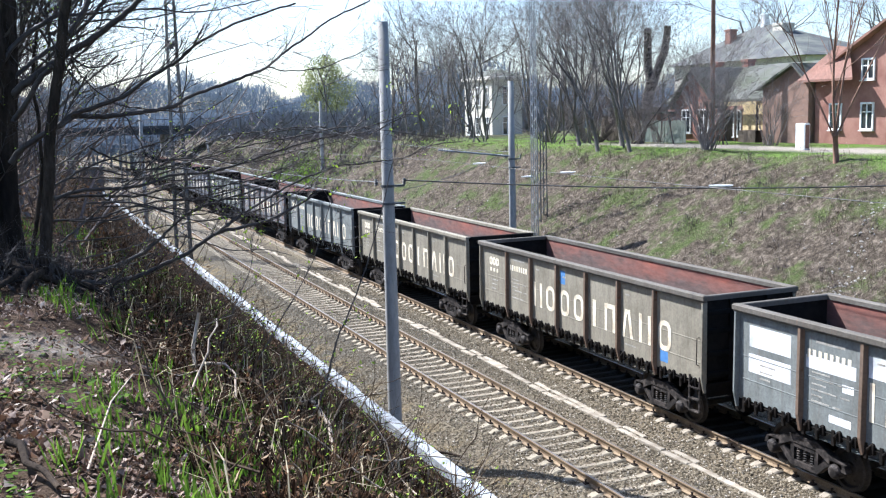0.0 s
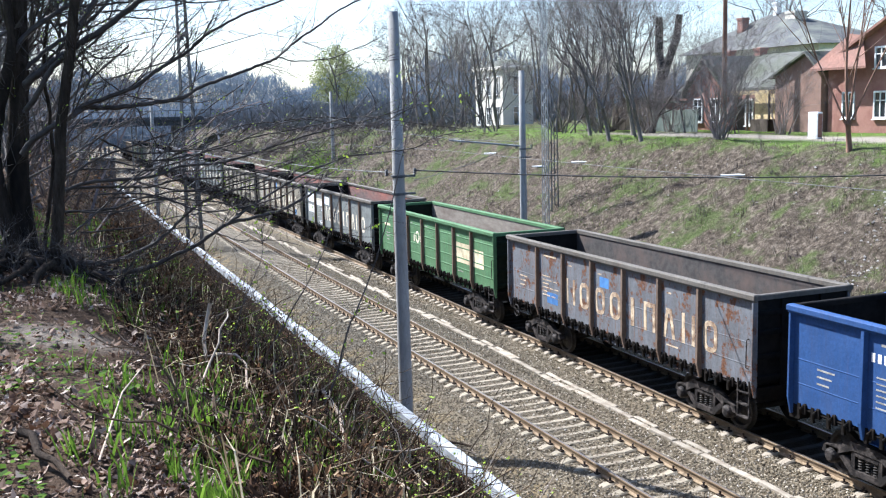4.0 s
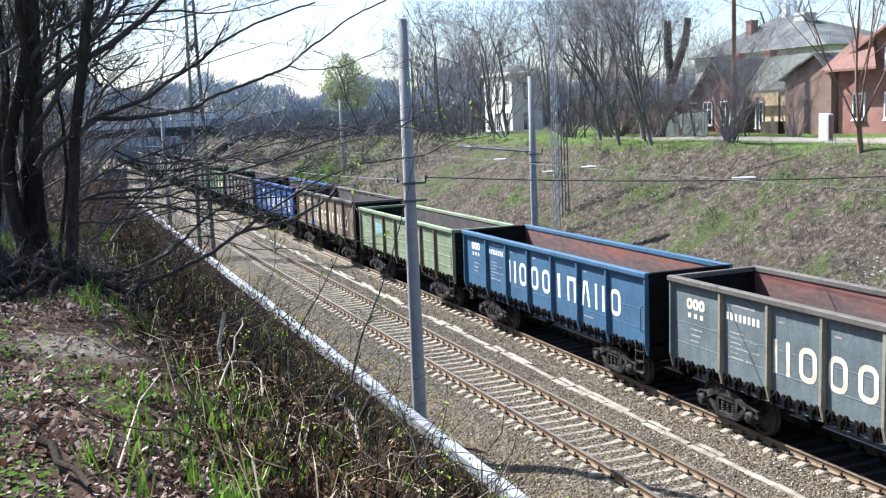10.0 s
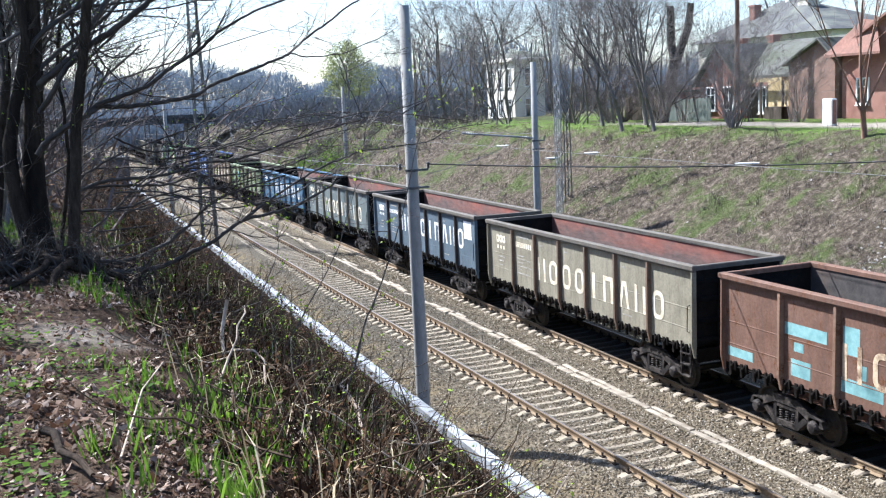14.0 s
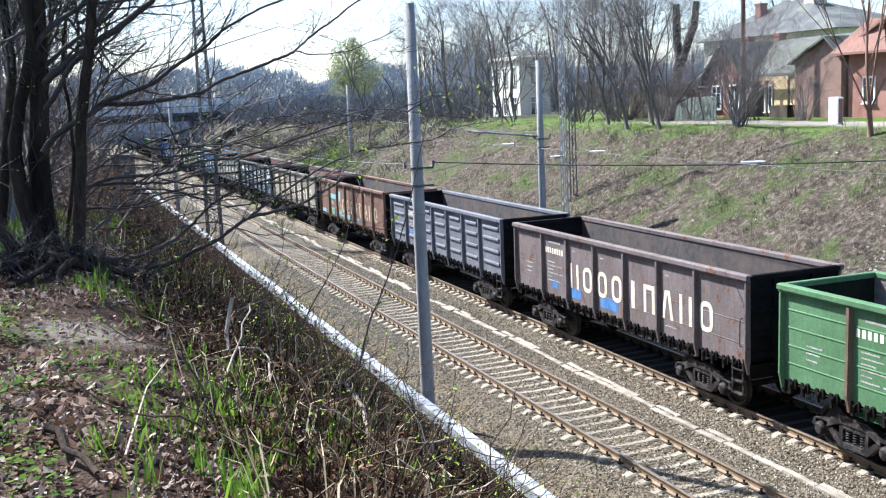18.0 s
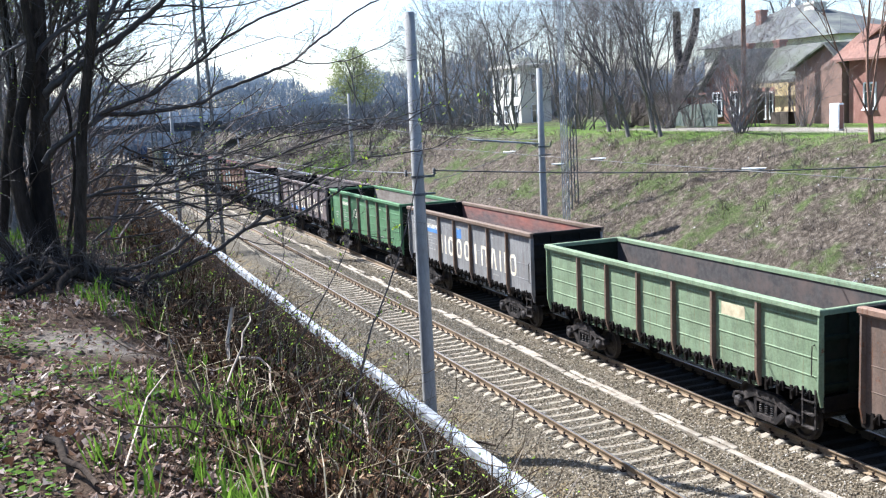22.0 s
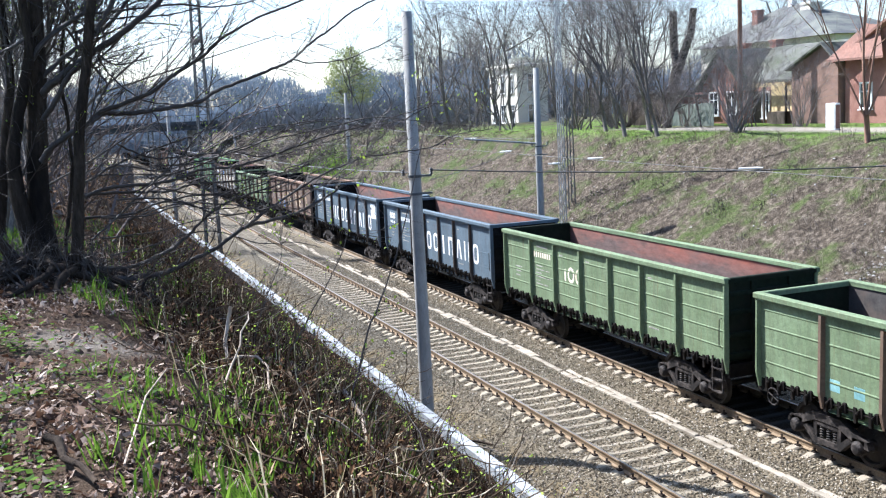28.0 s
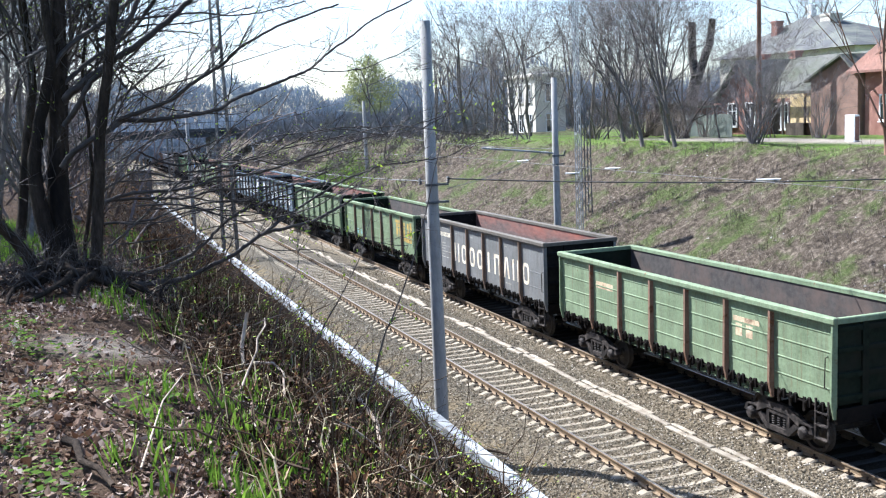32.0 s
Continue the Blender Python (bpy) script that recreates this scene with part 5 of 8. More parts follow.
def wire(label, pts, r=0.012, sag=0.0, n=14):
    m = Mesh()
    for a, b in zip(pts, pts[1:]):
        a, b = Vector(a), Vector(b)
        line = []
        for i in range(n + 1):
            f = i / n
            p = a.lerp(b, f)
            p.z -= sag * 4 * f * (1 - f)
            line.append(p)
        m.tube(line, [r] * (n + 1), 4)
    return tagged(part("overhead_wire", m, WIRE), label, "wire")


wire("thin contact wire over the track with the train", [(4.1, -12, 6.0), (4.4, 34, 6.0), (4.2, 88, 6.0), (4.3, 160, 6.0)], 0.008, 0.12)
wire("dark feeder cable slung between the masts", [(-3.2, 17.0, 6.32), (18, 12, 5.9)], 0.017, 0.35)
wire("thin wire slung across the line to the far bank", [(-3.2, 17.0, 6.08), (8.3, 34.4, 6.4)], 0.008, 0.2)
wire("wire along the track side", [(8.3, 34.4, 6.2), (12.2, 80, 7.1)], 0.012, 0.4)
wire("wire beside the empty track", [(-3.5, 17.0, 6.27), (-3.0, 57, 6.4), (-3.1, 76, 6.2), (-3, 160, 6.3)], 0.012, 0.4)

# ---- trees ----


def bend(d, amount):
    v = d + Vector((rnd(-1, 1), rnd(-1, 1), rnd(-1, 1))) * amount
    return v.normalized()


def grow(wood, twigs, p, d, length, r, depth, up=0.08, spread=0.75, forks=(2, 4), fine=2, spray=0, spray_r=0.008, crook=0.2):
    """A branch as a crooked tapering tube, with its side branches."""
    n = 4 if depth > 1 else 3
    pts, rad, dirs = [p.copy()], [r], [d.copy()]
    for i in range(n):
        d = bend(d, crook)
        d = (d + Vector((0, 0, up))).normalized()
        p = p + d * (length / n)
        pts.append(p.copy()), dirs.append(d.copy())
        rad.append(r * (1 - 0.62 * (i + 1) / n))
    (wood if depth >= fine else twigs).tube(pts, rad, 6 if depth >= fine + 1 else (4 if depth >= fine else 3), cap=False)
    if depth == 0:
        if spray:
            for _ in range(spray):
                i = random.randint(1, n)
                e = bend(dirs[i], 0.7) * length * rnd(0.4, 0.9)
                q = Vector((rnd(-1, 1), rnd(-1, 1), rnd(-1, 1))).normalized() * spray_r
                twigs.add([pts[i] - q, pts[i] + q, pts[i] + e], [(0, 1, 2)])
        return
    for _ in range(random.randint(*forks)):
        f = rnd(0.25, 1.0)
        i = min(n, max(1, int(f * n + 0.5)))
        side = bend(dirs[i], spread)
        grow(wood, twigs, pts[i], side, length * rnd(0.5, 0.72), rad[i] * rnd(0.55, 0.8), depth - 1, up, spread, forks, fine, spray, spray_r, crook)


def bare_tree(label, bark, height, r, depth=5, stems=1, spread=0.65, seed=1, twig=None, lean=0.12):
    random.seed(seed)
    t = thing("bare_tree", label, "tree", group="bare trees on the bank")
    wood, twigs = Mesh(), Mesh()
    for s in range(stems):
        d = Vector((rnd(-1, 1) * lean * (1 + stems * 0.6), rnd(-1, 1) * lean * (1 + stems * 0.6), 1)).normalized()
        grow(wood, twigs, Vector((rnd(-0.15, 0.15) * stems, rnd(-0.15, 0.15) * stems, -0.2)), d, height * rnd(0.5, 0.62), r * rnd(0.8, 1.1), depth, 0.07, spread * 1.15, (3, 5) if depth < 5 else (3, 4), 2, 4, 0.009, 0.24)
    part("trunk", wood, bark, t, smooth=True)
    part("crown", twigs, twig or TWIG, t, "bare twigs")
    return t


def leaning_tree(label, x, y, height, r, lean, seed):
    """A dark tree whose trunk leans out from the edge of the bank and forks low."""
    random.seed(seed)
    t = thing("leaning_tree", label, "tree", pose(x, y, ground_z(x, y)), group="bare trees on the bank")
    wood, twigs = Mesh(), Mesh()
    foot, d = Vector((0, 0, -0.3)), Vector((-0.93 * lean, 0.36 * lean, 1)).normalized()
    low = foot + d * height * 0.22
    wood.tube([foot, foot.lerp(low, 0.5) + Vector((0.04, 0, 0)), low], [r * 1.25, r, r * 0.85], 8)
    for s in (-1, 1, 0.2):
        e = (d + Vector((0.93, -0.36, 0)) * 0.28 * s + Vector((0, rnd(-0.15, 0.15), 0.1))).normalized()
        grow(wood, twigs, low, e, height * rnd(0.42, 0.52), r * rnd(0.55, 0.75), 4, 0.06, 0.62, (3, 4), 2, 5, 0.008, 0.2)
    part("trunk", wood, BARK_GREY, t, smooth=True)
    part("crown", twigs, TWIG, t, "bare brownish twigs")
    return t


def place(tree, x, y, turn=0.0, s=1.0):
    tree.matrix_basis = pose(x, y, ground_z(x, y), 0, 0, turn) @ Matrix.Diagonal((s, s, s, 1))
    return tree


tree_a = place(bare_tree("tall bare grey tree with a wide crown", BARK_GREY, 15, 0.17, 5, 1, 0.7, 11), 23.5, 70)
tree_b = place(bare_tree("slender bare tree with upright branches", BARK_GREY, 12, 0.085, 5, 1, 0.6, 12), 18.6, 41.6)
tree_c = place(bare_tree("bare grey multi-stemmed tree on the bank", BARK_GREY, 11, 0.07, 4, 4, 0.6, 13), 22.6, 46.6)
tree_d = place(bare_tree("bare dark tree with crooked limbs", BARK_GREY, 16, 0.14, 5, 2, 0.7, 14), 25, 76)
random.seed(21)
for src, x, y, turn, s in ((tree_b, 21.2, 49.6, 80, 1.05), (tree_c, 24.2, 56, 140, 1.15), (tree_b, 26.5, 60, 200, 1.2), (tree_a, 27, 66, 130, 1.0), (tree_d, 21.5, 78, 70, 1.05),
                           (tree_a, 28, 88, 220, 1.1), (tree_d, 32, 78, 10, 1.1), (tree_a, 38, 84, 60, 1.15), (tree_d, 44, 92, 100, 1.2),
                           (tree_a, 50, 70, 10, 1.2), (tree_d, 58, 78, 200, 1.25), (tree_a, 62, 66, 300, 1.2), (tree_d, 55, 55, 80, 1.2), (tree_a, 66, 52, 40, 1.3),
                           (tree_d, 24, 96, 250, 1.0), (tree_a, 34, 118, 80, 1.1), (tree_b, 22, 84, 20, 1.1), (tree_a, 30, 140, 30, 1.2), (tree_d, 48, 130, 160, 1.3), (tree_d, -22, 120, 20, 1.1), (tree_a, -30, 140, 100, 1.2), (tree_a, -18, 90, 150, 0.9), (tree_d, -26, 70, 210, 0.9), (tree_c, -17, 60, 50, 1.0), (tree_c, -15, 40, 90, 0.9), (tree_b, -19, 48, 190, 1.0), (tree_c, -14.2, 17, 30, 0.75), (tree_c, -13.6, 11.5, 75, 0.7), (tree_c, -12.9, 9.4, 120, 0.72), (tree_c, -12.3, 10.2, 10, 0.6), (tree_b, -12.6, 12.5, 215, 0.62), (tree_c, -12.0, 14.5, 300, 0.62), (tree_c, -13.2, 25, 160, 0.8), (tree_b, -15.5, 21, 250, 0.8), (tree_c, -16.5, 31, 200, 0.9), (tree_b, -12.6, 33, 100, 0.7), (tree_c, 24.5, 40.5, 300, 0.5), (tree_c, 20.4, 52.5, 30, 0.9), (tree_b, 18.9, 56, 110, 0.95), (tree_c, 19.5, 62, 210, 1.0), (tree_b, 19.0, 68, 310, 1.1), (tree_c, 27.5, 57, 20, 1.1), (tree_b, 27.5, 84, 40, 1.2), (tree_c, 29.0, 90, 140, 1.2), (tree_b, 30.5, 93, 240, 1.1), (tree_c, 26.0, 88, 330, 1.1), (tree_b, 23.5, 44.0, 20, 0.6), (tree_c, 29.5, 50, 100, 0.8)):
    c = copy_thing(src, Matrix.Identity(4))
    c.matrix_basis = pose(x, y, ground_z(x, y), 0, 0, turn) @ Matrix.Diagonal((s, s, s, 1))

for x, y, h, r, lean, seed in ((17.4, 44.2, 9.0, 0.10, 0.16, 301), (16.9, 41.3, 9.5, 0.11, 0.2, 302), (16.8, 38.0, 9.5, 0.10, 0.22, 303), (20.6, 44.8, 10.5, 0.12, 0.16, 304)):
    leaning_tree("dark bare tree leaning out from the edge of the bank", x, y, h, r, lean, seed)



def forked_tree(x, y):
    """A short trunk that splits near the ground into straight spreading stems."""
    random.seed(31)
    t = thing("forked_tree", "bare tree with several reddish stems at the bank's edge", "tree", pose(x, y, ground_z(x, y)))
    wood, twigs = Mesh(), Mesh()
    wood.tube([(0.05, 0, -0.3), (0, 0, 0.3), (-0.04, 0.02, 1.0)], [0.125, 0.105, 0.095], 9)
    for side, back, r in ((-0.42, 0.1, 0.04), (-0.2, -0.1, 0.05), (-0.05, 0.1, 0.052), (0.14, 0.0, 0.05), (0.34, -0.1, 0.04)):
        d = Vector((0.93 * side + 0.36 * back, -0.36 * side + 0.93 * back, 1)).normalized()
        grow(wood, twigs, Vector((-0.04, 0.02, 0.85)), d, rnd(5.5, 6.5), r, 4, 0.03, 0.5, (3, 4), 2, 4, 0.007, 0.09)
    part("trunk", wood, BARK_RED, t, smooth=True)
    part("crown", twigs, TWIG, t, "bare twigs")


forked_tree(16.5, 23.6)


def shrub(label, x, y, h, w, stems, seed, mat=TWIG, depth=3, name="bare_shrub"):
    random.seed(seed)
    t = thing(name, label, "shrub", pose(x, y, ground_z(x, y)))
    wood, twigs = Mesh(), Mesh()
    for s in range(stems):
        a = rnd(0, 6.283)
        d = Vector((math.cos(a) * w, math.sin(a) * w, 1)).normalized()
        grow(wood, twigs, Vector((rnd(-0.3, 0.3), rnd(-0.3, 0.3), -0.15)), d, h * rnd(0.5, 0.75), 0.03, depth, 0.06, 0.6, (2, 4), 2, 4, 0.005)
    part("branchwork", wood, mat, t)
    part("twig_mass", twigs, mat, t)
    return t


shrub("large bare brown shrub at the edge of the bank", 17.4, 32.6, 4.2, 0.40, 34, 41)
shrub("bare brown shrub beside the yard wall", 24.4, 36.6, 3.7, 0.35, 13, 42)


def pollard():
    t = thing("pollarded_tree", "tall cut-back tree trunk forked in two stumps", "tree", pose(34.7, 63.8, ground_z(34.7, 63.8) - 0.9))
    m = Mesh()
    m.tube([(0, 0, -0.3), (0.1, 0, 2), (0.3, 0, 4), (0.5, -0.3, 5.2)], [0.55, 0.48, 0.45, 0.42], 10)
    m.tube([(0.45, -0.2, 4.6), (0.35, 0.1, 6.5), (0.4, 0.2, 9.3)], [0.36, 0.33, 0.30], 10)
    m.tube([(0.5, -0.3, 4.8), (0.8, -0.7, 6.2), (1.05, -1.25, 7.6), (1.2, -1.4, 9.4)], [0.36, 0.33, 0.3, 0.27], 10)
    part("trunk", m, BARK_DEEP, t, smooth=True)
    m = Mesh()
    random.seed(5)
    for s in range(26):
        z = rnd(5.5, 9.2)
        d = bend(Vector((0, 0, 0.6)), 1.0)
        m.tube([(0.4, 0.1, z), tuple(Vector((0.4, 0.1, z)) + d * 0.5), tuple(Vector((0.4, 0.1, z)) + d * 1.0)], [0.025, 0.015, 0.006], 3)
    part("shoots", m, TWIG, t)


pollard()


def budding_tree(x, y, h, seed):
    """A far tree in young leaf."""
    random.seed(seed)
    t = thing("budding_tree", "far tree in fresh yellow-green leaf", "tree", pose(x, y, ground_z(x, y)))
    wood, twigs, leaves = Mesh(), Mesh(), Mesh()
    grow(wood, twigs, Vector((0, 0, -0.2)), Vector((0, 0, 1)), h * 0.6, 0.25, 4, 0.05, 0.7, (3, 4))
    for i in range(11000):
        a, b = rnd(0, 6.283), rnd(-1, 1)
        q = rnd(0.45, 1.0) ** 0.5
        rr = h * 0.36 * (0.8 + 0.75 * noise.noise((math.cos(a) * 1.9, math.sin(a) * 1.9, b * 2.6 + seed)))
        c = Vector((math.cos(a) * rr * q * math.sqrt(1 - b * b), math.sin(a) * rr * q * math.sqrt(1 - b * b), h * 0.5 + b * h * 0.5 * q))
        u, v = bend(Vector((0, 0, 0.1)), 1) * 0.12, bend(Vector((0, 0, 0.1)), 1) * 0.12
        leaves.add([c - u, c + v, c + u, c - v], [(0, 1, 2, 3)])
    part("trunk", wood, BARK_GREY, t)
    tagged(part("twigs", twigs, TWIG, t), kind="stuff")
    part("crown", leaves, FRESH_LEAF, t)


budding_tree(33.0, 150, 12.5, 51)


def far_wood(name, label, y, x0, x1, h, n, seed, z0=3.0, mat=FAR_WOOD_HAZED):
    """A distant belt of bare woods: countless twig sprays with an uneven top."""
    random.seed(seed)
    m = Mesh()
    for i in range(n):
        x = rnd(x0, x1)
        top = h * (0.72 + 0.45 * noise.noise((x * 0.045, seed, 0.3)) + 0.22 * noise.noise((x * 0.2, seed, 1.3)))
        z = z0 + max(0.5, top) * rnd(0.0, 1.0) ** 0.7
        p = Vector((x, y + rnd(-12, 12), z))
        d = bend(Vector((0, 0, 0.9)), 0.7) * rnd(1.2, 2.8)
        w = Vector((rnd(0.05, 0.19), 0, 0))
        m.add([p - w, p + w, p + d], [(0, 1, 2)])
    for i in range(int(abs(x1 - x0) / 3.0)):
        x = rnd(x0, x1)
        top = h * (0.7 + 0.45 * noise.noise((x * 0.045, seed, 0.3)))
        m.tube([(x, y + rnd(-6, 6), z0 - 2), (x + rnd(-0.6, 0.6), y, z0 + top)], [0.2, 0.04], 4)
    tagged(part(name, m, mat), label, "woods", kind="stuff")


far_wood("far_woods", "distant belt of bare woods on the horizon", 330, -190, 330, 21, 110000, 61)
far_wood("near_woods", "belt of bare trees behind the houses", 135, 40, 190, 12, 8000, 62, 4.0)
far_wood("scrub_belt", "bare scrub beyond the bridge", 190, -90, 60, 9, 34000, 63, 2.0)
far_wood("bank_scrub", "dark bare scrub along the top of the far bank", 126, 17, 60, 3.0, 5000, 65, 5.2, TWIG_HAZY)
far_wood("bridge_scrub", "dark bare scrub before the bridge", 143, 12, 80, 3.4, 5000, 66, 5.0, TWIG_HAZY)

# unseen belt, added behind the camera to cut the skylight on near faces
far_wood("rear_woods", "unseen belt of bare twigs added behind the camera to block skylight", -60, -120, 120, 17, 14000, 64, 5.0)
for x, y, h, seed in ((23.6, 52.5, 6.0, 46), (25.2, 57.0, 6.5, 47), (21.8, 56.0, 5.5, 48), (27.2, 53.5, 6.0, 49)):
    shrub("tall bare brown thicket behind the bank's edge", x, y, h * 0.85, 0.9, 24, seed, TWIG_MAUVE)
shrub("bare brown shrub before the cottage wing", 24.4, 46.6, 3.4, 0.6, 16, 43)
shrub("bare brown shrub before the fence", 22.4, 46.0, 3.2, 0.6, 18, 44)
shrub("low bare shrub at the pollarded tree", 22.0, 51.5, 3.0, 0.7, 18, 45)

# ---- houses on the top of the bank ----


def windowed(parent, m4, w, h, label="", panes=2, frame=WHITE):
    """A window in its own space: x across the wall, z up, y out of the wall; frame, sill and panes."""
    f = Mesh()
    o, i = [(-w / 2 - 0.08, -0.09), (w / 2 + 0.08, -0.09), (w / 2 + 0.08, h + 0.09), (-w / 2 - 0.08, h + 0.09)], [(-w / 2, 0), (w / 2, 0), (w / 2, h), (-w / 2, h)]
    vs = [(x, y, z) for y in (-0.06, 0.05) for x, z in o + i]
    fs = []
    for a in range(4):
        b = (a + 1) % 4
        fs += [(a, b, 4 + b, 4 + a), (8 + b, 8 + a, 12 + a, 12 + b), (a, 8 + a, 8 + b, b), (4 + b, 12 + b, 12 + a, 4 + a)]
    f.add(vs, fs)
    win = part("window", f, frame, parent, label, at=m4)
    bar = Mesh()
    bar.box(-0.03, 0.03, -0.05, 0.04, 0, h)
    part("mullion", bar, frame, win)
    bar = Mesh()
    bar.box(-w / 2, w / 2, -0.045, 0.035, h * 0.66, h * 0.66 + 0.05)
    part("transom", bar, frame, win)
    for s in range(panes):
        g = Mesh()
        a = -w / 2 + w * s / panes
        g.box(a + 0.02, a + w / panes - 0.02, -0.02, 0.0, 0.02, h - 0.02)
        part("pane", g, GLASS, win)
    sl = Mesh()
    sl.box(-w / 2 - 0.12, w / 2 + 0.12, -0.02, 0.12, -0.14, -0.09)
    part("sill", sl, frame, win)
    return win




def wall_window(parent, x, y, z, w, h, facing, label=""):
    """facing: degrees; 90 looks towards -x, 180 towards -y."""
    return windowed(parent, pose(x, y, z, 0, 0, facing), w, h, label)


def gable_roof(m, x0, x1, y0, y1, eave, ridge, along, over=0.45, t=0.14):
    """A pitched roof as two thick slopes."""
    if along == "x":
        c = (y0 + y1) / 2
        for s in (-1, 1):
            e = c + s * ((y1 - y0) / 2 + over)
            ez = eave - (ridge - eave) * over / ((y1 - y0) / 2)
            vs = [(x0 - over, e, ez), (x1 + over, e, ez), (x1 + over, c, ridge), (x0 - over, c, ridge)]
            m.add(vs + [(a, b, z + t) for a, b, z in vs], [(0, 1, 2, 3), (7, 6, 5, 4), (0, 4, 5, 1), (1, 5, 6, 2), (2, 6, 7, 3), (3, 7, 4, 0)])
    else:
        c = (x0 + x1) / 2
        for s in (-1, 1):
            e = c + s * ((x1 - x0) / 2 + over)
            ez = eave - (ridge - eave) * over / ((x1 - x0) / 2)
            vs = [(e, y0 - over, ez), (e, y1 + over, ez), (c, y1 + over, ridge), (c, y0 - over, ridge)]
            m.add(vs + [(a, b, z + t) for a, b, z in vs], [(0, 1, 2, 3), (7, 6, 5, 4), (0, 4, 5, 1), (1, 5, 6, 2), (2, 6, 7, 3), (3, 7, 4, 0)])


def chimney(parent, x, y, z0, z1, w=0.5, mat=BRICK_RED):
    m = Mesh()
    m.box(x - w / 2, x + w / 2, y - w / 2, y + w / 2, z0, z1)
    m.slab(x - w / 2 - 0.06, x + w / 2 + 0.06, y - w / 2 - 0.06, y + w / 2 + 0.06, z1 - 0.15, z1 + 0.04, 0.03)
    return part("chimney", m, mat, parent)


def red_house():
    h = thing("red_brick_house", "red brick house with a tiled gable roof and white windows", "house")
    x0, x1, y0, y1, g, e, r = 27.4, 38, 26.4, 36.7, 5.3, 9.3, 11.9
    m = Mesh()
    m.box(x0, x1, y0, y1, g, e)
    c = (y0 + y1) / 2
    m.add([(x0, y0, e), (x0, y1, e), (x0, c, r), (x1, y0, e), (x1, y1, e), (x1, c, r)], [(0, 2, 1), (3, 4, 5), (0, 1, 4, 3)])
    part("wall", m, BRICK_RED, h)
    m = Mesh()
    gable_roof(m, x0, x1, y0, y1, e, r, "x")
    roof = part("roof", m, ROOF_RED, h)
    m = Mesh()
    m.add([(x0 - 0.9, y1 + 0.4, e - 0.05), (x0 - 0.9, y1 - 3.5, e - 0.05), (x0 + 0.05, y1 - 2.3, e + 1.5), (x0 + 0.05, y1 - 1.4, e + 1.65), (x0 - 0.9, y1 + 0.4, e - 0.17), (x0 - 0.9, y1 - 3.5, e - 0.17), (x0 + 0.05, y1 - 2.3, e + 1.35), (x0 + 0.05, y1 - 1.4, e + 1.5)],
          [(0, 1, 2, 3), (7, 6, 5, 4), (0, 4, 5, 1), (1, 5, 6, 2), (2, 6, 7, 3), (3, 7, 4, 0)])
    part("canopy", m, ROOF_RED, h)
    for y in (35.2, 33.05, 30.6):
        wall_window(h, x0 - 0.03, y, g + 1.42, 0.7, 1.2, 90, "white-framed window")
    for y in (33.05,):
        wall_window(h, x0 - 0.03, y, e - 0.1, 0.7, 0.9, 90, "white-framed attic window")
    m = Mesh()
    m.box(x0 - 0.06, x0 + 0.1, y0, y1, g, g + 0.5)
    part("plinth", m, CONCRETE, h)
    chimney(h, 31, c + 1.5, r - 1.5, r + 0.9)


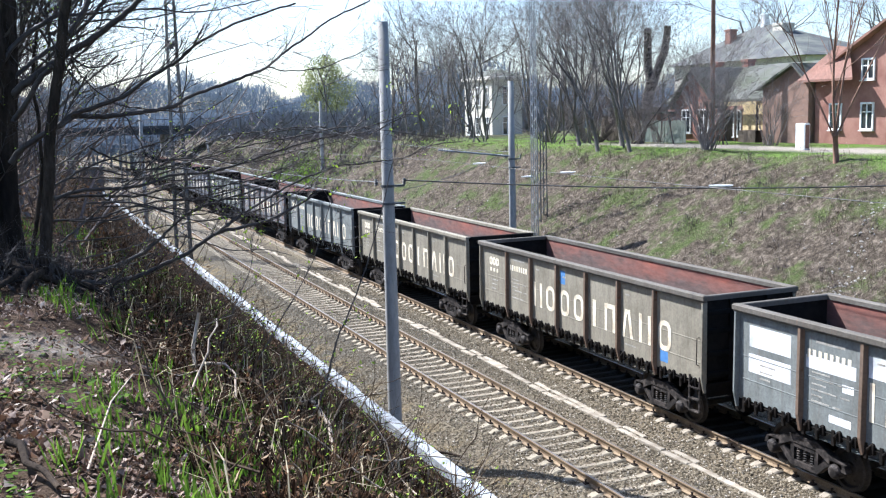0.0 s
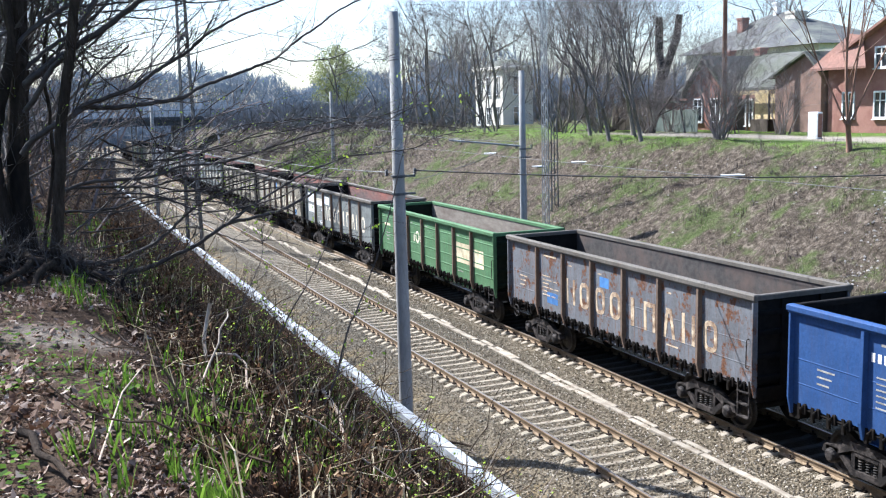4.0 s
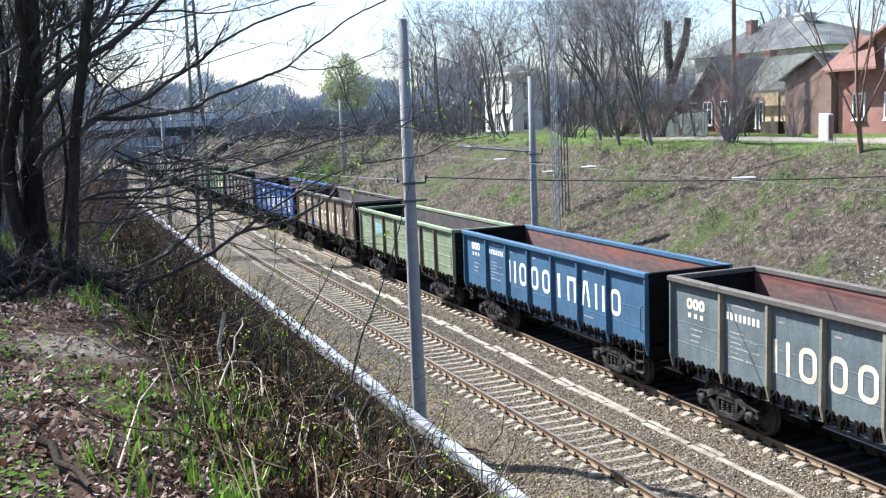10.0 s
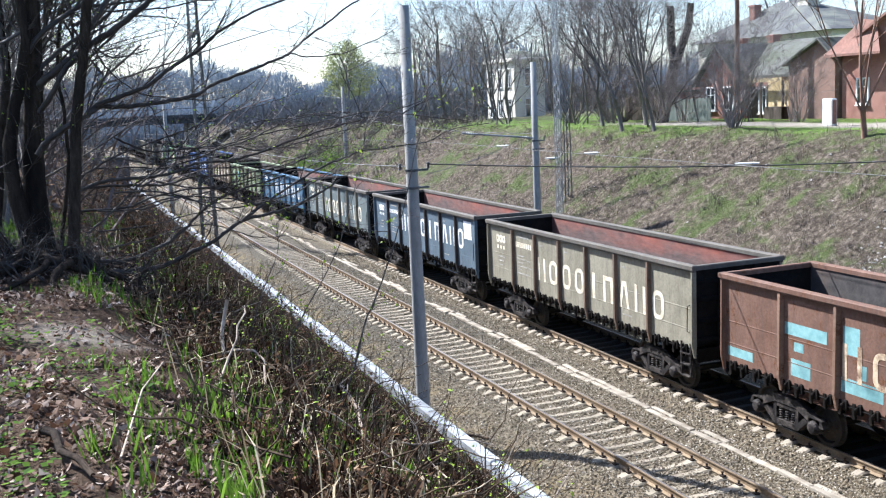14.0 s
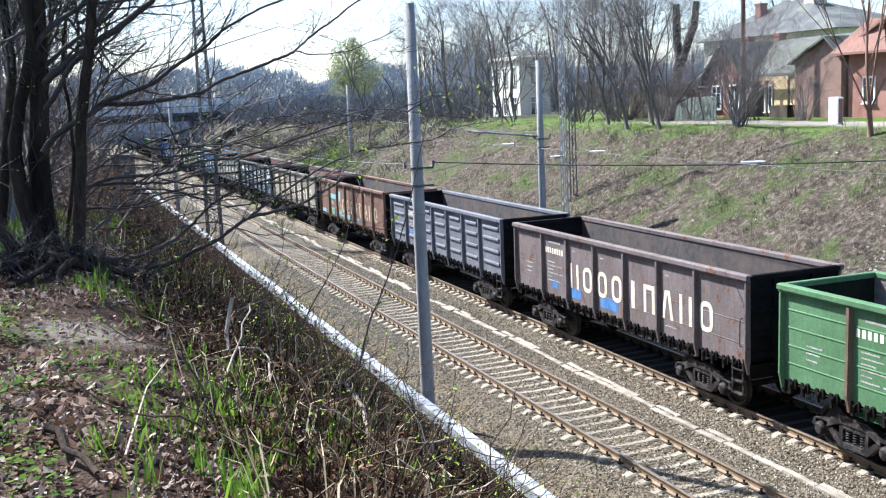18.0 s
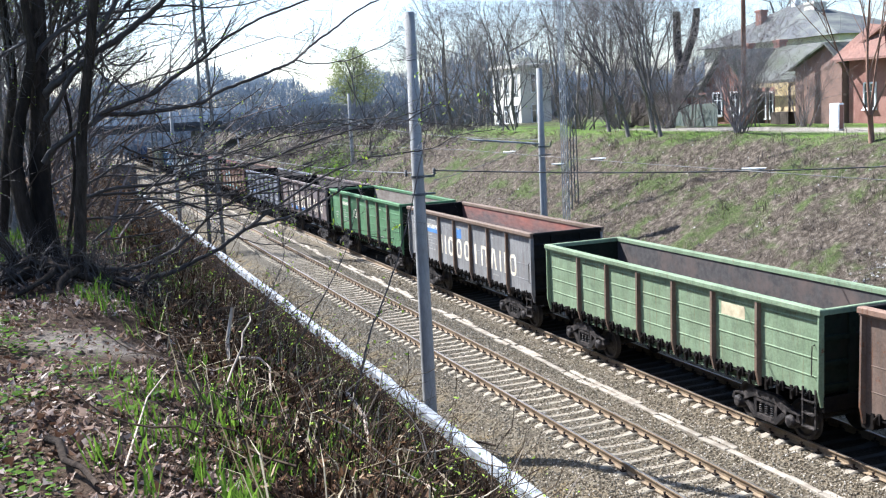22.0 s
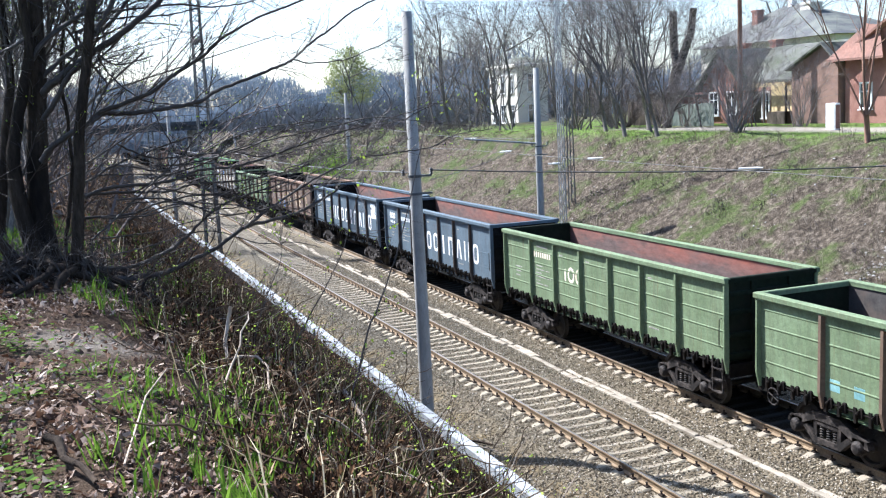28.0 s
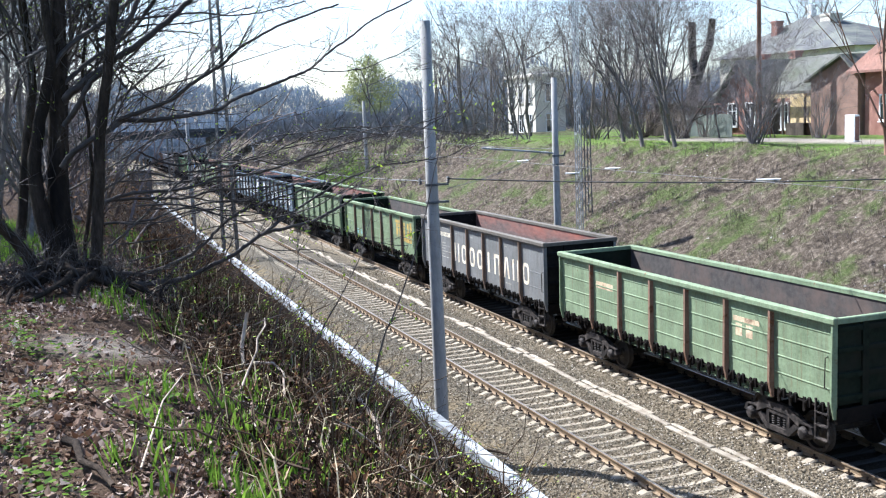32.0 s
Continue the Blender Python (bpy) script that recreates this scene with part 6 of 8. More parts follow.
def brick_cottage():
    h = thing("brick_cottage", "low brick cottage with yellow porch wall and dark mossy roof", "house")
    g = 5.3
    x0, x1, y0, y1, e, r = 27.6, 34.0, 37.4, 50.4, 8.35, 10.35
    m = Mesh()
    m.box(x0, x1, y0, y1, g, e)
    m.add([(x0, y0, e), (x1, y0, e), ((x0 + x1) / 2, y0, r), (x0, y1, e), (x1, y1, e), ((x0 + x1) / 2, y1, r)], [(0, 1, 2), (3, 5, 4), (0, 3, 4, 1)])
    part("wall", m, BRICK_RED, h)
    m = Mesh()
    gable_roof(m, x0, x1, y0, y1, e, r, "y", 0.12)
    part("roof", m, ROOF_MOSS, h)
    m = Mesh()
    m.box(x0 - 0.012, x0, 41.0, 42.85, g + 0.1, e - 0.1)
    part("plaster_panel", m, YELLOW, h, "yellow plaster panel")
    m = Mesh()
    m.box(x0 - 0.016, x0 - 0.004, 43.75, 44.5, g + 0.1, e - 0.55)
    part("door", m, WOOD_DARK, h, "dark wooden door")
    m = Mesh()
    m.box(x0 - 0.56, x0 - 0.36, 41.0, 44.5, 8.02, 8.24)
    part("porch_beam", m, YELLOW, h, "cream porch beam")
    wall_window(h, x0 - 0.03, 43.3, g + 1.0, 0.55, 1.4, 90, "narrow white-framed window")
    m = Mesh()
    m.box(x0 - 0.6, x0 - 0.02, 41.0, 42.5, g + 0.1, g + 1.3)
    part("bench_box", m, WOOD_DARK, h, "dark wooden box against the wall")
    # gabled front block beside the porch
    fx0, fy0, fy1, fe, fr = 27.1, 36.9, 40.5, 8.95, 10.1
    m = Mesh()
    m.prism([(fy0, g), (fy1, g), (fy1, fe), (37.9, fr), (fy0, fe + 0.3)], fx0, x0 + 2)
    part("wall", m, BRICK_BROWN, h)
    m = Mesh()
    for e0, low in ((fy1 + 0.25, fe), (fy0 - 0.15, fe + 0.25)):
        m.prism([(37.9, fr), (e0, low - 0.12), (e0, low), (37.9, fr + 0.12)], fx0 - 0.3, x0 + 2.2)
    part("roof", m, ROOF_MOSS, h)
    for y in (41.05, 42.95):
        m = Mesh()
        m.box(x0 - 0.5, x0 - 0.4, y - 0.05, y + 0.05, g, e - 0.25)
        part("porch_post", m, WOOD_DARK, h, "dark wooden porch post")
    # gabled wing
    wx0, wx1, wy0, wy1 = 27.0, 29.5, 44.6, 48.7
    m = Mesh()
    m.box(wx0, wx1, wy0, wy1, g, 8.3)
    c = (wy0 + wy1) / 2
    m.add([(wx0, wy0, 8.3), (wx0, wy1, 8.3), (wx0, c, 10.3), (wx1, wy0, 8.3), (wx1, wy1, 8.3), (wx1, c, 10.3)], [(0, 2, 1), (3, 4, 5), (0, 1, 4, 3)])
    part("wall", m, BRICK_RED, h)
    m = Mesh()
    gable_roof(m, wx0, wx1 + 3, wy0, wy1, 8.3, 10.3, "x", 0.4)
    part("roof", m, ROOF_MOSS, h)
    wall_window(h, wx0 - 0.03, 45.7, g + 1.2, 0.8, 1.3, 90)
    wall_window(h, wx0 - 0.03, 47.5, g + 1.2, 0.8, 1.3, 90)
    chimney(h, 31, 46.6, 9.8, 10.9, 0.55)
    chimney(h, 31, 49.6, 9.8, 10.9, 0.45)


def grey_roof_house():
    h = thing("hipped_roof_house", "large house with a grey hipped roof behind the cottage", "house")
    x0, x1, y0, y1, g, e, r = 44, 52, 56, 73, 5.0, 11.8, 14.9
    m = Mesh()
    m.box(x0, x1, y0, y1, g, e)
    part("wall", m, PLASTER, h)
    m = Mesh()
    o = 0.6
    vs = [(x0 - o, y0 - o, e), (x1 + o, y0 - o, e), (x1 + o, y1 + o, e), (x0 - o, y1 + o, e), (48, 64.5, r), (48, 66.6, r)]
    m.add(vs, [(0, 1, 4), (1, 2, 5, 4), (2, 3, 5), (3, 0, 4, 5), (3, 2, 1, 0)])
    part("roof", m, ROOF_GREY, h)
    chimney(h, 46.2, 67.8, 12.5, 14.7, 0.7)
    chimney(h, 47.6, 62.8, 13.0, 14.8, 1.2, PLASTER)
    chimney(h, 48, 65.6, 14.6, 15.8, 0.5, WHITE)
    for y in (58, 62, 66):
        wall_window(h, x0 - 0.03, y, 8.2, 1.0, 1.6, 90)


def pale_house():
    h = thing("pale_plaster_house", "pale two-storey house with tall windows behind bare trees", "house")
    x0, x1, y0, y1, g, e = 36.3, 40.0, 96.0, 103.4, 4.6, 11.7
    m = Mesh()
    m.box(x0, x1, y0, y1, g, e)
    part("wall", m, PLASTER, h)
    m = Mesh()
    m.slab(x0 - 0.35, x1 + 0.35, y0 - 0.35, y1 + 0.35, e, e + 0.35, 0.1)
    part("cornice", m, PLASTER, h)
    m = Mesh()
    vs = [(x0, y0, e + 0.35), (x1, y0, e + 0.35), (x1, y1, e + 0.35), (x0, y1, e + 0.35), (38.2, 98.0, e + 1.2), (38.2, 101.4, e + 1.2)]
    m.add(vs, [(0, 1, 4), (1, 2, 5, 4), (2, 3, 5), (3, 0, 4, 5), (3, 2, 1, 0)])
    part("roof", m, ROOF_MOSS, h)
    for z in (5.7, 9.0):
        for y in (97.4, 99.7, 102.0):
            wall_window(h, x0 - 0.03, y, z, 1.0, 1.9, 90)
        for x in (38.1,):
            windowed(h, pose(x, y0 - 0.03, z, 0, 0, 180), 1.0, 1.9)


def shed(x0, x1, y0, y1, z, h, mat, roof, label):
    t = thing("shed", label, "shed")
    m = Mesh()
    m.box(x0, x1, y0, y1, z - 0.6, z + h)
    part("wall", m, mat, t)
    m = Mesh()
    m.slab(x0 - 0.3, x1 + 0.3, y0 - 0.3, y1 + 0.3, z + h, z + h + 0.14, 0.04)
    part("roof", m, roof, t)


red_house()
brick_cottage()
grey_roof_house()
pale_house()
shed(26.8, 27.55, 49.2, 51.2, 5.3, 2.35, BRICK_RED, ROOF_MOSS, "low brick outhouse with a mossy flat roof at the cottage")
shed(31, 35, 57.5, 63, 5.9, 2.1, WOOD_DARK, ROOF_GREY, "low dark wooden shed with a flat grey roof")


def board_fence(x, y0, y1, h, mat, label):
    t = thing("board_fence", label, "fence")
    d = Mesh()
    d.slab(-0.015, 0.015, -0.065, 0.065, 0, h, 0.01)
    data = d.data("board", mat)
    y = y0
    while y < y1:
        part("board", data, None, t, at=pose(x + rnd(-0.01, 0.01), y, ground_z(x, y) - 0.05 + rnd(-0.03, 0.03), 0, 0, rnd(-2, 2)))
        y += 0.145
    m = Mesh()
    for z in (0.4, h - 0.3):
        m.box(x + 0.02, x + 0.07, y0, y1, ground_z(x, (y0 + y1) / 2) + z, ground_z(x, (y0 + y1) / 2) + z + 0.08)
    part("rail", m, mat, t)


board_fence(24.6, 44.3, 49.2, 1.4, WOOD_PALE, "pale green weathered board fence")
board_fence(25.6, 49.6, 55.5, 1.7, WOOD_DARK, "dark weathered board fence")


def cabinet():
    x, y = 21.5, 31.0
    z = ground_z(x, y)
    t = thing("utility_cabinet", "white utility cabinet with a brown side beside the path", "cabinet", pose(x, y, z, 0, 0, 8))
    m = Mesh()
    m.slab(-0.16, 0.16, -0.27, 0.27, 0.0, 1.2, 0.03)
    part("body", m, WHITE, t)
    m = Mesh()
    m.box(-0.17, -0.162, -0.23, 0.23, 0.12, 1.12)
    part("door", m, WHITE, t)
    m = Mesh()
    m.box(-0.13, 0.13, -0.285, -0.272, 0.05, 1.12)
    part("side_panel", m, ROOF_RED, t, "brown side panel")
    m = Mesh()
    m.box(-0.19, 0.19, -0.30, 0.30, -0.3, 0.0)
    part("base", m, CONCRETE, t)


cabinet()


def wood_pole(x, y, h, label):
    z = ground_z(x, y)
    t = thing("utility_pole", label, "pole", pose(x, y, z))
    m = Mesh()
    m.tube([(0, 0, -0.5), (0.02, 0, h * 0.5), (0, 0.03, h)], [0.16, 0.13, 0.10], 10)
    part("post", m, BARK_RED, t)
    m = Mesh()
    m.box(-0.7, 0.7, -0.05, 0.05, h - 0.4, h - 0.3)
    part("crossarm", m, WOOD_DARK, t)


wood_pole(25.0, 42.3, 12.5, "brown wooden utility pole beside the path")

# ---- road bridge across the cutting ----


def road_bridge():
    t = thing("road_bridge", "dark concrete road bridge across the cutting", "bridge")
    y0, y1 = 150, 158
    m = Mesh()
    m.box(-60, 90, y0, y1, 6.2, 7.3)
    m.box(-60, 90, y0 - 0.5, y0 + 0.1, 6.9, 7.5)
    part("deck", m, BRIDGE, t)
    for x in (-14, -5.2, 8.6, 18):
        m = Mesh()
        m.slab(x - 0.5, x + 0.5, y0 + 1, y1 - 1, -1, 6.2, 0.05)
        part("pier", m, CONCRETE, t)
    m = Mesh()
    for i in range(150):
        x = -60 + i
        m.box(x - 0.03, x + 0.03, y0 - 0.3, y0 - 0.24, 7.5, 8.4)
    m.box(-60, 90, y0 - 0.31, y0 - 0.23, 8.36, 8.44)
    part("railing", m, BRIDGE, t)


road_bridge()


def relay_hut(x, y, label, mat, w=2.4, h=2.6):
    z = ground_z(x, y)
    t = thing("relay_hut", label, "hut", pose(x, y, z))
    m = Mesh()
    m.box(-w / 2, w / 2, -1.5, 1.5, -0.4, h)
    part("wall", m, mat, t)
    m = Mesh()
    m.slab(-w / 2 - 0.15, w / 2 + 0.15, -1.65, 1.65, h, h + 0.15, 0.04)
    part("roof", m, ROOF_GREY, t)
    m = Mesh()
    m.box(-0.45, 0.45, -1.53, -1.5, 0, 2.0)
    part("door", m, STEEL_DARK, t)


relay_hut(-4.9, 112, "dark blue-grey relay hut beside the far track", STEEL_DARK)

# ---- foreground tree on the camera's bank ----


def limb(wood, twigs, pts, r0, r1, sprays, seed, reach=0.7, up=0.25, droop=0.0):
    """A long crooked limb through a few points, with side twigs along it."""
    random.seed(seed)
    pts = [Vector(p) for p in pts]
    line = []
    for i in range(len(pts) - 1):
        p0, p1, p2, p3 = pts[max(i - 1, 0)], pts[i], pts[i + 1], pts[min(i + 2, len(pts) - 1)]
        for k in range(6):
            t = k / 6
            q = 0.5 * ((2 * p1) + (p2 - p0) * t + (2 * p0 - 5 * p1 + 4 * p2 - p3) * t * t + (3 * p1 - p0 - 3 * p2 + p3) * t ** 3)
            line.append(q + Vector((rnd(-1, 1), rnd(-1, 1), rnd(-1, 1))) * 0.007)
    line.append(pts[-1])
    n = len(line)
    wood.tube(line, [r0 + (r1 - r0) * (i / (n - 1)) ** 0.8 for i in range(n)], 8 if r0 > 0.06 else 6)
    for s in range(sprays):
        i = int(rnd(0.15, 1.0) * (n - 1))
        d = (line[min(i + 1, n - 1)] - line[max(i - 1, 0)]).normalized()
        side = (d * 0.8 + Vector((rnd(-0.7, 0.9), rnd(-0.8, 0.8), rnd(-0.5, 0.9)))).normalized()
        rr = max(0.004, (r0 + (r1 - r0) * (i / n)) * 0.4)
        grow(wood, twigs, line[i], side, reach * rnd(0.5, 1.3), min(rr, 0.010), 2, up * 0.2, 0.8, (2, 4), 3, crook=0.26)


def fore_tree():
    t = thing("foreground_tree", "dark bare multi-stemmed tree with first buds on the bank", "tree")
    twigs = Mesh()
    stems = [
        ([(-11.58, 5.75, 6.11), (-11.50, 5.79, 6.73), (-11.44, 5.83, 7.23), (-11.38, 5.88, 7.79), (-11.25, 5.92, 8.47), (-11.12, 5.96, 9.21), (-11.03, 6.00, 9.64)], 0.07, 0.052, 9),
        ([(-11.84, 6.30, 5.97), (-11.88, 6.37, 6.57), (-11.88, 6.43, 7.16), (-11.82, 6.50, 7.87), (-11.76, 6.57, 8.51), (-11.71, 6.63, 9.28), (-11.66, 6.70, 9.80)], 0.165, 0.075, 10),
        ([(-11.94, 6.20, 6.01), (-12.01, 6.24, 6.53), (-12.10, 6.29, 7.05), (-12.10, 6.33, 7.56), (-11.96, 6.37, 8.13), (-11.83, 6.41, 8.63), (-11.84, 6.46, 9.07), (-11.86, 6.50, 9.64)], 0.115, 0.04, 9),
        ([(-11.98, 5.90, 6.03), (-12.16, 5.82, 6.33), (-12.32, 5.75, 6.61), (-12.59, 5.68, 7.06), (-12.74, 5.60, 7.72)], 0.085, 0.05, 6),
        ([(-12.36, 6.90, 6.56), (-12.21, 6.98, 7.62), (-12.08, 7.05, 8.34), (-12.09, 7.12, 9.01), (-12.11, 7.20, 9.67)], 0.06, 0.045, 7),
        ([(-11.66, 7.00, 5.93), (-11.65, 7.06, 6.35), (-11.56, 7.11, 6.82), (-11.48, 7.17, 7.30), (-11.48, 7.23, 7.86), (-11.50, 7.29, 8.48), (-11.36, 7.34, 9.23), (-11.27, 7.40, 9.71)], 0.03, 0.018, 8),
    ]
    limbs = [
        ([(-11.74, 6.35, 8.17), (-11.59, 6.30, 8.32), (-11.27, 6.25, 8.54), (-11.13, 6.20, 8.64), (-10.89, 6.15, 8.78), (-10.56, 6.10, 9.02), (-10.33, 6.05, 9.22), (-10.10, 6.00, 9.47)], 0.046, 0.02, 7),
        ([(-11.75, 6.30, 7.90), (-11.61, 6.23, 8.08), (-11.45, 6.17, 8.35), (-11.30, 6.10, 8.49)], 0.032, 0.02, 2),
        ([(-11.84, 6.40, 8.54), (-11.67, 6.45, 8.76), (-11.41, 6.50, 8.96), (-11.15, 6.55, 9.13), (-10.88, 6.60, 9.35)], 0.03, 0.018, 5),
        ([(-11.72, 6.50, 8.37), (-11.50, 6.56, 8.57), (-11.24, 6.62, 8.75), (-11.07, 6.68, 8.86), (-10.83, 6.74, 9.07), (-10.62, 6.80, 9.34)], 0.026, 0.014, 5),
        ([(-11.12, 6.00, 8.83), (-10.96, 6.05, 9.06), (-10.82, 6.10, 9.35)], 0.03, 0.02, 3),
        ([(-11.82, 6.20, 7.42), (-11.68, 6.15, 7.59), (-11.46, 6.11, 7.73), (-11.27, 6.06, 7.84), (-11.13, 6.02, 7.95), (-10.89, 5.97, 8.03), (-10.58, 5.92, 8.14), (-10.32, 5.88, 8.33), (-9.99, 5.83, 8.52), (-9.84, 5.78, 8.66), (-9.68, 5.74, 8.76), (-9.42, 5.69, 8.90), (-9.02, 5.65, 9.05), (-8.63, 5.60, 9.17)], 0.036, 0.007, 9),
        ([(-11.27, 6.00, 7.83), (-11.11, 6.06, 7.93), (-10.95, 6.12, 7.92), (-10.64, 6.18, 7.93), (-10.31, 6.25, 7.97), (-10.00, 6.31, 8.02), (-9.78, 6.37, 8.14), (-9.39, 6.43, 8.27), (-9.02, 6.49, 8.40), (-8.77, 6.55, 8.50), (-8.51, 6.62, 8.70), (-8.22, 6.68, 8.88), (-7.89, 6.74, 9.10), (-7.32, 6.80, 9.36)], 0.032, 0.007, 8),
        ([(-8.80, 6.50, 8.49), (-8.51, 6.53, 8.44), (-8.13, 6.55, 8.47), (-7.82, 6.57, 8.57), (-7.46, 6.60, 8.71)], 0.009, 0.003, 4),
        ([(-11.40, 6.00, 7.01), (-11.08, 6.15, 7.09), (-10.75, 6.29, 7.08), (-10.35, 6.44, 7.10), (-10.05, 6.58, 7.19), (-9.61, 6.73, 7.20), (-9.15, 6.87, 7.28), (-8.67, 7.02, 7.41), (-8.09, 7.16, 7.54), (-7.64, 7.31, 7.62), (-7.10, 7.45, 7.73), (-6.69, 7.60, 7.83)], 0.024, 0.005, 13),
        ([(-11.39, 6.20, 7.02), (-10.88, 6.40, 7.00), (-10.41, 6.60, 6.96), (-10.04, 6.80, 7.02), (-9.58, 7.00, 7.00), (-9.03, 7.20, 7.03), (-8.44, 7.40, 7.13)], 0.02, 0.005, 10),
        ([(-11.60, 5.90, 6.05), (-11.32, 5.96, 6.05), (-10.98, 6.02, 6.03), (-10.59, 6.08, 6.04), (-10.25, 6.14, 6.16), (-9.93, 6.20, 6.27), (-9.60, 6.26, 6.47), (-9.24, 6.32, 6.53), (-8.86, 6.38, 6.60), (-8.55, 6.44, 6.73), (-8.23, 6.50, 6.88)], 0.04, 0.01, 10),
        ([(-9.61, 6.20, 6.47), (-9.23, 6.29, 6.69), (-8.92, 6.38, 6.85), (-8.52, 6.47, 7.04), (-8.20, 6.56, 7.13), (-7.86, 6.64, 7.22), (-7.36, 6.73, 7.25), (-6.93, 6.82, 7.28), (-6.47, 6.91, 7.43), (-5.90, 7.00, 7.48)], 0.018, 0.004, 11),
        ([(-11.65, 6.20, 6.13), (-11.33, 6.29, 6.14), (-10.95, 6.38, 6.11), (-10.54, 6.46, 6.23), (-10.25, 6.55, 6.39), (-10.02, 6.64, 6.58), (-9.82, 6.73, 6.71), (-9.41, 6.81, 6.83), (-8.87, 6.90, 6.95)], 0.034, 0.007, 10),
        ([(-11.42, 6.00, 7.14), (-11.06, 6.17, 7.32), (-10.72, 6.33, 7.44), (-10.38, 6.50, 7.53), (-9.94, 6.67, 7.66), (-9.56, 6.83, 7.78), (-9.20, 7.00, 7.96)], 0.014, 0.004, 9),
        ([(-11.38, 5.90, 6.52), (-11.11, 6.02, 6.71), (-10.71, 6.13, 7.04), (-10.32, 6.25, 7.34), (-10.02, 6.37, 7.64), (-9.68, 6.48, 7.89), (-9.22, 6.60, 8.17)], 0.014, 0.004, 8),
        ([(-10.57, 6.10, 7.93), (-10.46, 6.15, 7.72), (-10.30, 6.20, 7.35)], 0.008, 0.004, 3),
        ([(-11.42, 6.30, 6.74), (-10.90, 6.45, 6.73), (-10.55, 6.60, 6.83), (-10.05, 6.75, 6.88), (-9.61, 6.90, 6.85), (-9.14, 7.05, 6.94), (-8.46, 7.20, 7.02)], 0.017, 0.004, 9),
        ([(-9.88, 6.50, 6.71), (-9.88, 6.53, 7.03), (-9.79, 6.57, 7.34), (-9.62, 6.60, 7.49)], 0.009, 0.003, 4),
        ([(-7.68, 7.20, 7.62), (-7.79, 7.25, 7.94), (-7.93, 7.30, 8.25)], 0.007, 0.003, 3),
        ([(-7.75, 7.00, 7.26), (-7.65, 7.07, 7.60), (-7.34, 7.13, 7.85), (-7.45, 7.20, 8.18)], 0.007, 0.003, 4),
        ([(-6.69, 7.60, 7.83), (-6.50, 7.65, 8.05), (-6.21, 7.70, 8.24)], 0.006, 0.003, 3),
        ([(-11.11, 6.10, 9.04), (-10.83, 6.15, 9.08), (-10.55, 6.20, 9.11), (-10.16, 6.25, 9.15), (-9.76, 6.30, 9.12), (-9.35, 6.35, 9.17), (-8.84, 6.40, 9.30)], 0.015, 0.005, 7),
        ([(-11.07, 6.50, 9.01), (-10.75, 6.57, 9.04), (-10.25, 6.65, 9.07), (-9.90, 6.72, 9.15), (-9.40, 6.80, 9.29)], 0.012, 0.005, 6),
        ([(-11.13, 6.00, 8.61), (-10.92, 6.05, 8.47), (-10.50, 6.10, 8.56)], 0.011, 0.004, 8),
        ([(-11.12, 6.00, 8.58), (-10.98, 6.10, 8.34), (-10.66, 6.20, 8.07), (-10.36, 6.30, 8.01)], 0.01, 0.004, 9),
        ([(-11.72, 6.50, 8.89), (-11.97, 6.40, 8.73), (-12.21, 6.30, 8.60)], 0.022, 0.012, 4),
        ([(-11.27, 6.00, 7.84), (-11.19, 6.07, 8.10), (-11.10, 6.13, 8.35), (-11.13, 6.20, 8.57)], 0.01, 0.005, 6),
        ([(-10.97, 6.30, 7.57), (-10.58, 6.52, 7.38), (-10.16, 6.73, 7.37), (-9.57, 6.95, 7.38), (-9.02, 7.17, 7.28), (-8.27, 7.38, 7.41), (-7.56, 7.60, 7.52)], 0.013, 0.004, 10),
        ([(-9.39, 6.90, 6.84), (-8.85, 7.03, 6.83), (-8.36, 7.15, 6.85), (-7.68, 7.28, 7.09), (-6.96, 7.40, 7.41)], 0.01, 0.003, 7),
    ]
    for i, (p, a, b, n) in enumerate(stems):
        wood = Mesh()
        limb(wood, twigs, p, a, b, n, 100 + i, 0.75)
        part("stem", wood, BARK_DARK, t, smooth=True)
    random.seed(55)
    for k in range(12):
        pts, d = [Vector((-11.3 + rnd(0, 1.0), rnd(5.9, 7.6), rnd(6.2, 7.3)))], Vector((1, rnd(-0.05, 0.35), rnd(-0.05, 0.2)))
        for j in range(random.randint(4, 7)):
            d = (d + Vector((0.1, rnd(-0.35, 0.35), rnd(-0.42, 0.40)))).normalized()
            pts.append(pts[-1] + d * rnd(0.45, 0.75))
        limbs.append((pts, 0.011, 0.003, 7))
    for k in range(44):
        pts, d = [Vector((rnd(-12.6, -10.9), rnd(6.8, 7.9), rnd(8.2, 9.5)))], Vector((rnd(-0.6, 0.9), rnd(-0.3, 0.3), 0.8))
        for j in range(4):
            d = (d + Vector((rnd(-0.5, 0.5), rnd(-0.4, 0.4), rnd(-0.3, 0.4)))).normalized()
            pts.append(pts[-1] + d * rnd(0.3, 0.55))
        limbs.append((pts, 0.016, 0.005, 9))
    for i, (p, a, b, n) in enumerate(limbs):
        wood = Mesh()
        limb(wood, twigs, p, a * 1.08, b * 1.5, int(n * 1.6), 130 + i, 0.6)
        part("limb", wood, TWIG_DARK, t, smooth=True)
    random.seed(77)
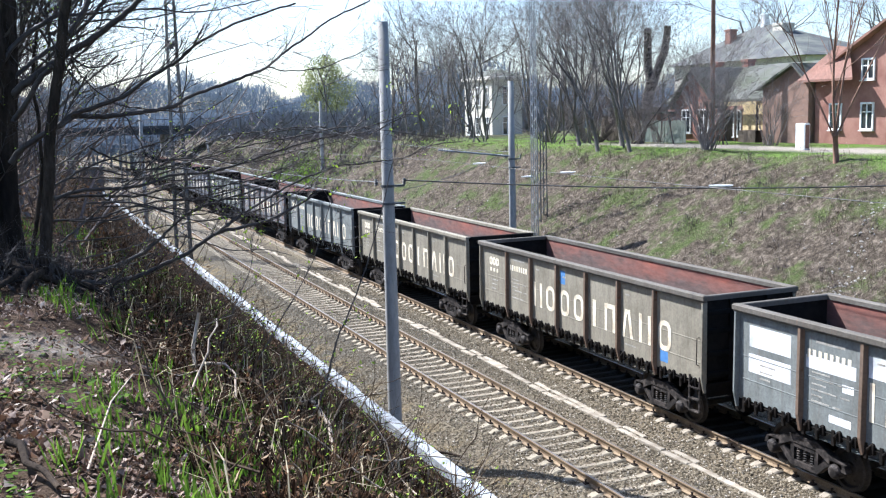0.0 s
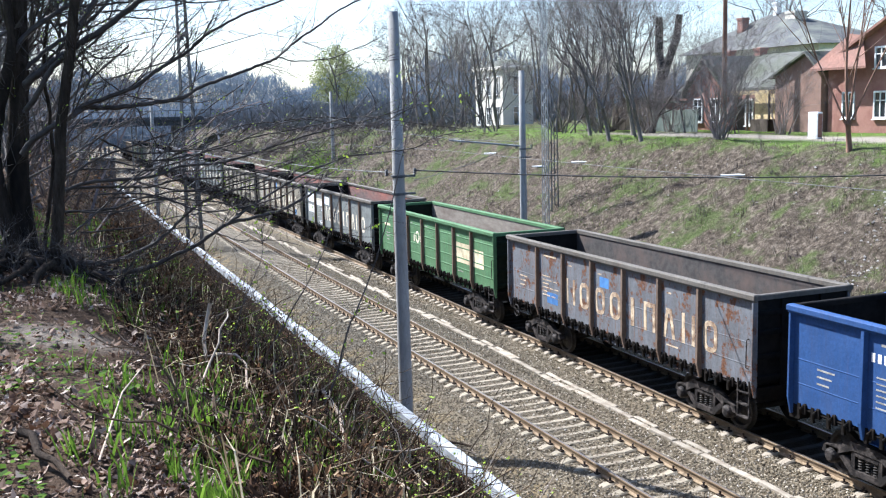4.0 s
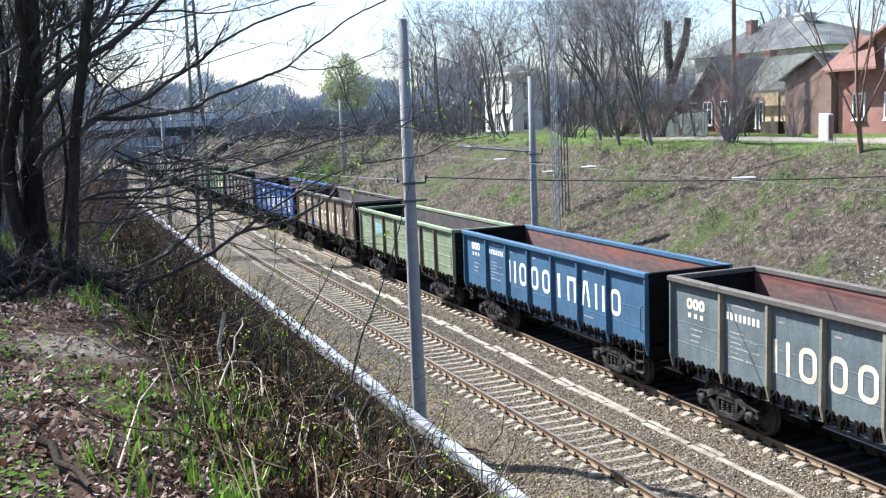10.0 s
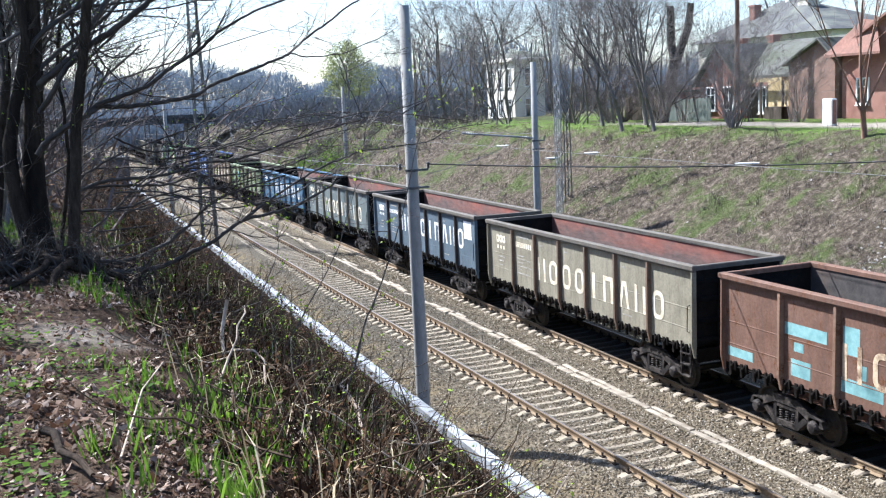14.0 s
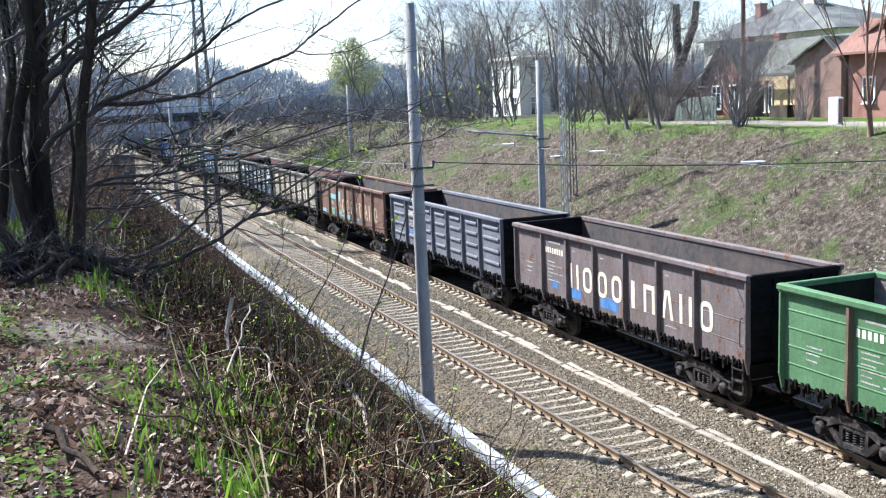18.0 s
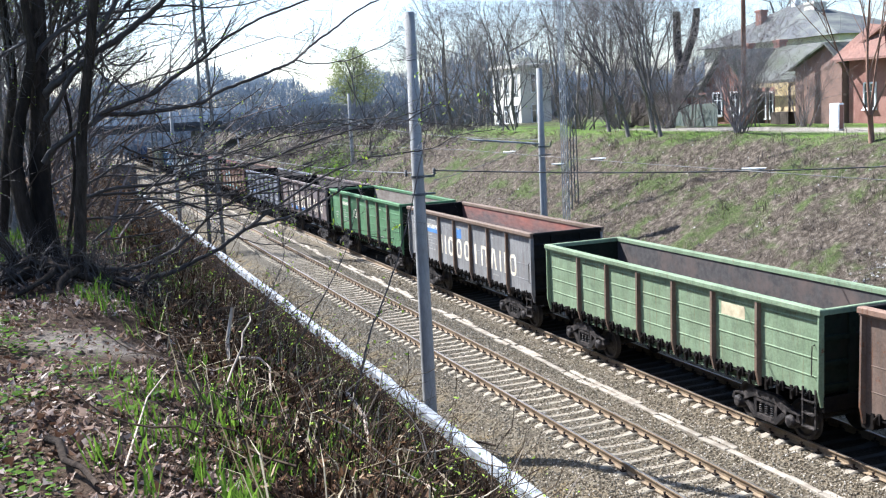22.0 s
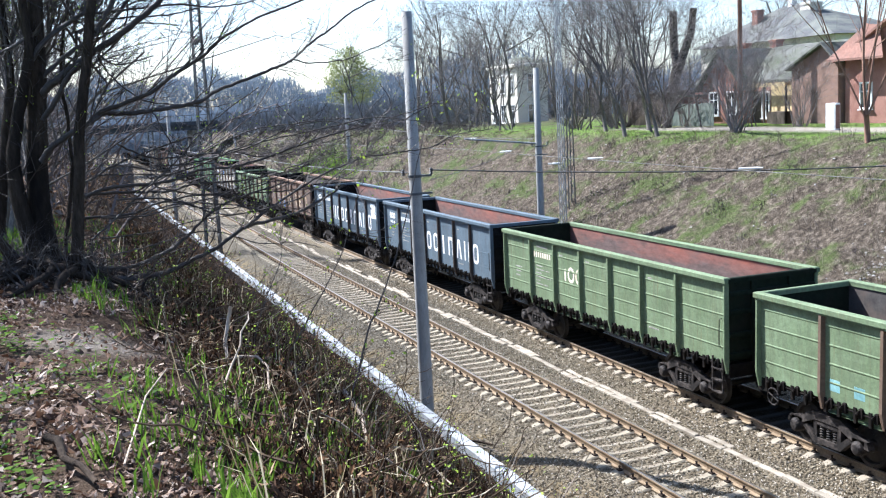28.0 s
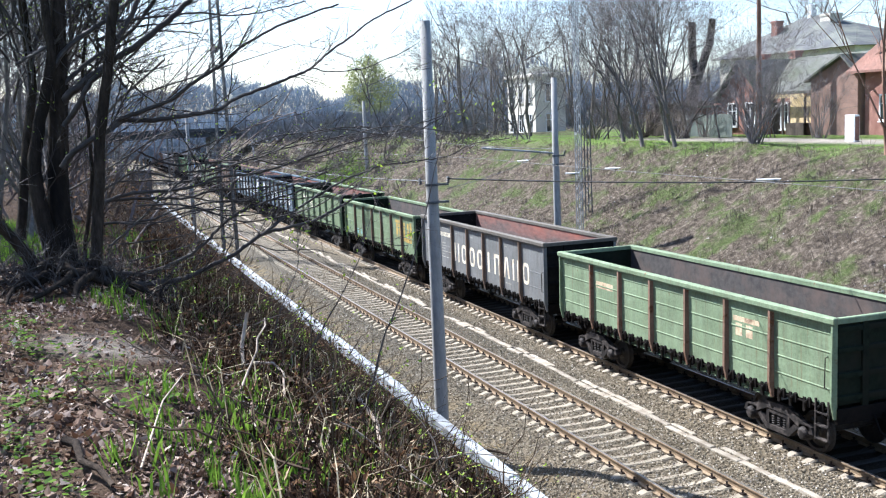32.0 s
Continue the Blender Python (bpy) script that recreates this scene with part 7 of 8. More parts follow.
    for k in range(16):
        a = rnd(0, 6.283)
        x, y = -11.75 + rnd(-0.3, 0.3), 6.0 + rnd(-0.7, 0.5)
        pts, d = [], Vector((math.cos(a), -abs(math.sin(a)) * 0.8 + 0.15, 0)).normalized()
        for j in range(6):
            pts.append(Vector((x, y, ground_z(x, y) + 0.16 * (1 - j / 6) ** 2 + rnd(-0.02, 0.05))))
            d = bend(d, 0.4)
            x, y = x + d.x * 0.26, y + d.y * 0.26
        m = Mesh()
        m.tube(pts, [0.05, 0.044, 0.035, 0.028, 0.02, 0.01], 7)
        part("root", m, BARK_DARK, t, smooth=True)
    part("crown", twigs, TWIG_DARK, t, "fine dark twigs")
    buds = Mesh()
    random.seed(7)
    vs = twigs.v
    for i in range(2200):
        p = Vector(random.choice(vs))
        r = rnd(0.006, 0.013)
        d = bend(Vector((0, 0, 1)), 0.6) * r * 1.8
        u = Vector((r, 0, 0))
        w = Vector((0, r, 0))
        buds.add([p + u, p + w, p - u, p - w, p + d], [(0, 1, 4), (1, 2, 4), (2, 3, 4), (3, 0, 4)])
    tagged(part("bud_cover", buds, BUD, t), "yellow-green buds", kind="stuff")


fore_tree()


def grass_behind_tree():
    """Fresh grass on the sunny shoulder behind the stems."""
    random.seed(61)
    m = Mesh()
    for i in range(5200):
        x, y = random.gauss(-12.9, 0.55), rnd(7.3, 12.5)
        p = Vector((x, y, ground_z(x, y) - 0.02))
        s = Vector((rnd(0.005, 0.011), rnd(-0.005, 0.005), 0))
        m.add([p - s, p + s, p + Vector((rnd(-0.08, 0.08), rnd(-0.08, 0.08), rnd(0.08, 0.28)))], [(0, 1, 2)])
    tagged(part("shoulder_grass", m, GRASS), "fresh green grass behind the dark tree", "grass", kind="stuff")


grass_behind_tree()


def sapling(pts, r, seed, label):
    t = thing("sapling", label, "sapling")
    wood, twigs = Mesh(), Mesh()
    limb(wood, twigs, pts, r, 0.003, 9, seed, 0.35)
    part("stem", wood, TWIG_DARK, t)
    part("crown", twigs, TWIG_DARK, t)
    b = Mesh()
    random.seed(seed)
    for i in range(60):
        p = Vector(random.choice(twigs.v))
        u, v = bend(Vector((0, 0, 0.5)), 1) * rnd(0.012, 0.03), bend(Vector((0, 0, 0.5)), 1) * rnd(0.01, 0.02)
        b.add([p, p + u + v, p + u * 2, p + u - v], [(0, 1, 2, 3)])
    part("leaves", b, BUD, t, "first bright green leaves")


sapling([(-9.4, 3.0, 4.9), (-9.1, 3.3, 5.2), (-8.9, 3.5, 5.6), (-8.5, 3.7, 6.3), (-8.05, 4.0, 7.4), (-7.8, 4.2, 8.0)], 0.016, 171, "thin budding sapling leaning over the bank")
sapling([(-9.5, 5.0, 5.0), (-9.1, 5.2, 5.5), (-8.6, 5.4, 6.2), (-8.2, 5.6, 7.2)], 0.013, 172, "thin budding sapling on the slope")
sapling([(-9.9, 4.6, 5.3), (-9.7, 4.7, 5.8), (-9.45, 4.9, 6.2), (-9.4, 5.0, 6.5)], 0.009, 173, "small sapling with fresh leaves")


# ---- undergrowth ----


def on_slope(n, seed, x0, x1, y0, y1, dense=1.0):
    random.seed(seed)
    for i in range(n):
        y = y0 + (y1 - y0) * random.random() ** dense
        yield rnd(x0, x1), y


def open_ground(x, y):
    """How bare the ground is at the trodden sand by the tree."""
    return math.hypot((x + 11.62) * 1.7, (y - 2.3) * 0.85)


# how tall weeds may stand across the slope
LOW = [(-12, 1.1), (-10, 1.1), (-9, 0.85), (-8, 0.55), (-6.5, 0.38), (-4.5, 0.22)]


def clumps():
    """Places where the dead weeds stand in bunches, thickest on the upper slope."""
    random.seed(181)
    out = []
    for i in range(520):
        y = -2.0 + 15.5 * random.random() ** 1.5
        x = rnd(-10.95, -5.2)
        if y < 0.5 and x < -10.6 and random.random() < 0.7:
            continue
        if open_ground(x, y) < 1.0 or (x < -10.7 and random.random() < 0.75):
            continue
        if noise.noise((x * 0.8, y * 0.6, 21.0)) < -0.12:
            continue
        out.append((x, y, rnd(0.08, 0.26), rnd(0.45, 1.15) * lerp_table(LOW, x)))
    return out


def leaflet(m, p, long, wide, curl=0.0):
    """A small dry leaf, folded along its middle."""
    u = Vector((rnd(-1, 1), rnd(-1, 1), rnd(-0.8, 0.8))).normalized() * long
    w = u.cross(Vector((rnd(-0.6, 0.6), rnd(-0.6, 0.6), 1)))
    w = w.normalized() * long * wide if w.length > 1e-6 else Vector((long * wide, 0, 0))
    k = u.cross(w).normalized() * long * curl
    m.add([p - u, p + w + k, p + u, p - w + k], [(0, 1, 2), (0, 2, 3)])


def undergrowth():
    bunches = clumps()
    stalks, dry, brush = Mesh(), Mesh(), Mesh()
    for cx, cy, r, s in bunches:
        random.random()
        lean = Vector((rnd(-0.25, 0.35), rnd(-0.3, 0.3), 0))
        for i in range(int(rnd(10, 26))):
            a, q = rnd(0, 6.283), r * math.sqrt(random.random())
            x, y = cx + math.cos(a) * q, cy + math.sin(a) * q
            p = Vector((x, y, ground_z(x, y) - 0.03))
            h = rnd(0.22, 0.62) * s
            d = (Vector((math.cos(a) * 0.35, math.sin(a) * 0.35, 1)) + lean + Vector((rnd(-0.35, 0.35), rnd(-0.35, 0.35), 0))).normalized()
            e = bend(d, 0.45)
            g = bend(e, 0.5) + Vector((0, 0, -0.25))
            w = rnd(0.003, 0.007)
            pts = [p, p + d * h * 0.45, p + d * h * 0.45 + e * h * 0.35, p + d * h * 0.45 + e * h * 0.35 + g * h * 0.3]
            stalks.tube(pts, [w, w * 0.85, w * 0.6, w * 0.3], 3, cap=False)
            for k in range(random.randint(2, 6)):
                f = rnd(0.1, 0.9)
                q0 = pts[1].lerp(pts[2], f) if f > 0.4 else pts[0].lerp(pts[1], f * 2)
                leaflet(dry, q0 + Vector((rnd(-0.04, 0.04), rnd(-0.04, 0.04), rnd(-0.05, 0.02))), rnd(0.016, 0.048), rnd(0.25, 0.5), rnd(-0.4, 0.4))
    for x, y in on_slope(1300, 81, -11.3, -4.6, -1.8, 17, 1.25):
        if open_ground(x, y) < 1.0 or (x < -10.6 and random.random() < 0.7):
            continue
        h = rnd(0.08, 0.36) * lerp_table(LOW, x)
        d = Vector((rnd(-0.8, 0.8), rnd(-0.8, 0.8), 1)).normalized()
        p = Vector((x, y, ground_z(x, y) - 0.02))
        w = rnd(0.002, 0.005)
        stalks.tube([p, p + d * h * 0.55, p + d * h * 0.55 + bend(d, 0.5) * h * 0.5], [w, w * 0.8, w * 0.35], 3, cap=False)
    for x, y in on_slope(520, 82, -11.2, -7.0, -1.0, 12, 1.3):
        if open_ground(x, y) < 0.8:
            continue
        p = Vector((x, y, ground_z(x, y) + rnd(0.0, 0.3)))
        d = Vector((rnd(-1, 1), rnd(-1, 1), rnd(-0.2, 0.6))).normalized()
        n, pts, w = 6, [p], rnd(0.003, 0.009)
        for i in range(n):
            d = bend(d, 0.55)
            pts.append(pts[-1] + d * rnd(0.08, 0.2))
        brush.tube(pts, [w * (1 - 0.7 * i / n) for i in range(n + 1)], 4, cap=False)
    for x, y in on_slope(9000, 88, -10.9, -6.0, -1.8, 9.5, 1.4):
        if noise.noise((x * 1.1, y * 0.9, 17.0)) > -0.05:
            leaflet(dry, Vector((x, y, ground_z(x, y) + rnd(0.01, 0.12))), rnd(0.02, 0.06), rnd(0.3, 0.55), rnd(-0.5, 0.7))
    weed = Mesh()
    for k in range(330):
        cx, cy = rnd(-10.85, -6.2), -1.6 + 11 * random.random() ** 1.3
        if noise.noise((cx * 0.9, cy * 0.7, 31.0)) < -0.1:
            continue
        r, tall = rnd(0.08, 0.24), rnd(0.6, 1.2) * lerp_table(LOW, cx)
        for j in range(random.randint(40, 90)):
            a, q = rnd(0, 6.283), r * math.sqrt(random.random())
            x, y = cx + math.cos(a) * q, cy + math.sin(a) * q
            p, h = Vector((x, y, ground_z(x, y) - 0.02)), rnd(0.07, 0.30) * tall
            d = Vector((math.cos(a) * 0.5 + rnd(-0.4, 0.4), math.sin(a) * 0.5 + rnd(-0.4, 0.4), 1)).normalized()
            w = Vector((-math.sin(a), math.cos(a), 0)) * rnd(0.003, 0.010)
            q1 = p + d * h * 0.7
            e = q1 + (bend(d, 0.7) + Vector((0, 0, -0.5))) * h * 0.5
            weed.add([p - w, p + w, q1 + w * 0.9, q1 - w * 0.9, e], [(0, 1, 2, 3), (3, 2, 4)])
    tagged(part("dead_weeds", weed, DEAD_WEED), "matted clumps of dead reddish-brown weeds", "dry grass", kind="stuff")
    straw = Mesh()
    for x, y in on_slope(650, 87, -11.0, -6.0, -1.8, 10, 1.35):
        if open_ground(x, y) < 1.0:
            continue
        p = Vector((x, y, ground_z(x, y)))
        a, h = rnd(0, 6.283), rnd(0.18, 0.55) * min(1.0, lerp_table(LOW, x) * 1.1)
        out = Vector((math.cos(a), math.sin(a), 0))
        w = Vector((-math.sin(a), math.cos(a), 0)) * rnd(0.0025, 0.006)
        q = p + Vector((0, 0, h * 0.7)) + out * h * 0.25
        e = q + Vector((0, 0, h * rnd(-0.25, 0.25))) + out * h * rnd(0.3, 0.7)
        straw.add([p - w, p + w, q + w, q - w, e], [(0, 1, 2, 3), (3, 2, 4)])
    tagged(part("straw", straw, STRAW), "pale straw blades arching out of the weeds", "dry grass", kind="stuff")
    tagged(part("dry_stalks", stalks, STALK), "bunches of dry brown stalks and dead weeds on the bank", "dry grass", kind="stuff")
    tagged(part("brushwood", brush, BRUSH), "tangled thin brown brushwood on the slope", "brushwood", kind="stuff")
    tagged(part("withered_leaves", dry, WITHERED), "withered brown leaves hanging in the weeds", "leaves", kind="stuff")
    m = Mesh()
    for x, y in on_slope(82000, 83, -14.0, -6.0, -2.2, 11, 1.5):
        flat = 1 - step(-11.3, -10.3, x)
        if random.random() > 0.45 + 0.55 * flat:
            continue
        if open_ground(x, y) < 1.0 and random.random() < 0.7:
            continue
        if noise.noise((x * 1.6, y * 1.6, 12.0)) + 0.4 * noise.noise((x * 5, y * 5, 4.0)) < -0.25:
            continue
        leaflet(m, Vector((x, y, ground_z(x, y) + rnd(0.004, 0.05))), rnd(0.008, 0.024) if random.random() < 0.9 - 0.12 * flat else rnd(0.026, 0.05), rnd(0.4, 0.75), rnd(-0.3, 0.7))
    tagged(part("leaf_litter", m, LEAF_DRY), "pale and brown fallen leaves on the ground", "leaves", kind="stuff")
    m = Mesh()
    spots = [(x, y, 1.0) for x, y in on_slope(900, 84, -11.6, -5.4, -2.0, 15, 1.3) if noise.noise((x * 0.9, y * 0.9, 6.0)) > -0.1]
    spots += [(-11.55 + random.gauss(0, 0.3), 4.35 + random.gauss(0, 0.22), 0.6) for i in range(8)]
    for cx, cy in ((-11.25, 0.6), (-11.05, -0.4), (-10.6, 0.2), (-10.8, 1.4), (-10.2, 0.3), (-9.9, 1.2), (-9.4, 0.6), (-9.2, 2.6), (-9.0, 4.4), (-8.6, 4.9), (-8.3, 4.1), (-8.5, 3.6), (-8.0, 5.6), (-11.4, -0.9), (-10.9, -1.4), (-10.7, -0.7), (-10.4, -0.5), (-9.5, 1.4), (-10.2, 1.6), (-2.9, 21.3), (-8.0, 9.3), (-10.9, 0.9), (-11.3, 0.0), (-10.8, -0.2), (-9.5, 0.6)):
        spots += [(cx + random.gauss(0, 0.16), cy + random.gauss(0, 0.22), 1.15) for i in range(4)]
    for x, y, s in spots:
        if open_ground(x, y) < 0.9:
            continue
        for b in range(random.randint(5, 12)):
            q = Vector((x + rnd(-0.09, 0.09), y + rnd(-0.09, 0.09), 0))
            q.z = ground_z(q.x, q.y) - 0.01
            h = rnd(0.08, 0.26) * s * min(1.0, lerp_table(LOW, x) * 1.2)
            d = Vector((rnd(-0.4, 0.4), rnd(-0.4, 0.4), 1)).normalized()
            a = rnd(0, 3.14)
            w = Vector((math.cos(a), math.sin(a), 0)) * rnd(0.004, 0.009)
            k = q + d * h * 0.6
            e = k + (bend(d, 0.4) + Vector((0, 0, -0.25))) * h * 0.45
            m.add([q - w, q + w, k + w * 0.8, k - w * 0.8, e], [(0, 1, 2, 3), (3, 2, 4)])
    tagged(part("grass_tufts", m, GRASS), "bright green spring grass tufts", "grass", kind="stuff")
    m = Mesh()
    spots = [(cx + random.gauss(0, 0.14), cy + random.gauss(0, 0.25)) for cx, cy in ((-12.05, 1.7), (-12.1, 0.4), (-12.0, -0.6), (-12.0, -1.3), (-11.62, 1.05), (-11.5, 0.5), (-12.15, 2.4)) for i in range(5)]
    for x, y in spots:
        tall = rnd(0.05, 0.34)
        for b in range(random.randint(16, 34)):
            a = rnd(0, 6.283)
            c = Vector((x + rnd(-0.13, 0.13), y + rnd(-0.12, 0.12), 0))
            c.z = ground_z(c.x, c.y) + tall * random.random() + 0.01
            u = Vector((math.cos(a), math.sin(a), rnd(-0.2, 0.5))) * rnd(0.02, 0.05)
            v = Vector((-math.sin(a), math.cos(a), rnd(-0.2, 0.3))) * u.length * rnd(0.3, 0.5)
            m.add([c, c + u * 0.45 + v, c + u, c + u * 0.45 - v], [(0, 1, 2, 3)])
    tagged(part("weeds", m, WEED), "low leafy green weeds on the ground", "weeds", kind="stuff")


undergrowth()


def thicket(seed, x0, x1, y0, y1, n, h, name, label, mat=TWIG, r=0.012, crook=0.3):
    random.seed(seed)
    wood, tw = Mesh(), Mesh()
    for i in range(n):
        x, y = rnd(x0, x1), rnd(y0, y1)
        d = Vector((rnd(-0.7, 0.7), rnd(-0.7, 0.7), 1)).normalized()
        grow(tw, tw, Vector((x, y, ground_z(x, y) - 0.05)), d, h * rnd(0.4, 0.8), r, 3, -0.03, 0.8, (2, 4), 9, crook=crook)
    tagged(part(name, tw, mat), label, "brushwood", kind="stuff")


thicket(90, -12.8, -10.9, 4.9, 6.8, 95, 0.65, "suckers", "dark tangle of suckers round the tree's foot", TWIG_DARK, 0.016, 0.5)
thicket(91, -12.0, -8.0, 8.0, 19, 32, 1.0, "brambles", "tangled bare brambles beneath the tree", TWIG_BROWN)
thicket(93, -15.0, -10.9, 11, 26, 80, 6.2, "copse", "dense bare copse behind the tree", TWIG_MAUVE, 0.03)


def bramble_leaves():
    random.seed(96)
    m = Mesh()
    for i in range(8000):
        x, y = rnd(-12.5, -6.5), 7.5 + 26 * random.random() ** 1.3
        if noise.noise((x * 0.5, y * 0.35, 7.0)) < -0.05:
            continue
        p = Vector((x, y, ground_z(x, y) + 0.95 * lerp_table(LOW, x) * random.random() ** 1.4))
        u = Vector((rnd(-1, 1), rnd(-1, 1), rnd(-1, 1))).normalized() * rnd(0.015, 0.045)
        v = u.cross(Vector((rnd(-1, 1), rnd(-1, 1), 1))).normalized() * u.length * rnd(0.4, 0.7)
        m.add([p - u, p + v, p + u, p - v], [(0, 1, 2), (0, 2, 3)])
    tagged(part("bramble_leaves", m, WITHERED), "withered leaves hanging in the brambles", "leaves", kind="stuff")


bramble_leaves()
thicket(94, -12.0, -7.6, 9, 32, 45, 0.9, "bramble_canes", "dark bramble canes on the camera's bank", TWIG_BROWN)
thicket(92, -15.5, -8.0, 19, 60, 190, 2.4, "scrub", "bare scrub along the camera's bank", TWIG_BROWN)


def shoots():
    """Thin upright shoots with their first leaves, here and there on the slope."""
    wood, leaf = Mesh(), Mesh()
    for x, y in on_slope(300, 191, -10.9, -7.2, -1.0, 8.0, 1.2):
        p = Vector((x, y, ground_z(x, y) - 0.02))
        d, n, step_len = Vector((rnd(-0.3, 0.5), rnd(-0.4, 0.4), 1)).normalized(), 6, rnd(0.06, 0.15) * min(1.2, lerp_table(LOW, x) * 1.3)
        pts = [p]
        for i in range(n):
            d = (bend(d, 0.3) + Vector((0, 0, 0.1))).normalized()
            pts.append(pts[-1] + d * step_len)
            for k in range(random.randint(0, 3)):
                leaflet(leaf, pts[-1] + Vector((rnd(-0.02, 0.02), rnd(-0.02, 0.02), rnd(-0.02, 0.02))), rnd(0.007, 0.016), 0.6, 0.1)
        wood.tube(pts, [0.005 * (1 - 0.75 * i / n) for i in range(n + 1)], 4, cap=False)
    tagged(part("young_shoots", wood, BRUSH), "thin upright shoots on the slope", "shoots", kind="stuff")
    tagged(part("shoot_leaves", leaf, BUD), "first yellow-green leaves on the shoots", "leaves", kind="stuff")


shoots()


def bank_brush():
    """Low bare bushes and a lush green patch on the far stretch of the bank."""
    random.seed(97)
    m = Mesh()
    for i in range(300):
        cx, cy, big = rnd(8.4, 18.5), 62 + 80 * random.random(), rnd(0.5, 1.5)
        for k in range(45):
            x, y = cx + random.gauss(0, 0.45) * big, cy + random.gauss(0, 0.6) * big
            p = Vector((x, y, ground_z(x, y) + rnd(-0.05, 0.5) * big))
            d = bend(Vector((0, 0, 0.8)), 0.8) * rnd(0.25, 0.7) * big
            w = Vector((rnd(0.012, 0.035), rnd(-0.01, 0.01), 0))
            m.add([p - w, p + w, p + d], [(0, 1, 2)])
    tagged(part("bank_brush", m, TWIG_MAUVE), "bare brown brush on the far stretch of the bank", "brushwood", kind="stuff")
    m = Mesh()
    for i in range(4200):
        x, y = random.gauss(11.6, 1.3), random.gauss(87, 5.5)
        p = Vector((x, y, ground_z(x, y) - 0.03))
        s = Vector((rnd(0.02, 0.05), rnd(-0.02, 0.02), 0))
        m.add([p - s, p + s, p + Vector((rnd(-0.1, 0.1), rnd(-0.1, 0.1), rnd(0.12, 0.32)))], [(0, 1, 2)])
    tagged(part("lush_grass", m, GRASS), "bright patch of fresh grass on the far bank", "grass", kind="stuff")


bank_brush()

# ---- far bank: dead grass, litter, rubble ----


def bank_cover():
    random.seed(95)
    m = Mesh()
    for i in range(7600):
        cy = 8 + 130 * random.random() ** 1.35
        cx = rnd(7.6, 17.8)
        k = noise.noise((cx * 0.4, cy * 0.4, 4.0))
        if k < -0.35:
            continue
        big = rnd(0.5, 1.3) * (0.8 + 0.7 * max(0, k))
        for b in range(random.randint(14, 28)):
            a = rnd(0, 6.283)
            q = 0.30 * big * random.random()
            x, y = cx + math.cos(a) * q, cy + math.sin(a) * q
            h = rnd(0.06, 0.22) * big
            p = Vector((x, y, ground_z(x, y) - 0.03))
            d = Vector((math.cos(a) * 0.7 - 0.25, math.sin(a) * 0.7, rnd(0.4, 1.0))).normalized()
            s = Vector((-math.sin(a), math.cos(a), 0)) * rnd(0.005, 0.012)
            m.add([p - s, p + s, p + d * h], [(0, 1, 2)])
    tagged(part("dead_grass", m, DEAD_GRASS), "dead brown grass on the far bank", "dry grass", kind="stuff")
    m = Mesh()
    for i in range(26000):
        y, x = rnd(8, 95), rnd(7.8, 20)
        lush = 0.5 * math.exp(-((x - 12.4) / 2.0) ** 2 - ((y - 88) / 6.0) ** 2)
        if noise.noise((x * 0.28, y * 0.22, 9.0)) + 0.4 * noise.noise((x * 1.1, y * 1.1, 3.0)) + lush < (0.12 if x < 16 else 0.1):
            continue
        p = Vector((x, y, ground_z(x, y) - 0.02))
        h = rnd(0.06, 0.2)
        d = Vector((rnd(-0.6, 0.4), rnd(-0.5, 0.5), 1)).normalized()
        s = Vector((rnd(0.01, 0.025), rnd(0.01, 0.025), 0))
        m.add([p - s, p + s, p + d * h], [(0, 1, 2)])
    tagged(part("spring_grass", m, BANK_GRASS), "patches of fresh green grass on the far bank", "grass", kind="stuff")
    m = Mesh()
    base = [(1, 0, 0), (-1, 0, 0), (0, 1, 0), (0, -1, 0), (0, 0, 1), (0, 0, -1)]
    faces = [(0, 2, 4), (2, 1, 4), (1, 3, 4), (3, 0, 4), (2, 0, 5), (1, 2, 5), (3, 1, 5), (0, 3, 5)]
    for i in range(150):
        f = random.random()
        x = 9.0 + 6.2 * f + random.gauss(0, 0.35)
        y = 17.0 + 2.6 * f + random.gauss(0, 0.4)
        r = rnd(0.025, 0.08)
        z = ground_z(x, y)
        m.add([(x + a * r, y + b * r * rnd(0.6, 1.2), z + c * r * 0.7) for a, b, c in base], faces)
    for i in range(330):
        x, y, r = rnd(8, 16), rnd(12, 60), rnd(0.025, 0.075)
        z = ground_z(x, y)
        m.add([(x + a * r, y + b * r, z + c * r * 0.6) for a, b, c in base], faces)
    tagged(part("rubble", m, RUBBLE), "pale rubble strewn down the far bank", "rubble", kind="stuff")


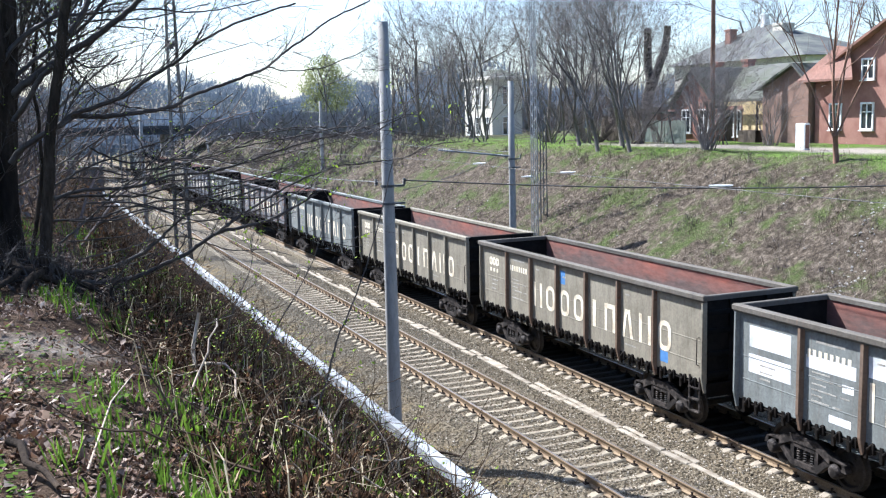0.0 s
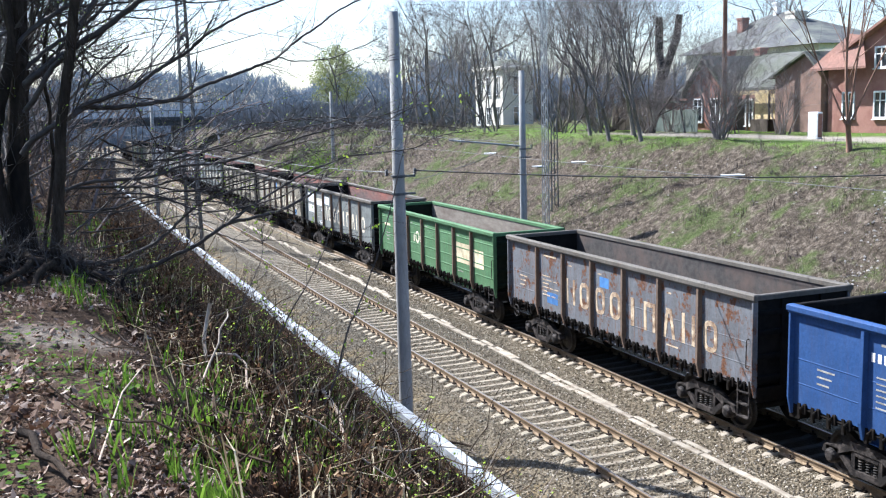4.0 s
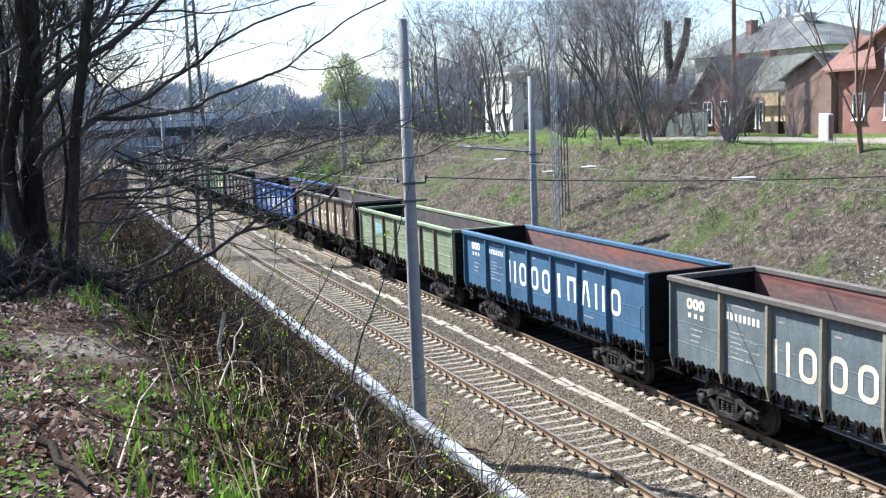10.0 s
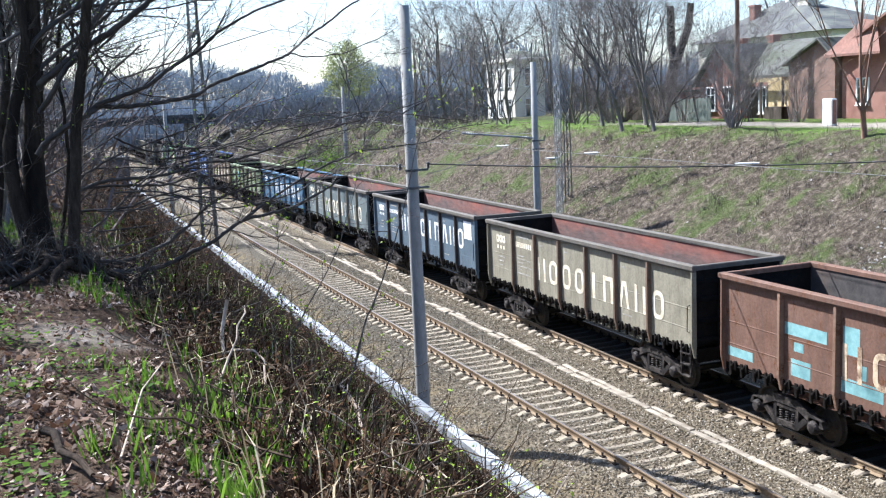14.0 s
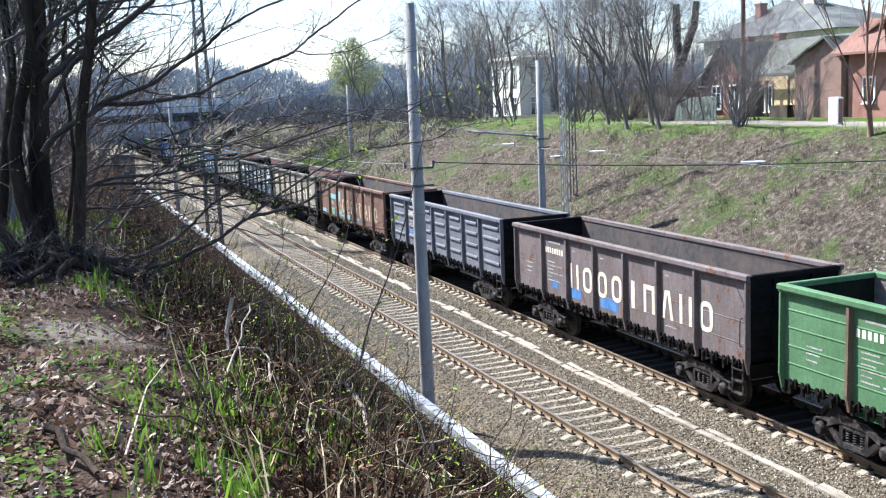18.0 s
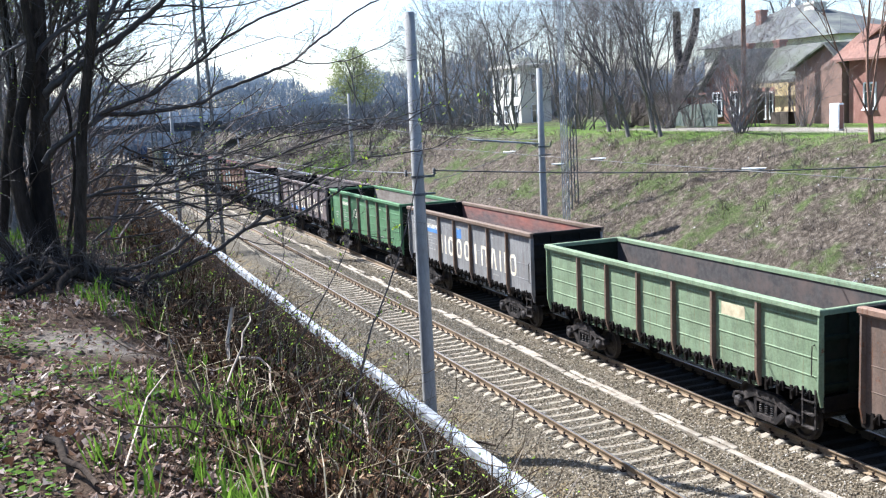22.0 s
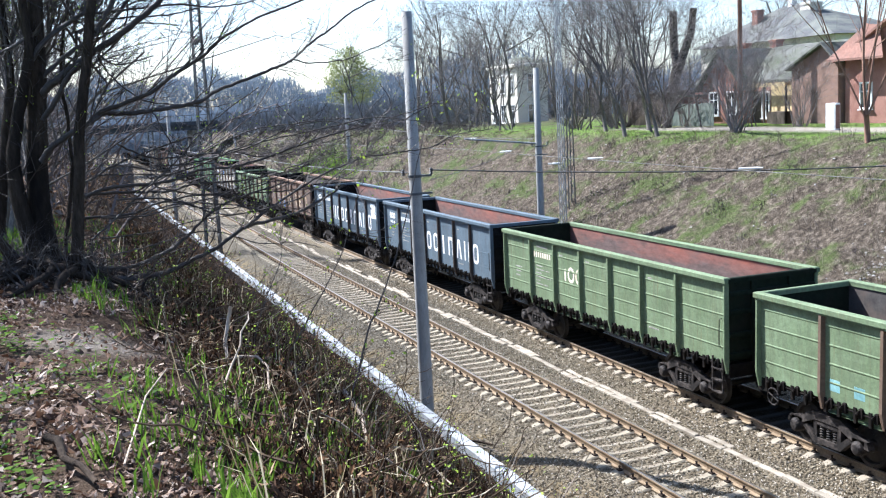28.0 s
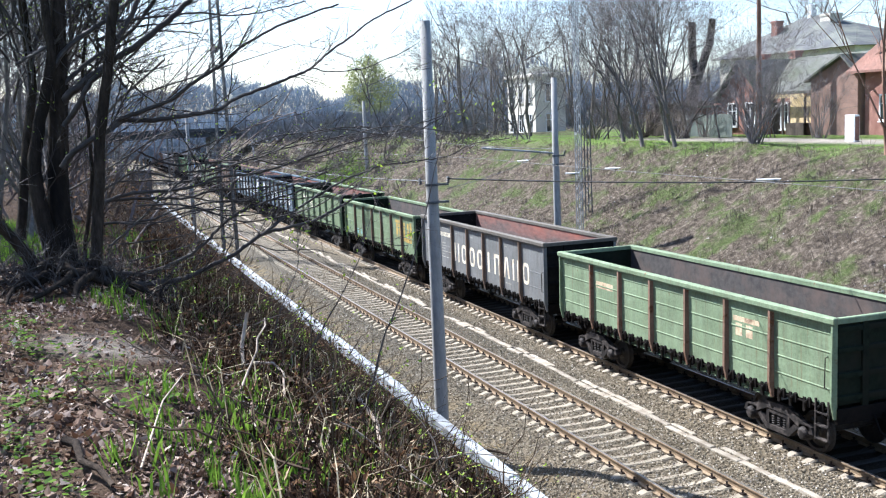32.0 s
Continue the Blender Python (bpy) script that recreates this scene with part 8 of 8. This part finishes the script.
def bank_weeds():
    """Standing dead stalks and low dark tufts of brush over the near stretch of the far bank."""
    random.seed(98)
    m = Mesh()
    for i in range(950):
        x, y = rnd(8.2, 17.0), 11 + 42 * random.random() ** 1.2
        if noise.noise((x * 0.5, y * 0.5, 2.0)) < -0.15:
            continue
        for k in range(random.randint(1, 4)):
            p = Vector((x + rnd(-0.2, 0.2), y + rnd(-0.2, 0.2), 0))
            p.z = ground_z(p.x, p.y) - 0.03
            q = p + bend(Vector((-0.1, 0, 1)), 0.35) * rnd(0.15, 0.5)
            e = q + bend(Vector((-0.2, 0, 0.6)), 0.7) * rnd(0.05, 0.2)
            m.tube([p, q, e], [0.007, 0.006, 0.003], 3, cap=False)
    tagged(part("dead_stalks", m, DEAD_GRASS), "thin pale dead weed stalks on the far bank", "weeds", kind="stuff")
    m = Mesh()
    for i in range(170):
        cx, cy, big = rnd(8.2, 17.2), 11 + 48 * random.random() ** 1.1, rnd(0.4, 1.0)
        for k in range(34):
            x, y = cx + random.gauss(0, 0.22) * big, cy + random.gauss(0, 0.3) * big
            p = Vector((x, y, ground_z(x, y) - 0.03))
            d = bend(Vector((-0.1, 0, 0.7)), 0.8) * rnd(0.12, 0.38) * big
            w = Vector((rnd(0.008, 0.018), rnd(-0.008, 0.008), 0))
            m.add([p - w, p + w, p + d], [(0, 1, 2)])
    tagged(part("bank_tufts", m, TWIG_MAUVE), "low dark tufts of bare brush on the far bank", "brushwood", kind="stuff")


bank_cover()
bank_weeds()


def litter_rod(x, y, length, turn):
    t = thing("pale_rod", "pale discarded rod lying on the bank", "debris", pose(x, y, ground_z(x, y) + 0.06, 0, 0, turn))
    m = Mesh()
    m.tube([(0, -length / 2, 0), (0, 0, 0.02), (0, length / 2, 0.0)], [0.045, 0.05, 0.04], 7)
    part("rod", m, WHITE, t)


litter_rod(14.5, 27.4, 1.5, 35)
litter_rod(14.8, 40.6, 1.3, 30)
litter_rod(14.2, 44.0, 1.2, 40)
litter_rod(15.0, 52.0, 1.6, 30)


def dead_root(pts, r, label, mat=DEADWOOD):
    m = Mesh()
    m.tube(pts, [r * (1 - 0.5 * i / (len(pts) - 1)) for i in range(len(pts))], 7)
    tagged(part("dead_branch", m, mat, smooth=True), label, "branch")


dead_root([(-10.42, 2.3, 6.25), (-10.5, 2.2, 6.0), (-10.52, 2.05, 5.86), (-10.42, 2.03, 5.88), (-10.28, 2.02, 5.86), (-10.22, 1.9, 5.8), (-10.28, 1.6, 5.68)], 0.017, "pale crooked dead branch on the slope")
dead_root([(-9.1, 3.9, 4.95), (-9.28, 2.9, 5.12), (-9.42, 2.0, 5.22), (-9.55, 1.5, 5.26), (-9.68, 0.9, 5.24)], 0.026, "pale broken stick on the slope")
dead_root([(-11.86, -0.45, 6.16), (-11.8, -0.66, 6.2), (-11.78, -0.86, 6.16), (-11.7, -1.05, 6.17), (-11.64, -1.22, 6.13)], 0.026, "short dark crooked stick in the leaves", BARK_DARK)
dead_root([(-11.5, -1.05, 6.14), (-11.31, -0.1, 6.22), (-11.12, 0.6, 6.2), (-10.95, 1.25, 6.02)], 0.006, "long pale dry stalk")
dead_root([(-3.35, 17.0, -0.42), (-3.0, 16.6, -0.40), (-2.55, 16.35, -0.43), (-2.3, 16.0, -0.44)], 0.05, "dark length of rotten branch on the gravel", BARK_DARK)
random.seed(188)
for i in range(24):
    x, y = rnd(-10.9, -8.4), rnd(-1.0, 5.5)
    d, p = Vector((rnd(-1, 1), rnd(-0.6, 0.6), rnd(-0.1, 0.35))).normalized(), Vector((x, y, ground_z(x, y) + rnd(0.08, 0.3)))
    pts = [p]
    for k in range(5):
        d = bend(d, 0.4)
        pts.append(pts[-1] + d * rnd(0.1, 0.22))
    dead_root(pts, rnd(0.003, 0.009), "thin pale dead twig among the weeds")

# ---- movement ----
# seconds and metres that the train has gone away from the camera
RUN = [(0, 0.0), (1, 10.1), (2, 20.2), (3, 30.3), (5.5, 55.5), (6, 60.6), (7, 70.85), (8, 81.0), (9, 90.95), (10, 101.0), (11, 111.0), (12, 120.8), (13, 130.8), (14, 140.75), (17, 170.7),
       (18, 180.6), (19, 190.4), (20, 200.2), (21, 210.15), (22, 220.0), (23, 229.75), (24, 239.55), (25, 249.4), (28, 278.8), (29, 288.5), (30, 298.12), (31, 307.8), (32, 317.45)]


def motions():
    for k, w in wagons.items():
        walk(w, [(t, pose(TRACK_X, wagon_y(k) + d, 0)) for t, d in RUN])
    # wheels roll on the rails: turned by the way gone over the tread's radius
    rolled = []
    for i in range(481):
        t = i / 15
        rolled.append((t, math.degrees(lerp_table(RUN, t) / 0.475)))
    for k, w in wagons.items():
        if k < -1:
            continue
        for bogie in w.children:
            if not bogie.name.startswith("bogie"):
                continue
            way = 1 if bogie.matrix_basis[1][1] > 0 else -1
            for wheels in bogie.children:
                if wheels.name.startswith("wheelset"):
                    y = wheels.matrix_basis.translation.y
                    walk(wheels, [(t, pose(0, y, 0.475) @ Matrix.Rotation(-way * radians(a), 4, "X")) for t, a in rolled])


motions()
